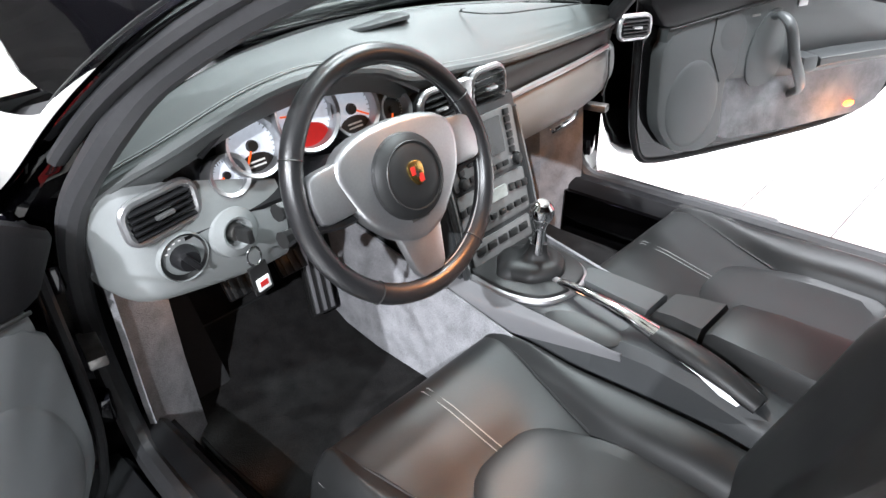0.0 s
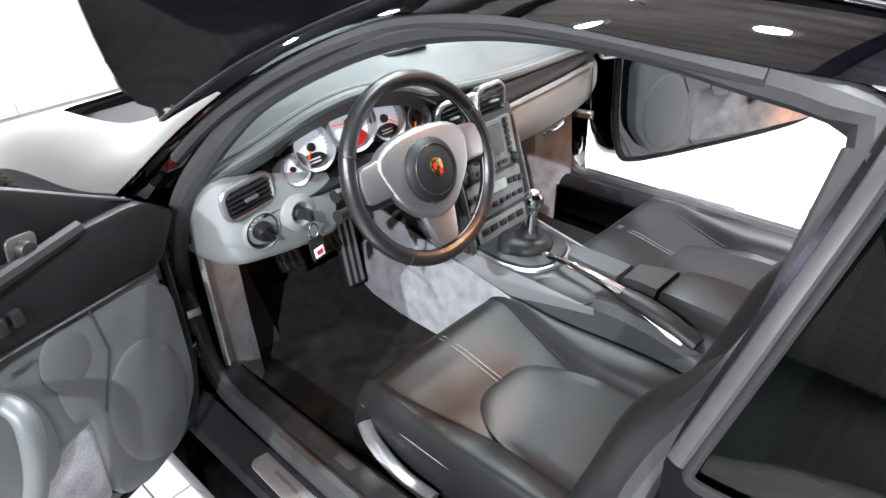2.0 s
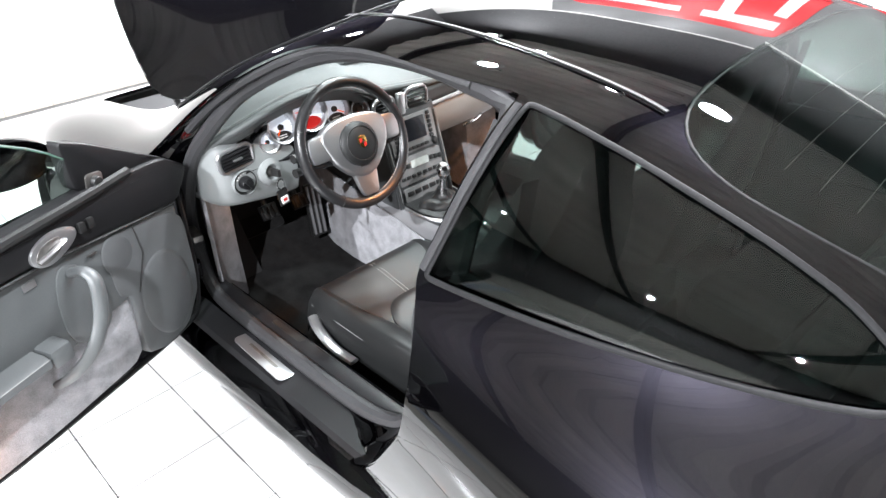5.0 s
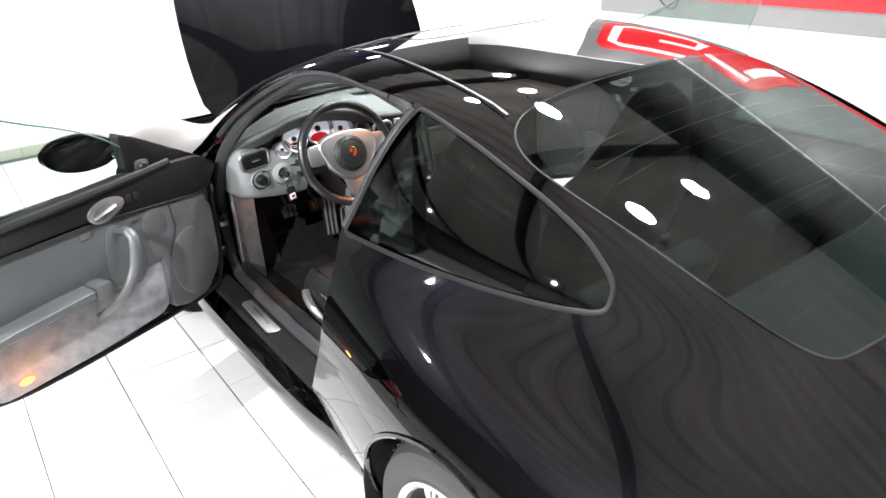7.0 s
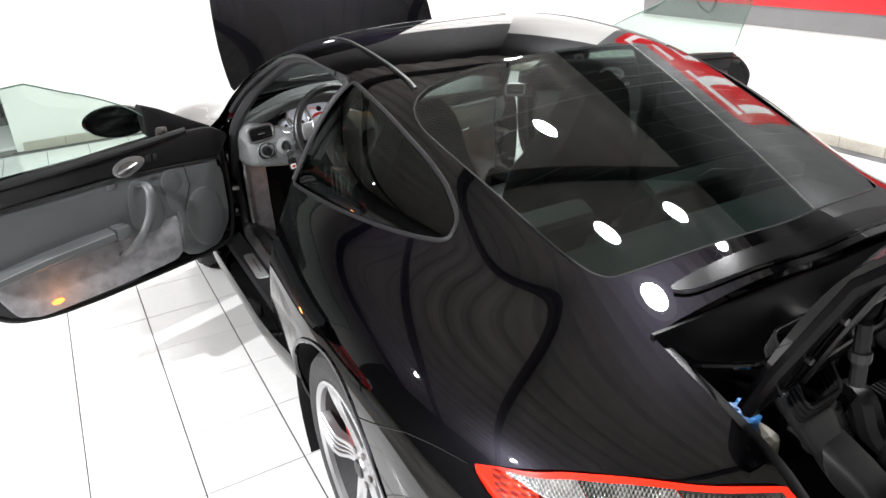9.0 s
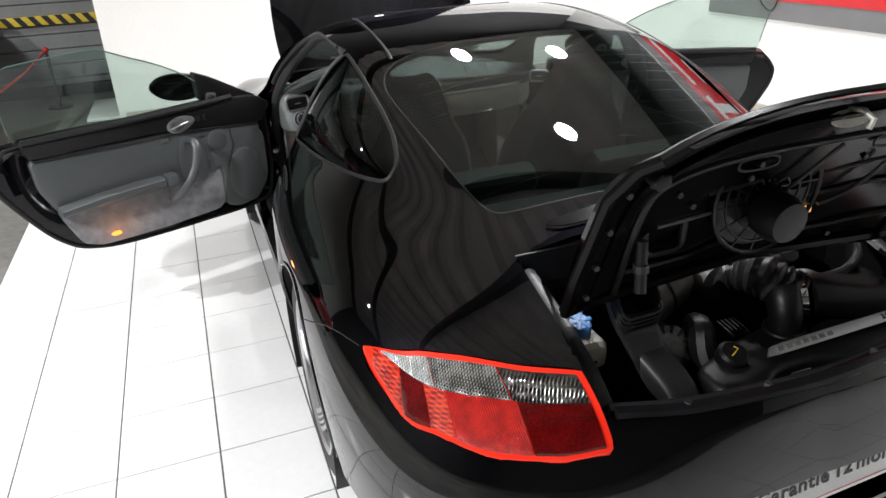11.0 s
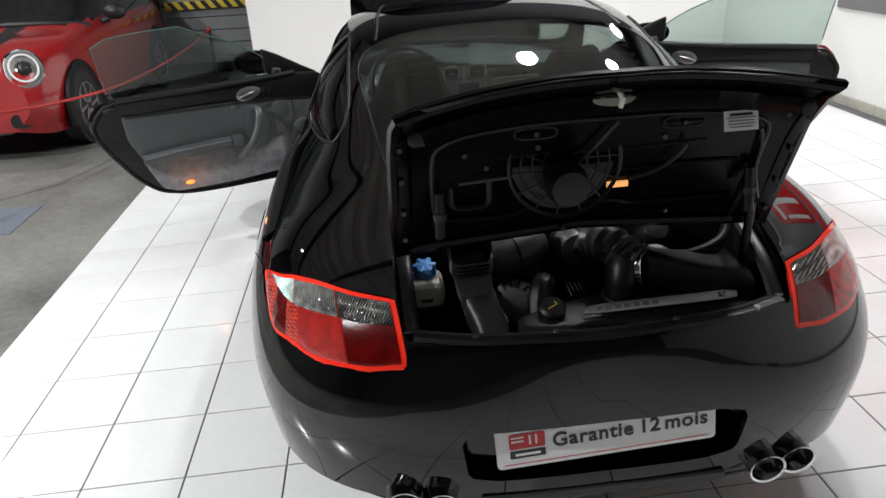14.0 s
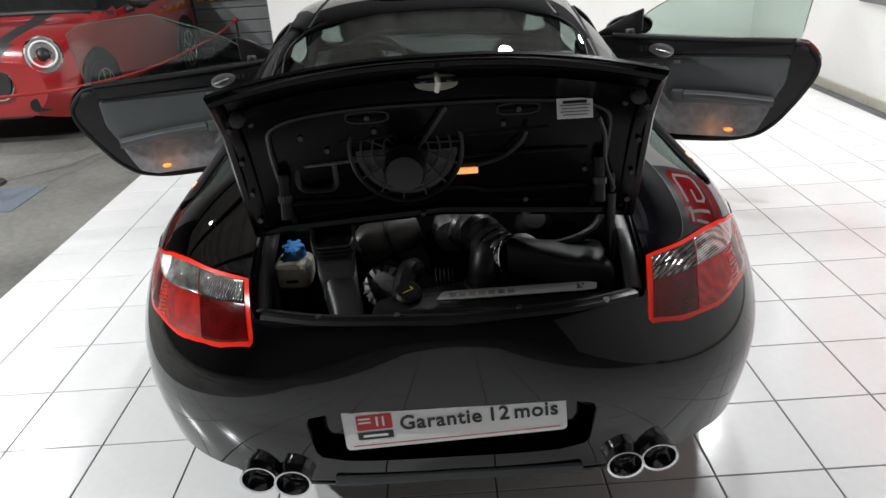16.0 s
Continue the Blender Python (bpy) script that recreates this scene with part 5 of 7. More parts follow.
def seat(cx, dy):
    ZC = ((0.84, 0.40, 0.46), (0.95, 0.40, 0.468), (1.08, 0.410, 0.464), (1.20, 0.428, 0.459), (1.30, 0.450, 0.466), (1.36, 0.455, 0.460), (1.40, 0.432, 0.43), (1.414, 0.36, 0.36))
    mid = lambda y: np.interp(y, [q[0] for q in ZC], [q[1] for q in ZC])
    crease = lambda y: np.interp(y, (1.08, 1.35), (0.128, 0.192))
    rows = []
    for y, zc, zb in ZC:
        k = 1 if y < 1.36 else 0.97
        c = crease(y)
        half = [(0, zc), (c * 0.5, zc + 0.001), (c - 0.005, zc + 0.001), (c + 0.003, zc + 0.001), (min(c + 0.03, 0.205), 0.35 * zc + 0.65 * zb + 0.004), (0.214, zb - 0.002), (0.234, zb - 0.026), (0.245, zb - 0.075), (0.236, 0.31)]
        prof = [(-x, z) for x, z in half[:0:-1]] + half
        rows.append([(cx + x * k, y + dy, z) for x, z in prof])
    fine = []
    for a in spline_rows(rows, 5):
        fine.append(spline(a, 4))
    top = part("seat", loft(fine, caps=False), LEATHER, car, "grey leather sports seat")
    # raised horseshoe pad, seams and stitching
    pad = []
    for r, h in ((1.0, -0.006), (0.99, 0.001), (0.965, 0.0045), (0.85, 0.007), (0.6, 0.007), (0.3, 0.007)):
        ring = []
        for a in [2 * math.pi * i / 40 for i in range(40)]:
            ca, sa = math.cos(a), math.sin(a)
            x = 0.15 * r * math.copysign(abs(ca) ** 0.6, ca)
            y = 0.93 + (0.266 if sa > 0 else 0.10) * r * sa
            ring.append((cx + x, y + dy, mid(y) + h + 0.022 * max(0, abs(x) - 0.115) / 0.035))
        pad.append(ring)
    part("seat_pad", loft(pad, closed=True, caps=True), LEATHER, top, "rounded leather seat pad")
    for sx in (-1, 1):
        pts = [(cx + sx * (crease(y) + 0.002), y + dy, mid(y) + 0.0012) for y in (1.11, 1.16, 1.22, 1.28, 1.34, 1.37)]
        part("seat_seam", tube(spline(pts, 4), 0.0026, False, 6), LEATHERD, top)
        for off in (0.0, 0.009):
            pts = [(cx + sx * x, y + dy, z - off * 0.9) for x, y, z in ((0.240, 0.88, 0.41), (0.2405, 1.1, 0.415), (0.2395, 1.28, 0.417), (0.232, 1.375, 0.41))]
            part("seat_stitching", tube(spline(pts, 5), 0.0009, False, 5), STITCH, top)
    for dx in (-0.006, 0.006):
        part("seat_stitching", tube([(cx + dx, y + dy, mid(y) + 0.0015) for y in (1.19, 1.22, 1.26, 1.30, 1.33, 1.36, 1.375)], 0.0009, False, 5), STITCH, top)
    # backrest
    rows = []
    for t, wd, th in ((0, 0.225, 0.10), (0.12, 0.25, 0.12), (0.3, 0.262, 0.13), (0.5, 0.25, 0.12), (0.66, 0.215, 0.105), (0.78, 0.16, 0.095), (0.90, 0.125, 0.085), (0.97, 0.10, 0.07), (1.0, 0.07, 0.03)):
        y0, z0 = 0.845 + dy - 0.27 * t, 0.40 + 0.72 * t
        bol = 0.06 if t < 0.66 else 0.01
        prof = []
        for u, f in ((-1, 0.1), (-0.97, 0.75), (-0.86, 1.0), (-0.68, 0.8), (-0.45, 0.15), (-0.2, 0), (0.2, 0), (0.45, 0.15), (0.68, 0.8), (0.86, 1.0), (0.97, 0.75), (1, 0.1)):
            prof.append((cx + u * wd, y0 + bol * f * 0.95, z0 + bol * f * 0.3))
        prof += [(cx + u * wd, y0 - th, z0 - 0.03) for u in (0.9, 0, -0.9)]
        rows.append(prof)
    fine = [spline(r, 3, True) for r in spline_rows(rows, 4)]
    part("backrest", loft(fine, closed=True, caps=True), LEATHER, top, "grey leather backrest with an integral headrest")
    part("seat_base", box(0.44, 0.46, 0.12, pose(cx, 1.08 + dy, 0.29), 0.02), PLASTIC, top, "black seat base")
    so = -1 if cx < 0 else 1
    lv = spline([(cx + so * 0.250, 1.345, 0.392), (cx + so * 0.266, 1.30, 0.378), (cx + so * 0.272, 1.22, 0.352), (cx + so * 0.268, 1.13, 0.345)], 5)
    part("seat_lever", tube(lv, 0.017, False, 8, 0.45, up=(0, 0, 1)), SILVER, top, "satin silver seat lever")
    part("belt_buckle", box(0.028, 0.045, 0.10, pose(cx - so * 0.272, 0.983, 0.40, 12, 0, 0), 0.005), BLACKV, top, "black belt buckle")
    part("buckle_button", box(0.022, 0.034, 0.012, pose(cx - so * 0.272, 0.990, 0.454, 12, 0, 0), 0.003), CALIPER, top, "red buckle button")
    return top


def spline_rows(rows, n):
    cols = [spline(c, n) for c in zip(*rows)]
    return [list(r) for r in zip(*cols)]


seat(-0.325, 0.0)
seat(0.358, -0.026)
# rear seat cushions
for s in (-1, 1):
    rs = part("rear_seat", box(0.44, 0.34, 0.12, pose(0.32 * s, 0.34, 0.46, 8), 0.04, 3), LEATHERD, car, "small dark leather rear seat")
    part("rear_backrest", box(0.44, 0.09, 0.46, pose(0.32 * s, 0.10, 0.70, 24), 0.035, 3), LEATHERD, rs)
    bl = spline([(0.59 * s, 0.50, 1.10), (0.585 * s, 0.53, 0.9), (0.55 * s, 0.55, 0.6), (0.52 * s, 0.56, 0.40)], 4)
    part("seat_belt", tube(bl, 0.022, False, 6, 0.06, up=(0.2, 1, 0)), PLASTIC, car, "dark seat belt")
    part("pillar_trim", tube(spline([(0.585 * s, 0.56, 1.19), (0.66 * s, 0.575, 1.05), (0.69 * s, 0.59, 0.93)], 4), 0.03, False, 8, 0.6), LINER, car, "grey pillar trim")

# ---- dashboard ----
XS = (-0.672, -0.635, -0.57, -0.46, -0.367, -0.29, -0.19, -0.10, 0.03, 0.23, 0.46, 0.64, 0.70)
EDGE = ((1.635, 0.885), (1.60, 0.915), (1.565, 0.945), (1.555, 0.978), (1.555, 0.99), (1.555, 0.987), (1.562, 0.965), (1.58, 0.925), (1.60, 0.903), (1.615, 0.878), (1.625, 0.868), (1.64, 0.862), (1.66, 0.86))
MID = (0.892, 0.918, 0.945, 0.975, 0.985, 0.988, 0.984, 0.98, 0.975, 0.958, 0.93, 0.90, 0.885)
FRONT = (0.885, 0.893, 0.90, 0.915, 0.922, 0.926, 0.93, 0.932, 0.932, 0.926, 0.912, 0.893, 0.885)
rows = []
for x, (ye, ze), zm, zf in zip(XS, EDGE, MID, FRONT):
    yf = 2.0 - 0.33 * (x / 0.7) ** 2
    rows.append([(x, ye + 0.028, ze - 0.05), (x, ye + 0.006, ze - 0.022), (x, ye, ze - 0.006), (x, ye + 0.012, ze + 0.004), (x, ye + (yf - ye) * 0.22, ze * 0.6 + zm * 0.4 + 0.003), (x, ye + (yf - ye) * 0.55, zm), (x, yf, zf)])
dtop = part("dashboard", loft([spline(r, 4) for r in spline_rows(rows, 4)]), DASHGREY, car, "grey leather-covered dashboard top")
dtop.data.materials.clear()
dtop.data.materials.append(mat("grey_dash_leather", (0.078, 0.083, 0.083), 0.5, vary=0.08, scale=4, fine=500, bump=0.2))
part("dash_stitching", tube(spline([(x, ye + 0.018, ze + 0.006) for x, (ye, ze) in zip(XS, EDGE)], 4), 0.0016, False, 5), STITCH, dtop)
part("dash_stitching", tube(spline([(x, ye + 0.025, ze + 0.0065) for x, (ye, ze) in zip(XS, EDGE)], 4), 0.0016, False, 5), STITCH, dtop)
part("dash_edge_roll", tube(spline([(x, ye + 0.004, ze - 0.006) for x, (ye, ze) in zip(XS, EDGE)], 4), 0.010, False, 8), dtop.data.materials[0], dtop, "grey leather edge of the dashboard")
part("defroster_slot", tube(spline([(x, 1.965 - 0.33 * (x / 0.7) ** 2, 0.945 - 0.035 * (x / 0.6) ** 2) for x in (-0.55, -0.3, 0, 0.3, 0.55)], 6), 0.013, False, 6, 0.5), BLACKV, dtop, "black defroster slot")
part("dash_speaker", plate(rrect(0.16, 0.10, 0.03), 0.008, pose(0.0, 1.80, 0.967, -6, 0, 0), 0.003), DPLASTIC, dtop, "round-cornered speaker cover")
part("airbag_joint", tube([(0.39 + x * 1.0, 1.715 + y, 0.957 - 0.11 * max(0, x + 0.16) - 0.05 * y) for x, y in rrect(0.34, 0.14, 0.05)], 0.0018, True, 5), LEATHERD, dtop)
# passenger side face
face = []
for x, yy in ((0.10, 1.585), (0.23, 1.60), (0.46, 1.615), (0.62, 1.635), (0.70, 1.665)):
    face.append([(x, yy + 0.02, 0.86), (x, yy + 0.004, 0.845), (x, yy, 0.82), (x, yy + 0.003, 0.805)])
part("dash_band", loft([spline(r, 3) for r in spline_rows(face, 4)], thick=-0.01), LEATHERD, dtop, "dark leather dashboard face")
part("dash_strip", tube(spline([(0.12, 1.578, 0.803), (0.23, 1.59, 0.804), (0.46, 1.606, 0.806), (0.62, 1.626, 0.808)], 5), 0.007, False, 8, 1.0), SILVER, dtop, "satin silver dashboard strip")
gl = []
for x, yy, d in ((0.16, 1.59, 0.0), (0.30, 1.595, 0.0), (0.5, 1.61, 0.0), (0.64, 1.63, 0.01), (0.70, 1.66, 0.02)):
    gl.append([(x, yy + 0.01, 0.80), (x, yy - 0.004, 0.785), (x, yy - 0.006, 0.735), (x, yy + 0.008, 0.69 + d), (x, yy + 0.03, 0.668 + d), (x, yy + 0.12, 0.655 + d)])
part("glovebox", loft([spline(r, 3) for r in spline_rows(gl, 4)], thick=-0.006), DASHGREY, dtop, "light grey glovebox lid")
part("glovebox_joint", tube([(0.615, 1.615, 0.80), (0.612, 1.612, 0.735), (0.615, 1.63, 0.68)], 0.0025, False, 6), BLACKV, dtop)
part("glovebox_handle", tube(spline([(0.345, 1.592, 0.672), (0.36, 1.582, 0.682), (0.40, 1.58, 0.688), (0.435, 1.588, 0.692), (0.447, 1.598, 0.69)], 4), 0.006, False, 8), CHROME, dtop, "chrome glovebox handle")


def vent(name, x, y, z, w, h, yaw, parent, roll=0.0, bez=None):
    M = pose(x, y, z, 0, roll, yaw)
    ob = part(name, tube([M @ Vector((a, 0, b)) for a, b in rrect(w + 0.012, h + 0.012, h * 0.42)], 0.007, True, 8), bez or SILVER, parent, "air vent with dark slats and a silver edge")
    part("vent_box", plate(rrect(w, h, h * 0.35), 0.03, M @ pose(0, 0.022, 0, -90, 0, 0)), BLACKV, ob)
    for i in range(5):
        zz = -h / 2 + h * (i + 0.5) / 5
        part("vent_slat", box(w * 0.96, 0.016, 0.0035, M @ pose(0, -0.002, zz, 18)), PLASTIC, ob)
    part("vent_tab", box(0.03, 0.008, 0.006, M @ pose(0, -0.012, 0), 0.002), SILVER, ob)
    return ob


# driver's lower panel
lo = []
for x, yy, zt, zb in ((-0.678, 1.70, 0.885, 0.725), (-0.672, 1.645, 0.893, 0.716), (-0.64, 1.60, 0.90, 0.703), (-0.55, 1.59, 0.875, 0.69), (-0.46, 1.59, 0.845, 0.68), (-0.40, 1.60, 0.82, 0.675)):
    lo.append([(x, yy + 0.012, zt), (x, yy, zt - 0.03), (x, yy - 0.003, (zt + zb) / 2), (x, yy + 0.004, zb + 0.03), (x, yy + 0.03, zb), (x, yy + 0.14, zb - 0.012)])
part("driver_panel", loft([spline(r, 4) for r in spline_rows(lo, 4)], thick=-0.006), DASHGREY, dtop, "light grey lower dashboard")
vent("side_vent", -0.602, 1.583, 0.852, 0.10, 0.05, 4, dtop, -4)
vent("side_vent", 0.745, 1.625, 0.83, 0.09, 0.045, -18, dtop, 4)
vent("centre_vent", 0.088, 1.565, 0.855, 0.085, 0.065, 0, dtop)
vent("centre_vent", -0.055, 1.565, 0.852, 0.075, 0.06, 0, dtop)
part("vent_bridge", box(0.03, 0.02, 0.075, pose(0.014, 1.56, 0.855), 0.006), SILVER, dtop)
vent("top_vent", -0.645, 1.69, 0.905, 0.07, 0.03, 30, dtop, 0, DASHGREY)
M = pose(-0.588, 1.585, 0.771, 90, 0, 0)
part("light_switch", lathe([(0.0, -0.004), (0.030, -0.004), (0.034, 0.004), (0.037, 0.006), (0.039, 0.0), (0.039, -0.008)], M), BLACKV, dtop, "round black light switch")
part("switch_ring", lathe([(0.036, 0.002), (0.0385, 0.008), (0.041, 0.002), (0.041, -0.01)], M), DASHGREY, dtop)
part("switch_knob", lathe([(0.0, 0.026), (0.016, 0.025), (0.019, 0.018), (0.021, 0.0)], M), PLASTIC, dtop)
part("switch_grip", box(0.01, 0.036, 0.012, M @ pose(0, 0, 0.026, 0, 0, 35), 0.003), PLASTIC, dtop)
for k in range(7):
    a = radians(30 + 20 * k)
    part("switch_mark", box(0.004, 0.002, 0.0008, M @ pose(0.028 * math.cos(a), 0.028 * math.sin(a), 0.0025)), WHITEV, dtop)
M = pose(-0.502, 1.578, 0.778, 84, 0, 4)
part("ignition", lathe([(0.0, -0.01), (0.016, -0.006), (0.022, 0.010), (0.026, 0.012), (0.040, 0.004), (0.043, -0.006)], M), DASHGREY, dtop, "ignition lock in a round collar")
part("lock_barrel", lathe([(0.0, 0.012), (0.012, 0.012), (0.015, 0.0)], M), STEEL, dtop)
key = part("ignition_key", box(0.012, 0.024, 0.04, M @ pose(0, 0, 0.026), 0.004), BLACKV, car, "car key with a leather fob in the lock")
part("key_ring", tube([(-0.500 + 0.012 * math.cos(a), 1.535, 0.748 + 0.016 * math.sin(a)) for a in [i * math.pi / 10 for i in range(20)]], 0.0018, True, 6), CHROME, key)
part("key_fob", box(0.036, 0.007, 0.055, pose(-0.492, 1.545, 0.70, 0, -6, 4), 0.004), BLACKV, key, "black leather key fob")
part("fob_badge", box(0.024, 0.004, 0.022, pose(-0.491, 1.5405, 0.692, 0, -6, 4), 0.001), WHITEV, key)
part("fob_badge_bar", box(0.015, 0.002, 0.010, pose(-0.491, 1.5388, 0.693, 0, -6, 4)), CALIPER, key)

# gauges
DIAL = glow("pale_backlit_dial", (0.62, 0.64, 0.68), 0.45)
NEEDLE = glow("orange_needle", (1.0, 0.12, 0.01), 0.6)
REDLCD = glow("red_display", (0.35, 0.008, 0.006), 0.25)
back = [[(x, 1.64 + 0.01 * math.cos(k), z) for x, z in zip((-0.55, -0.46, -0.32, -0.18, -0.06), zz)] for k, zz in ((0, (0.82, 0.80, 0.80, 0.80, 0.81)), (1, (0.90, 0.945, 0.97, 0.95, 0.89)))]
part("gauge_cowl", loft([spline(r, 5) for r in back], thick=0.01), PLASTIC, dtop, "black gauge binnacle")
part("gauge_hood", loft([[(q.x, y, q.y - dz) for q in spline([(-0.53, 0.915, 0), (-0.46, 0.955, 0), (-0.367, 0.975, 0), (-0.29, 0.974, 0), (-0.17, 0.94, 0), (-0.09, 0.895, 0)], 4)] for y, dz in ((1.572, -0.002), (1.60, 0.004), (1.65, 0.015))], thick=0.006), PLASTIC, dtop, "black underside of the gauge hood")
part("cowl_bottom", loft([[(x, y, z) for x in (-0.58, -0.45, -0.3, -0.15, -0.05)] for y, z in ((1.58, 0.80), (1.64, 0.825))], thick=0.01), PLASTIC, dtop)
for gi, (gx, gz, gr, ang) in enumerate(((-0.480, 0.857, 0.033, 200), (-0.424, 0.886, 0.050, 235), (-0.322, 0.908, 0.061, 170), (-0.221, 0.888, 0.051, -30), (-0.132, 0.862, 0.035, 250))):
    M = pose(gx, 1.622 - (0.012, 0.006, 0.0, 0.006, 0.012)[4 - gi if gi > 2 else gi] - (0.010 if gi == 2 else 0), gz, 72, 0, 0)
    g = part("gauge", lathe([(gr, -0.02), (gr + 0.003, 0.016), (gr + 0.001, 0.021), (gr - 0.005, 0.018), (gr - 0.009, 0.002)], M), SILVER, dtop, "round instrument with a pale dial")
    part("dial", cyl(gr - 0.004, gr - 0.004, 0.002, M @ pose(0, 0, 0.001)), DIAL if gi not in (4,) else BLACKV, g)
    for k in range(22):
        a = radians(-40 + 260 * k / 21)
        part("dial_mark", box(0.006 if k % 3 == 0 else 0.003, 0.0012, 0.0006, M @ pose(0, 0, 0, 0, 0, math.degrees(a)) @ pose(gr - 0.011, 0, 0.0024)), BLACKV if gi != 4 else WHITEV, g)
    if gi in (1, 2, 3):
        part("display", plate([(gr * 0.62 * math.cos(a), gr * 0.34 * math.sin(a)) for a in [2 * math.pi * i / 20 for i in range(20)]], 0.001, M @ pose(0, -gr * 0.58, 0.0022)), REDLCD if gi == 2 else BLACKV, g)
        if gi != 2:
            for dy in (-0.003, 0.004):
                part("display_bar", box(gr * 0.6, 0.003, 0.0006, M @ pose(0, -gr * 0.58 + dy, 0.0035)), WHITEV, g)
    part("needle", box(gr * 0.75, 0.0028, 0.0015, M @ pose(0, 0, 0.006, 0, 0, ang) @ pose(gr * 0.36, 0, 0)), NEEDLE, g)
    part("needle_hub", cyl(gr * 0.2, gr * 0.18, 0.006, M @ pose(0, 0, 0.006), n=20), BLACKV, g)

# steering wheel
SC, ST = Vector((-0.317, 1.388, 0.861)), pose(0, 0, 0, 70, 0, 0)
SM = Matrix.Translation(SC) @ ST
ring = [(0.179 * math.cos(a), 0.179 * math.sin(a), 0) for a in [2 * math.pi * i / 64 for i in range(64)]]
sw = part("steering_wheel", tube([SM @ Vector(p) for p in ring], 0.0165, True, 14), mat("worn_black_leather", (0.016, 0.016, 0.017), 0.32, vary=0.2, scale=8, fine=400, bump=0.15), car, "black leather three-spoke steering wheel")
part("rim_stitching", tube([SM @ Vector((0.1635 * math.cos(a), 0.1635 * math.sin(a), 0.003)) for a in [radians(-80 + 160 * i / 40) for i in range(41)]], 0.0014, False, 5), STITCH, sw)
for a in (25, 155, 235, 305):
    a = radians(a)
    part("rim_seam", tube([SM @ Vector(((0.179 + 0.0172 * math.cos(b)) * math.cos(a), (0.179 + 0.0172 * math.cos(b)) * math.sin(a), 0.0172 * math.sin(b))) for b in [2 * math.pi * i / 16 for i in range(16)]], 0.0012, True, 5), BLACKV, sw)
part("airbag_cover", lathe([(0.0, 0.042), (0.03, 0.041), (0.055, 0.036), (0.064, 0.028), (0.067, 0.010), (0.06, 0.0)], SM @ pose(0, -0.004, 0)), LEATHERD, sw, "round dark airbag cover")
part("cover_groove", tube([SM @ Vector((0.05 * math.cos(a), -0.004 + 0.05 * math.sin(a), 0.0385)) for a in [2 * math.pi * i / 40 for i in range(40)]], 0.0016, True, 5), BLACKV, sw)
hub = chaikin([(-0.124, 0.050), (-0.065, 0.082), (0.065, 0.082), (0.124, 0.050), (0.112, -0.015), (0.086, -0.05), (0.035, -0.10), (-0.035, -0.10), (-0.086, -0.05), (-0.105, -0.012)], 2)
part("hub_surround", plate(hub, 0.026, SM @ pose(0, 0, -0.006), 0.01, 3), SILVER, sw, "satin silver hub")
for sx in (-1, 1):
    sp = chaikin([(0.085 * sx, 0.056), (0.156 * sx, 0.050), (0.164 * sx, 0.012), (0.158 * sx, -0.024), (0.085 * sx, -0.022)], 2, 0.15)
    part("spoke", plate(sp if sx > 0 else sp[::-1], 0.02, SM @ pose(0, 0, -0.004), 0.005), SILVER, sw, "satin silver spoke")
    part("spoke_back", tube([SM @ Vector(p) for p in ((0.06 * sx, -0.03, -0.012), (0.12 * sx, -0.03, -0.012), (0.165 * sx, -0.02, -0.004))], 0.014, False, 8, 0.6), PLASTIC, sw)
sp = chaikin([(-0.046, -0.07), (0.046, -0.07), (0.027, -0.16), (-0.027, -0.16)], 2, 0.12)
part("spoke", plate(sp, 0.016, SM @ pose(0, 0, -0.004), 0.004), SILVER, sw, "satin silver lower spoke")
part("airbag_script", box(0.034, 0.005, 0.001, SM @ pose(0, -0.069, 0.0207)), STEEL, sw)
cr = chaikin([(-0.014, 0.017), (0, 0.021), (0.014, 0.017), (0.014, -0.004), (0, -0.021), (-0.014, -0.004)], 2)
part("badge", plate(cr, 0.004, SM @ pose(0, -0.002, 0.041), 0.001), mat("gold_badge", (0.75, 0.5, 0.16), 0.25, 1.0), sw, "small gold and red shield badge")
for dx, dy, w, h, mt in ((-0.006, 0.006, 0.008, 0.012, CALIPER), (0.006, -0.007, 0.008, 0.012, CALIPER), (0.0, 0.0, 0.006, 0.009, BLACKV)):
    part("badge_field", box(w, h, 0.001, SM @ pose(dx, dy - 0.002, 0.0455)), mt, sw)
part("steering_column", tube([SC + Vector((0, 0.02, -0.012)), SC + Vector((0, 0.12, -0.05)), SC + Vector((0, 0.26, -0.10))], [0.06, 0.055, 0.055], False, 14), PLASTIC, car, "black steering column shroud")
for sx, dz in ((-1, 0.0), (-1, -0.045), (1, 0.0)):
    part("column_stalk", tube([SC + Vector((sx * 0.05, 0.085, -0.02 + dz)), SC + Vector((sx * 0.15, 0.07, -0.015 + dz)), SC + Vector((sx * 0.175, 0.066, -0.014 + dz))], [0.009, 0.011, 0.014], False, 8), BLACKV, car, "black column stalk")

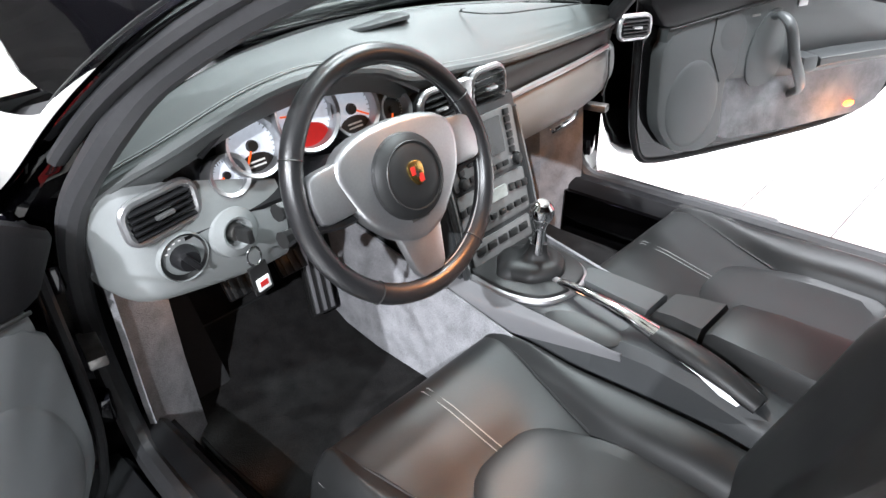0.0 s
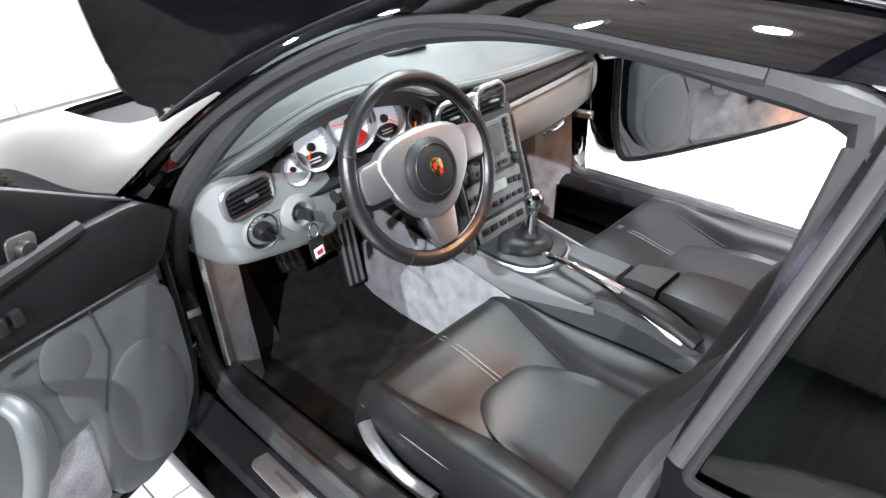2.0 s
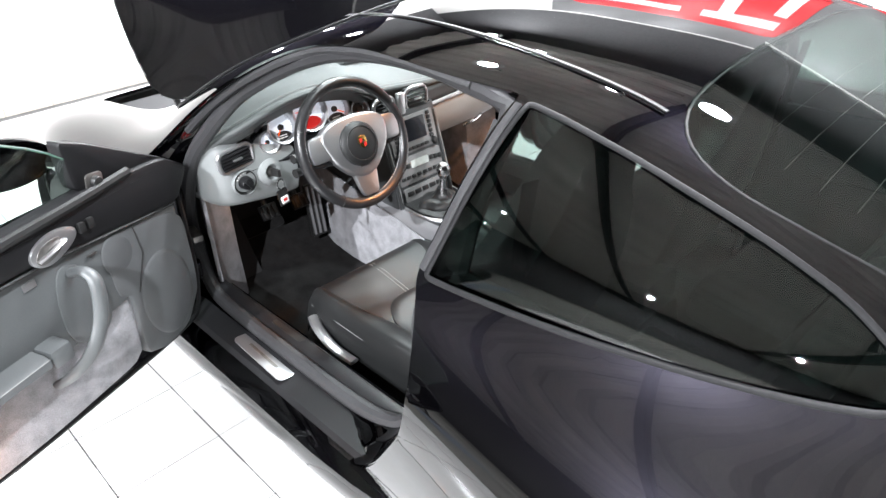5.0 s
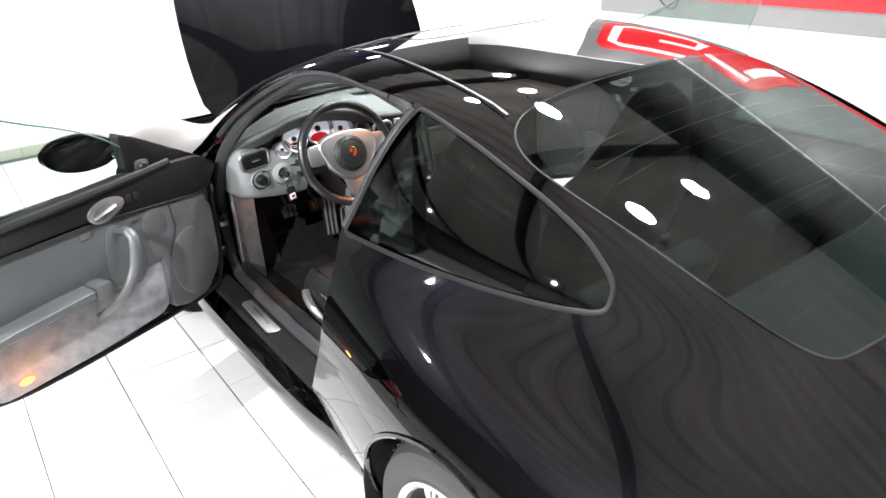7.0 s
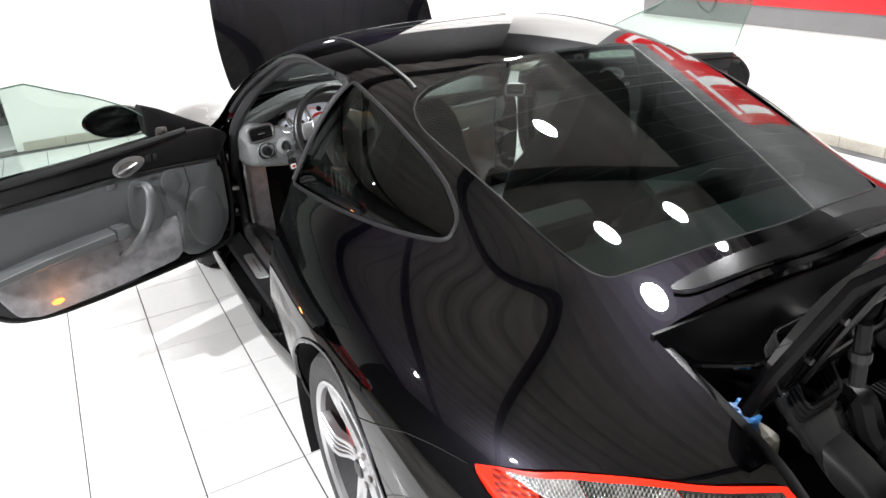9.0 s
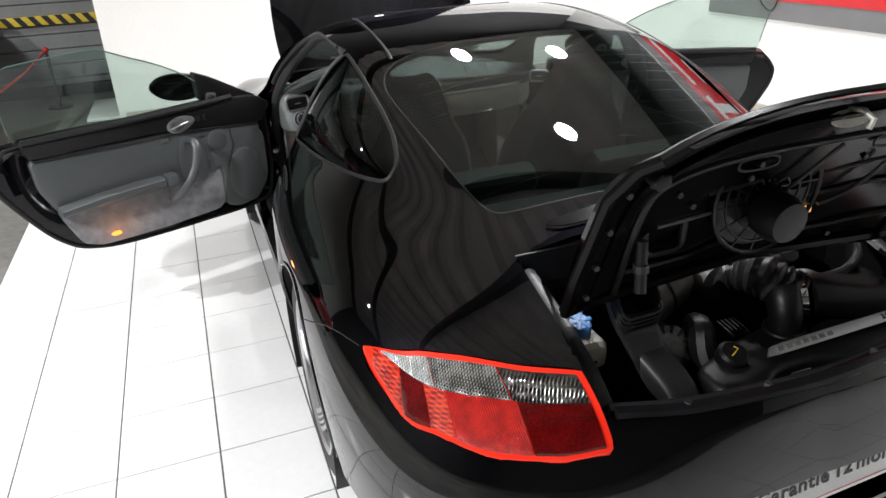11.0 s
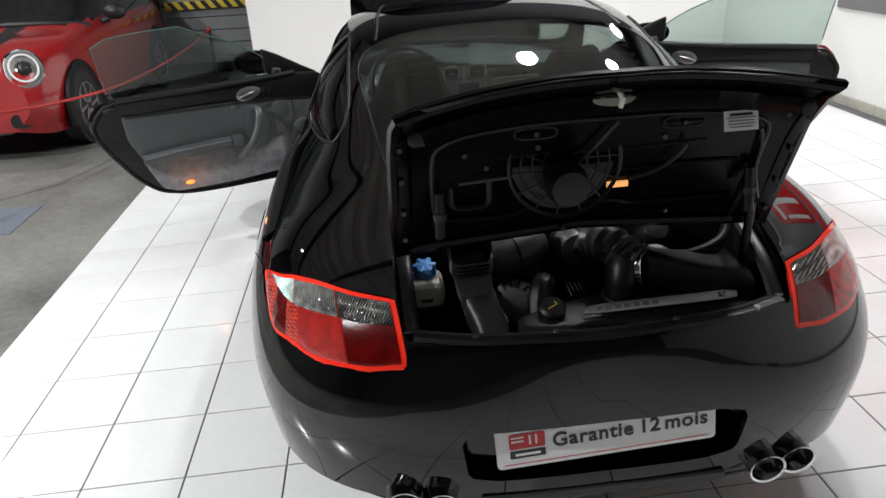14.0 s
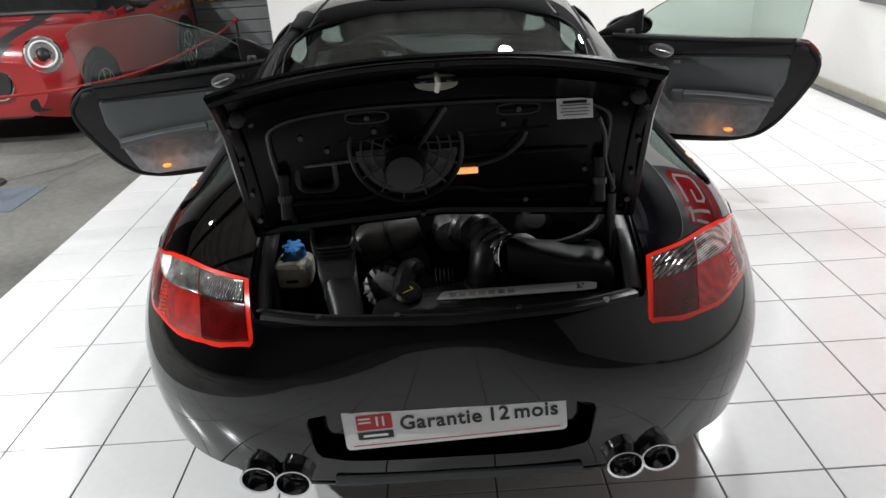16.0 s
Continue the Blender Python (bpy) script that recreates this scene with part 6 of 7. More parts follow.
# ---- centre stack and console ----
stk = []
for y, z in ((1.565, 0.825), (1.555, 0.80), (1.52, 0.65), (1.495, 0.54), (1.49, 0.50)):
    stk.append([(-0.085, y + 0.08, z), (-0.083, y + 0.006, z), (-0.075, y, z), (0.04, y - 0.003, z), (0.150, y, z), (0.158, y + 0.006, z), (0.16, y + 0.08, z)])
cst = part("radio_console", loft(spline_rows(stk, 3), thick=-0.006), DPLASTIC, car, "grey centre stack with radio and climate controls")
CM = Matrix.Translation((0.037, 1.5245, 0.675)) @ pose(0, 0, 0, 90 - 13, 0, 0)
GREYP = mat("grey_control_panel", (0.13, 0.13, 0.13), 0.45, vary=0.08)
part("radio_panel", plate(rrect(0.205, 0.125, 0.008), 0.006, CM @ pose(0, 0.075, 0.004), 0.002), GREYP, cst, "grey radio fascia")
part("radio_screen", plate(rrect(0.115, 0.075, 0.003), 0.002, CM @ pose(0, 0.088, 0.010)), mat("dark_screen", (0.008, 0.009, 0.012), 0.12, coat=0.5), cst, "dark blank screen")
for sx in (-1, 1):
    for k in range(6):
        part("radio_button", box(0.016, 0.0125, 0.006, CM @ pose(sx * 0.078, 0.127 - 0.016 * k, 0.0115), 0.002), BLACKV, cst)
    part("radio_knob", cyl(0.0115, 0.0105, 0.016, CM @ pose(sx * 0.082, 0.026, 0.016), n=24, bevel=0.002), BLACKV, cst, "round black knob")
    part("knob_ring", lathe([(0.0125, 0.004), (0.014, 0.008), (0.0145, 0.002)], CM @ pose(sx * 0.082, 0.026, 0.008)), CHROME, cst)
for k in range(6):
    part("radio_button", box(0.017, 0.011, 0.006, CM @ pose(-0.05 + 0.02 * k, 0.026, 0.0115), 0.002), BLACKV, cst)
part("climate_panel", plate(rrect(0.205, 0.095, 0.008), 0.006, CM @ pose(0, -0.045, 0.004), 0.002), GREYP, cst, "grey climate fascia")
part("climate_display", plate(rrect(0.08, 0.026, 0.004), 0.002, CM @ pose(0, -0.028, 0.010)), mat("pale_lcd", (0.45, 0.47, 0.45), 0.25), cst, "pale climate display")
for sx in (-1, 1):
    for k in range(3):
        part("climate_button", box(0.017, 0.016, 0.007, CM @ pose(sx * (0.055 + 0.02 * k), -0.028 - 0.002 * k, 0.012), 0.003), BLACKV, cst)
    for k in range(4):
        part("climate_button", box(0.017, 0.012, 0.007, CM @ pose(sx * (0.014 + 0.024 * k), -0.068, 0.012), 0.002), BLACKV, cst)
part("lower_panel", plate(rrect(0.19, 0.05, 0.006), 0.006, CM @ pose(0, -0.128, 0.004), 0.002), GREYP, cst)
for k in range(5):
    part("lower_switch", box(0.026, 0.016, 0.006, CM @ pose(-0.068 + 0.034 * k, -0.124, 0.011), 0.002), BLACKV, cst)
for sx in (-0.079, 0.154):
    part("stack_edge", tube([(sx, 1.555, 0.80), (sx, 1.512, 0.65), (sx, 1.486, 0.54), (sx, 1.482, 0.505)], 0.009, False, 8), DPLASTIC, cst, "stitched console edge")
    part("stack_stitching", tube([(sx, 1.546, 0.80), (sx, 1.503, 0.65), (sx, 1.477, 0.54)], 0.0014, False, 5), STITCH, cst)

tun = []
for y, w, z in ((0.55, 0.115, 0.46), (0.9, 0.108, 0.485), (1.05, 0.10, 0.49), (1.18, 0.10, 0.497), (1.30, 0.113, 0.507), (1.5, 0.125, 0.52), (1.62, 0.13, 0.55), (1.9, 0.15, 0.60)):
    tun.append([(0.035 - w - 0.035, y, 0.22), (0.035 - w - 0.02, y, z - 0.14), (0.035 - w, y, z - 0.03), (0.035 - w + 0.025, y, z), (0.035, y, z + 0.005), (0.035 + w - 0.025, y, z), (0.035 + w, y, z - 0.03), (0.035 + w + 0.02, y, z - 0.14), (0.035 + w + 0.035, y, 0.22)])
con = part("console", loft([spline(r, 3) for r in spline_rows(tun, 3)]), DPLASTIC, car, "dark grey centre console")
for s in (-1, 1):
    part("tunnel_carpet", loft([[(0.035 + s * (0.172 + k), y, z) for z, k in ((0.225, 0.012), (0.40, 0.0), (0.50 + (y - 1.5) * 0.2, -0.016))] for y in (1.10, 1.25, 1.42, 1.6, 1.8, 2.05)], thick=0.006), CARPET, con, "pale grey carpet on the tunnel")
egg = spline([(0.02, 1.292, 0), (0.085, 1.315, 0), (0.112, 1.38, 0), (0.108, 1.47, 0), (0.09, 1.54, 0), (-0.05, 1.54, 0), (-0.068, 1.47, 0), (-0.072, 1.38, 0), (-0.045, 1.315, 0)], 5, True)
part("shift_plate", plate([(p.x, p.y) for p in egg][::1], 0.022, pose(0, 0, 0.508), 0.006), LEATHERD, con, "dark leather shifter surround")
part("shift_trim", tube([(p.x, p.y, 0.514) for p in egg], 0.008, True, 8), SILVER, con, "satin silver shifter trim")
boot = []
for k, (r, z) in enumerate(((0.075, 0.528), (0.07, 0.540), (0.055, 0.552), (0.035, 0.558), (0.022, 0.575), (0.018, 0.592))):
    boot.append([(0.025 + (r + 0.006 * (1 - k / 5) * math.sin(5 * a)) * math.cos(a), 1.405 - 0.02 * k / 5 + (r + 0.006 * math.cos(4 * a)) * math.sin(a) * 0.95, z) for a in [2 * math.pi * i / 36 for i in range(36)]])
part("shift_boot", loft([list(r) for r in spline_rows(boot, 3)], closed=True, caps=True), LEATHERD, con, "wrinkled leather shift boot")
part("shift_lever", lathe([(0.014, 0.0), (0.017, 0.012), (0.015, 0.03), (0.0125, 0.06), (0.013, 0.075), (0.019, 0.086), (0.0245, 0.10), (0.0235, 0.115), (0.015, 0.125), (0.0, 0.128)], pose(0.022, 1.385, 0.555, 4, 2, 0)), CHROME, con, "polished shift lever")
part("shift_cap", lathe([(0.0, 0.003), (0.011, 0.002), (0.013, -0.002)], pose(0.023, 1.372, 0.682, 14, 2, 0)), STEEL, con)
# handbrake: chrome lever, leather grip and its housing
hb = [(0.010, 1.318, 0.530), (0.006, 1.29, 0.5345), (-0.001, 1.22, 0.538), (-0.008, 1.15, 0.535), (-0.014, 1.09, 0.527)]
part("handbrake", tube(spline(hb, 5), [0.010] * 5 + [0.010 + 0.008 * i / 15 for i in range(16)], False, 12, 0.75), CHROME, con, "chrome handbrake lever")
part("handbrake_button", cyl(0.007, 0.007, 0.02, pose(0.012, 1.325, 0.529, 88, 0, 0), n=16, bevel=0.002), SILVER, con)
part("handbrake_grip", tube(spline([(-0.012, 1.10, 0.527), (-0.018, 1.04, 0.524), (-0.028, 0.97, 0.515), (-0.036, 0.90, 0.495)], 5), [0.019 + 0.006 * math.sin(math.pi * i / 15) for i in range(16)], False, 12, 0.7), LEATHERD, con, "dark leather handbrake grip")
part("grip_stitching", tube(spline([(-0.002, 1.09, 0.537), (-0.006, 1.03, 0.536), (-0.014, 0.97, 0.528), (-0.022, 0.91, 0.509)], 5), 0.0013, False, 5), STITCH, con)
part("handbrake_inlay", loft([[(-0.034, 1.04, 0.519), (-0.038, 1.04, 0.514)], [(-0.041, 1.0, 0.517), (-0.047, 1.0, 0.509)], [(-0.050, 0.955, 0.507), (-0.057, 0.958, 0.498)], [(-0.056, 0.925, 0.497), (-0.058, 0.928, 0.493)]], thick=0.004), SILVER, con, "satin silver inlay of the handbrake")
part("handbrake_housing", loft([[(-0.018 + dx, y, z) for dx, z in ((-0.055, 0.44), (-0.048, zt - 0.015), (-0.03, zt), (0.03, zt), (0.05, zt - 0.012), (0.055, 0.44))] for y, zt in ((0.84, 0.475), (0.90, 0.488), (1.0, 0.507), (1.08, 0.513), (1.14, 0.508), (1.19, 0.49))], caps=True), DPLASTIC, con, "dark grey handbrake housing")
part("console_pocket", plate(chaikin([(-0.028, -0.075), (0.02, -0.085), (0.03, 0.03), (0.0, 0.085), (-0.024, 0.05)], 2), 0.006, pose(-0.052, 1.225, 0.500, 0, -18, 6), 0.002), LEATHERD, con, "dark oval console pocket")
part("armrest_box", loft([[(0.095 + w * dx, y, z) for dx, z in ((-1, zt - 0.10), (-1, zt - 0.02), (-0.86, zt - 0.004), (-0.6, zt), (0.6, zt), (0.86, zt - 0.004), (1, zt - 0.02), (1, zt - 0.10))] for y, zt, w in ((0.58, 0.535, 0.085), (0.80, 0.540, 0.082), (0.95, 0.541, 0.075), (1.02, 0.538, 0.066), (1.034, 0.528, 0.062), (1.036, 0.47, 0.062))], caps=True), LEATHERD, con, "padded leather armrest lid")
part("armrest_front", loft([[(0.09 + w * dx, y, z) for dx, z in ((-1, zt - 0.08), (-1, zt - 0.015), (-0.8, zt), (0.8, zt), (1, zt - 0.015), (1, zt - 0.08))] for y, zt, w in ((1.042, 0.532, 0.06), (1.10, 0.528, 0.05), (1.135, 0.521, 0.046), (1.145, 0.505, 0.045))], caps=True), LEATHERD, con, "dark grey front end of the armrest")
part("console_tray", loft([[(0.083 + w * dx, y, z) for dx, z in ((-1, zt - 0.05), (-1, zt - 0.01), (-0.75, zt), (0.75, zt), (1, zt - 0.01), (1, zt - 0.05))] for y, zt, w in ((1.15, 0.518, 0.043), (1.22, 0.520, 0.042), (1.29, 0.522, 0.036), (1.315, 0.518, 0.030))], caps=True), DPLASTIC, con, "dark grey console compartment lid")
BLADE = mat("satin_grey_trim", (0.15, 0.15, 0.156), 0.38, 0.2, vary=0.05, scale=5, fine=500)
part("tunnel_blade", loft([spline([(-0.078 - k * 0.2, y, zt), (-0.094 - k * 0.7, y, (zt + zb) / 2 + 0.010), (-0.100 - k, y, zb)], 4) for y, zt, zb, k in ((1.13, 0.500, 0.482, -0.030), (1.20, 0.504, 0.475, -0.020), (1.30, 0.510, 0.462, -0.006), (1.40, 0.514, 0.452, 0.012), (1.52, 0.520, 0.442, 0.026), (1.66, 0.53, 0.435, 0.032))], thick=0.004), BLADE, con, "satin grey trim along the tunnel")
# pedals
gp = part("gas_pedal", box(0.066, 0.012, 0.20, pose(-0.198, 1.858, 0.436, -14, 5, 0), 0.003), BLACKV, car, "black accelerator with metal stripes")
for dx in (-0.022, 0.0, 0.022):
    part("pedal_stripe", box(0.010, 0.006, 0.185, pose(-0.198, 1.858, 0.436, -14, 5, 0) @ pose(dx, -0.007, 0), 0.001), SILVER, gp)
for xx, zz in ((-0.257, 0.495), (-0.385, 0.50)):
    pd = part("pedal", box(0.07, 0.014, 0.055, pose(xx, 1.86, zz, -35, 0, 0), 0.006), BOLT, car, "dark metal-faced pedal")
    part("pedal_arm", tube([(xx, 1.87, zz), (xx, 1.97, zz + 0.12), (xx, 1.98, zz + 0.25)], 0.01, False, 8), BLACKV, pd)
    for dx in (-0.02, 0, 0.02):
        part("pedal_grip", box(0.008, 0.006, 0.045, pose(xx + dx, 1.852, zz + 0.001, -35, 0, 0), 0.001), BLACKV, pd)
part("foot_rest", box(0.09, 0.03, 0.26, pose(-0.50, 1.93, 0.38, -30, 0, 0), 0.01), CARPETD, car, "carpeted foot rest")
# rear view mirror
rv = part("interior_mirror", ball(0.5, pose(0.0, 1.30, 1.17, 10, 0, 0), (0.24, 0.05, 0.07)), BLACKV, car, "oval interior mirror")
part("mirror_stem", tube([(0, 1.31, 1.185), (0, 1.345, 1.225)], 0.012, False, 8), BLACKV, rv)
for s in (-1, 1):
    part("sun_visor", box(0.36, 0.13, 0.016, pose(0.30 * s, 1.19, 1.215, -14, 0, 0), 0.007), LINER, car, "grey sun visor")
for k in range(11):
    yy = -0.36 + 0.055 * k
    part("heater_wire", tube([on_skin("z", (x, yy), -1, -0.0105) for x in np.linspace(-0.44, 0.44, 9)], 0.0005, False, 4), STEEL, car)
part("wiper", tube([on_skin("z", p, -1, 0.012) for p in ((-0.35, 1.90), (-0.1, 1.955), (0.2, 1.97), (0.5, 1.90))], 0.008, False, 6), BLACKV, car, "black windscreen wiper")
part("dome_lamp", box(0.12, 0.06, 0.014, pose(0.03, 1.10, 1.238, 4), 0.005), glow("warm_dome_lamp", (1.0, 0.5, 0.2), 2.0), car, "lit warm roof lamp")

# ---- engine bay ----
BAYB = mat("black_engine_plastic", (0.0045, 0.0045, 0.0048), 0.4, vary=0.3, scale=12, fine=250, bump=0.2, Specular_IOR_Level=0.25)
BAYP = mat("black_bay_paint", (0.006, 0.006, 0.007), 0.35, vary=0.3, scale=10, fine=200)
bay = part("engine_bay", loft([[(x, y + (0.105 * (x / 0.47) ** 2 if y < -0.9 else 0), z) for y, z in ((-0.60, 0.93), (-0.605, 0.6), (-0.62, 0.42), (-0.97, 0.42), (-1.0, 0.6), (-1.022, 0.735))] for x in (-0.47, -0.36, -0.24, -0.12, 0, 0.12, 0.24, 0.36, 0.47)], thick=0.008), BAYP, car, "black painted engine bay")
for s in (-1, 1):
    part("bay_side", loft([[(0.475 * s, y, z) for z in (0.42, 0.65, zt)] for y, zt in ((-0.60, 0.915), (-0.75, 0.875), (-0.86, 0.82), (-0.92, 0.76))], thick=0.008), BAYP, bay)
    gut = [on_skin("z", (0.452 * s, y), -1, -0.035) for y in (-0.62, -0.75, -0.88, -0.97)]
    part("bay_gutter", tube(spline(gut, 4), 0.02, False, 8, 0.6), BAYP, bay, "black water channel")
lip = [on_skin("z", (x, y), -1, -0.012) for x, y in ((-0.44, -0.985), (-0.30, -1.028), (-0.12, -1.052), (0, -1.056), (0.12, -1.052), (0.30, -1.028), (0.44, -0.985))]
part("bay_lip", tube(spline(lip, 6), 0.016, False, 8, 0.7), BAYP, bay, "black lip of the engine opening")
part("lip_rubber", tube([q + Vector((0, 0.028, -0.006)) for q in spline(lip, 6)], 0.009, False, 8), RUBBER, bay)
for x in (-0.30, -0.12, 0.16, 0.36):
    part("lip_bolt", cyl(0.008, 0.007, 0.008, pose(x, -1.005 - 0.03 * (1 - abs(x) / 0.4), 0.757, 8), n=10), STEEL, bay)
cover = part("engine_cover", plate(chaikin([(-0.19, -0.985), (-0.185, -0.89), (-0.10, -0.855), (-0.03, -0.83), (0.10, -0.80), (0.40, -0.76), (0.415, -0.86), (0.385, -0.99), (0.15, -1.0), (0.09, -0.965), (-0.03, -0.965), (-0.08, -1.0)], 2, 0.15), 0.085, pose(0, 0, 0.645), 0.02, 3), BAYB, car, "black plastic engine cover with a metal strip")
BM = Matrix.Translation((0.165, -0.918, 0.742)) @ pose(0, 0, 0, 38, 0, 1.5)
part("cover_strip", plate(chaikin([(-0.198, -0.012), (0.192, -0.012), (0.197, 0.012), (-0.178, 0.012)], 2, 0.1), 0.006, BM, 0.001), SILVER, cover, "brushed metal strip with dark marks")
for k in range(7):
    part("strip_mark", box(0.016, 0.010, 0.001, BM @ pose(-0.155 + 0.0235 * k, 0, 0.0062)), STEEL, cover)
part("strip_number", text_mesh("3.6", 0.016, BM @ pose(0.155, 0.0, 0.0066), 0.0004), BLACKV, cover)
for k in range(5):
    part("cover_rib", box(0.004, 0.06, 0.008, pose(-0.03 + 0.011 * k, -0.80, 0.735, 8), 0.0015), BAYB, cover)
cap = part("oil_cap", lathe([(0.0, 0.03), (0.026, 0.03), (0.033, 0.024), (0.034, 0.0)], pose(-0.098, -0.895, 0.728, 22, 0, 0)), BAYB, car, "black oil filler cap with a yellow mark")
part("cap_mark", tube([pose(-0.098, -0.895, 0.728, 22, 0, 0) @ Vector(q) for q in ((-0.012, -0.008, 0.0305), (0.0, -0.002, 0.0305), (0.012, 0.004, 0.0305), (0.006, 0.012, 0.0305))], 0.0014, False, 5), YELLOW, cap)
part("oil_neck", tube(spline([(-0.10, -0.885, 0.66), (-0.115, -0.84, 0.70), (-0.10, -0.80, 0.75), (-0.085, -0.76, 0.74)], 4), 0.03, False, 10), BAYB, cap)
# square duct on the left
DUCT = mat("grey_black_duct_plastic", (0.011, 0.011, 0.0115), 0.45, vary=0.2, fine=200)
rows = []
for (x, y, z, w, d, tilt) in ((-0.24, -0.955, 0.66, 0.075, 0.05, 0), (-0.245, -0.925, 0.70, 0.075, 0.06, 10), (-0.262, -0.87, 0.735, 0.08, 0.09, 30), (-0.272, -0.82, 0.77, 0.085, 0.11, 50), (-0.278, -0.80, 0.805, 0.09, 0.125, 50), (-0.281, -0.775, 0.865, 0.097, 0.135, 36), (-0.281, -0.785, 0.912, 0.10, 0.14, 34)):
    M = pose(x, y, z, 90 - tilt * 1.1, 0, 3)
    rows.append([M @ Vector((a, b, 0)) for a, b in rrect(w, d, 0.016, 4)])
duct = part("air_duct", loft(spline_rows(rows, 3), closed=True), DUCT, car, "dark square air duct with a ribbed mouth")
for k in range(4):
    M = pose(-0.281, -0.775 - 0.004 * k, 0.868 + 0.012 * k, 90 - 35 * 1.1, 0, 3)
    part("duct_rib", tube([M @ Vector((a, b, 0)) for a, b in rrect(0.102, 0.142, 0.018, 4)], 0.0035, True, 6), DUCT, duct)
part("duct_throat", plate(rrect(0.088, 0.13, 0.014), 0.004, pose(-0.281, -0.77, 0.85, 90 - 35 * 1.1, 0, 3)), LIDBLACK, duct)
# coolant reservoir
res = part("coolant_tank", box(0.095, 0.10, 0.072, pose(-0.395, -0.765, 0.760), 0.026, 3), mat("milky_plastic", (0.38, 0.36, 0.31), 0.4, vary=0.1), car, "milky coolant tank with a blue cap")
BLUE = mat("blue_cap_plastic", (0.04, 0.17, 0.42), 0.4, vary=0.08)
part("tank_cap", lathe([(0.0, 0.032), (0.022, 0.032), (0.028, 0.024), (0.030, 0.0)], pose(-0.393, -0.752, 0.795, 14, 0, 0)), BLUE, res, "blue screw cap")
for k in range(3):
    part("cap_grip", box(0.058, 0.012, 0.016, pose(-0.393, -0.752, 0.795, 14, 0, 0) @ pose(0, 0, 0.026, 0, 0, 60 * k), 0.003), BLUE, res)
part("tank_mark", box(0.03, 0.001, 0.008, pose(-0.395, -0.8165, 0.752)), BLACKV, res)
# alternator
alt = part("alternator", lathe([(0.0, 0.02), (0.03, 0.02), (0.055, 0.012), (0.06, -0.005), (0.06, -0.05), (0, -0.05)], pose(-0.165, -0.77, 0.70, 60, 0, -20)), mat("cast_aluminium", (0.20, 0.20, 0.195), 0.45, 0.9, vary=0.2, fine=120, bump=0.2), car, "cast metal alternator with cooling slots")
for k in range(14):
    a = 2 * math.pi * k / 14
    part("alternator_slot", box(0.022, 0.007, 0.008, pose(-0.165, -0.77, 0.70, 60, 0, -20) @ pose(0, 0, 0, 0, 0, math.degrees(a)) @ pose(0.046, 0, 0.014)), BLACKV, alt)
# intake hose
hose = spline([(0.045, -0.66, 0.80), (0.065, -0.71, 0.825), (0.09, -0.76, 0.83), (0.118, -0.80, 0.815), (0.145, -0.825, 0.80)], 10)
rs = [0.05 + 0.004 * math.sin(i * 1.5) for i in range(len(hose))]
intake = part("intake_hose", tube(hose, rs, False, 20), mat("soft_black_rubber", (0.025, 0.025, 0.026), 0.35, vary=0.2, fine=200), car, "ribbed black intake hose with a metal clamp")
part("intake_elbow", tube(spline([(0.12, -0.805, 0.81), (0.10, -0.83, 0.80), (0.09, -0.85, 0.77), (0.088, -0.855, 0.73)], 6), [0.048, 0.047, 0.046, 0.045, 0.044, 0.043, 0.042, 0.04, 0.04, 0.038, 0.038, 0.037, 0.037, 0.036, 0.036, 0.036, 0.036, 0.036, 0.036][:19], False, 18), BAYB, intake)
part("elbow_collar", tube([(0.088 + 0.042 * math.cos(a), -0.855 + 0.042 * math.sin(a), 0.737) for a in [i * math.pi / 14 for i in range(28)]], 0.007, True, 8), BAYB, intake)
part("hose_clamp", lathe([(0.053, -0.008), (0.055, -0.007), (0.055, 0.007), (0.053, 0.008)], Matrix.Translation((0.155, -0.83, 0.797)) @ pose(0, 0, 0, 0, 78, -38)), CHROME, intake, "shiny hose clamp")
cone = []
for x, y, z, w, t in ((0.15, -0.828, 0.80, 0.050, 0.050), (0.19, -0.832, 0.793, 0.054, 0.048), (0.25, -0.835, 0.778, 0.062, 0.046), (0.32, -0.832, 0.765, 0.075, 0.044), (0.39, -0.83, 0.757, 0.085, 0.042), (0.405, -0.83, 0.745, 0.085, 0.036)):
    sq = 1.0 - 0.55 * min(1, (x - 0.15) / 0.18)
    cone.append([(x, y - w * math.copysign(abs(math.cos(a)) ** sq, math.cos(a)), z + t * math.copysign(abs(math.sin(a)) ** sq, math.sin(a))) for a in [2 * math.pi * i / 28 for i in range(28)]])
part("intake_cone", loft(spline_rows(cone, 3), closed=True, caps=True), BAYB, intake, "wedge-shaped black air box")
part("side_hose", tube(spline([(0.22, -0.79, 0.80), (0.30, -0.80, 0.81), (0.38, -0.77, 0.83), (0.42, -0.70, 0.87), (0.40, -0.66, 0.93)], 6), 0.012, False, 10), RUBBER, car, "thin black hose")
part("small_clamp", tube(spline([(0.17, -0.76, 0.80), (0.20, -0.785, 0.815), (0.225, -0.81, 0.805)], 4), 0.019, False, 10), STEEL, car, "metal hose joint")
res2 = part("intake_resonator", lathe([(0.0, -0.09), (0.04, -0.085), (0.055, -0.06), (0.055, 0.05), (0.045, 0.08), (0, 0.085)], pose(-0.15, -0.70, 0.81, 0, 78, 20)), mat("brown_grey_plastic", (0.035, 0.031, 0.027), 0.45, vary=0.3), car, "dull brown-grey cylinder")
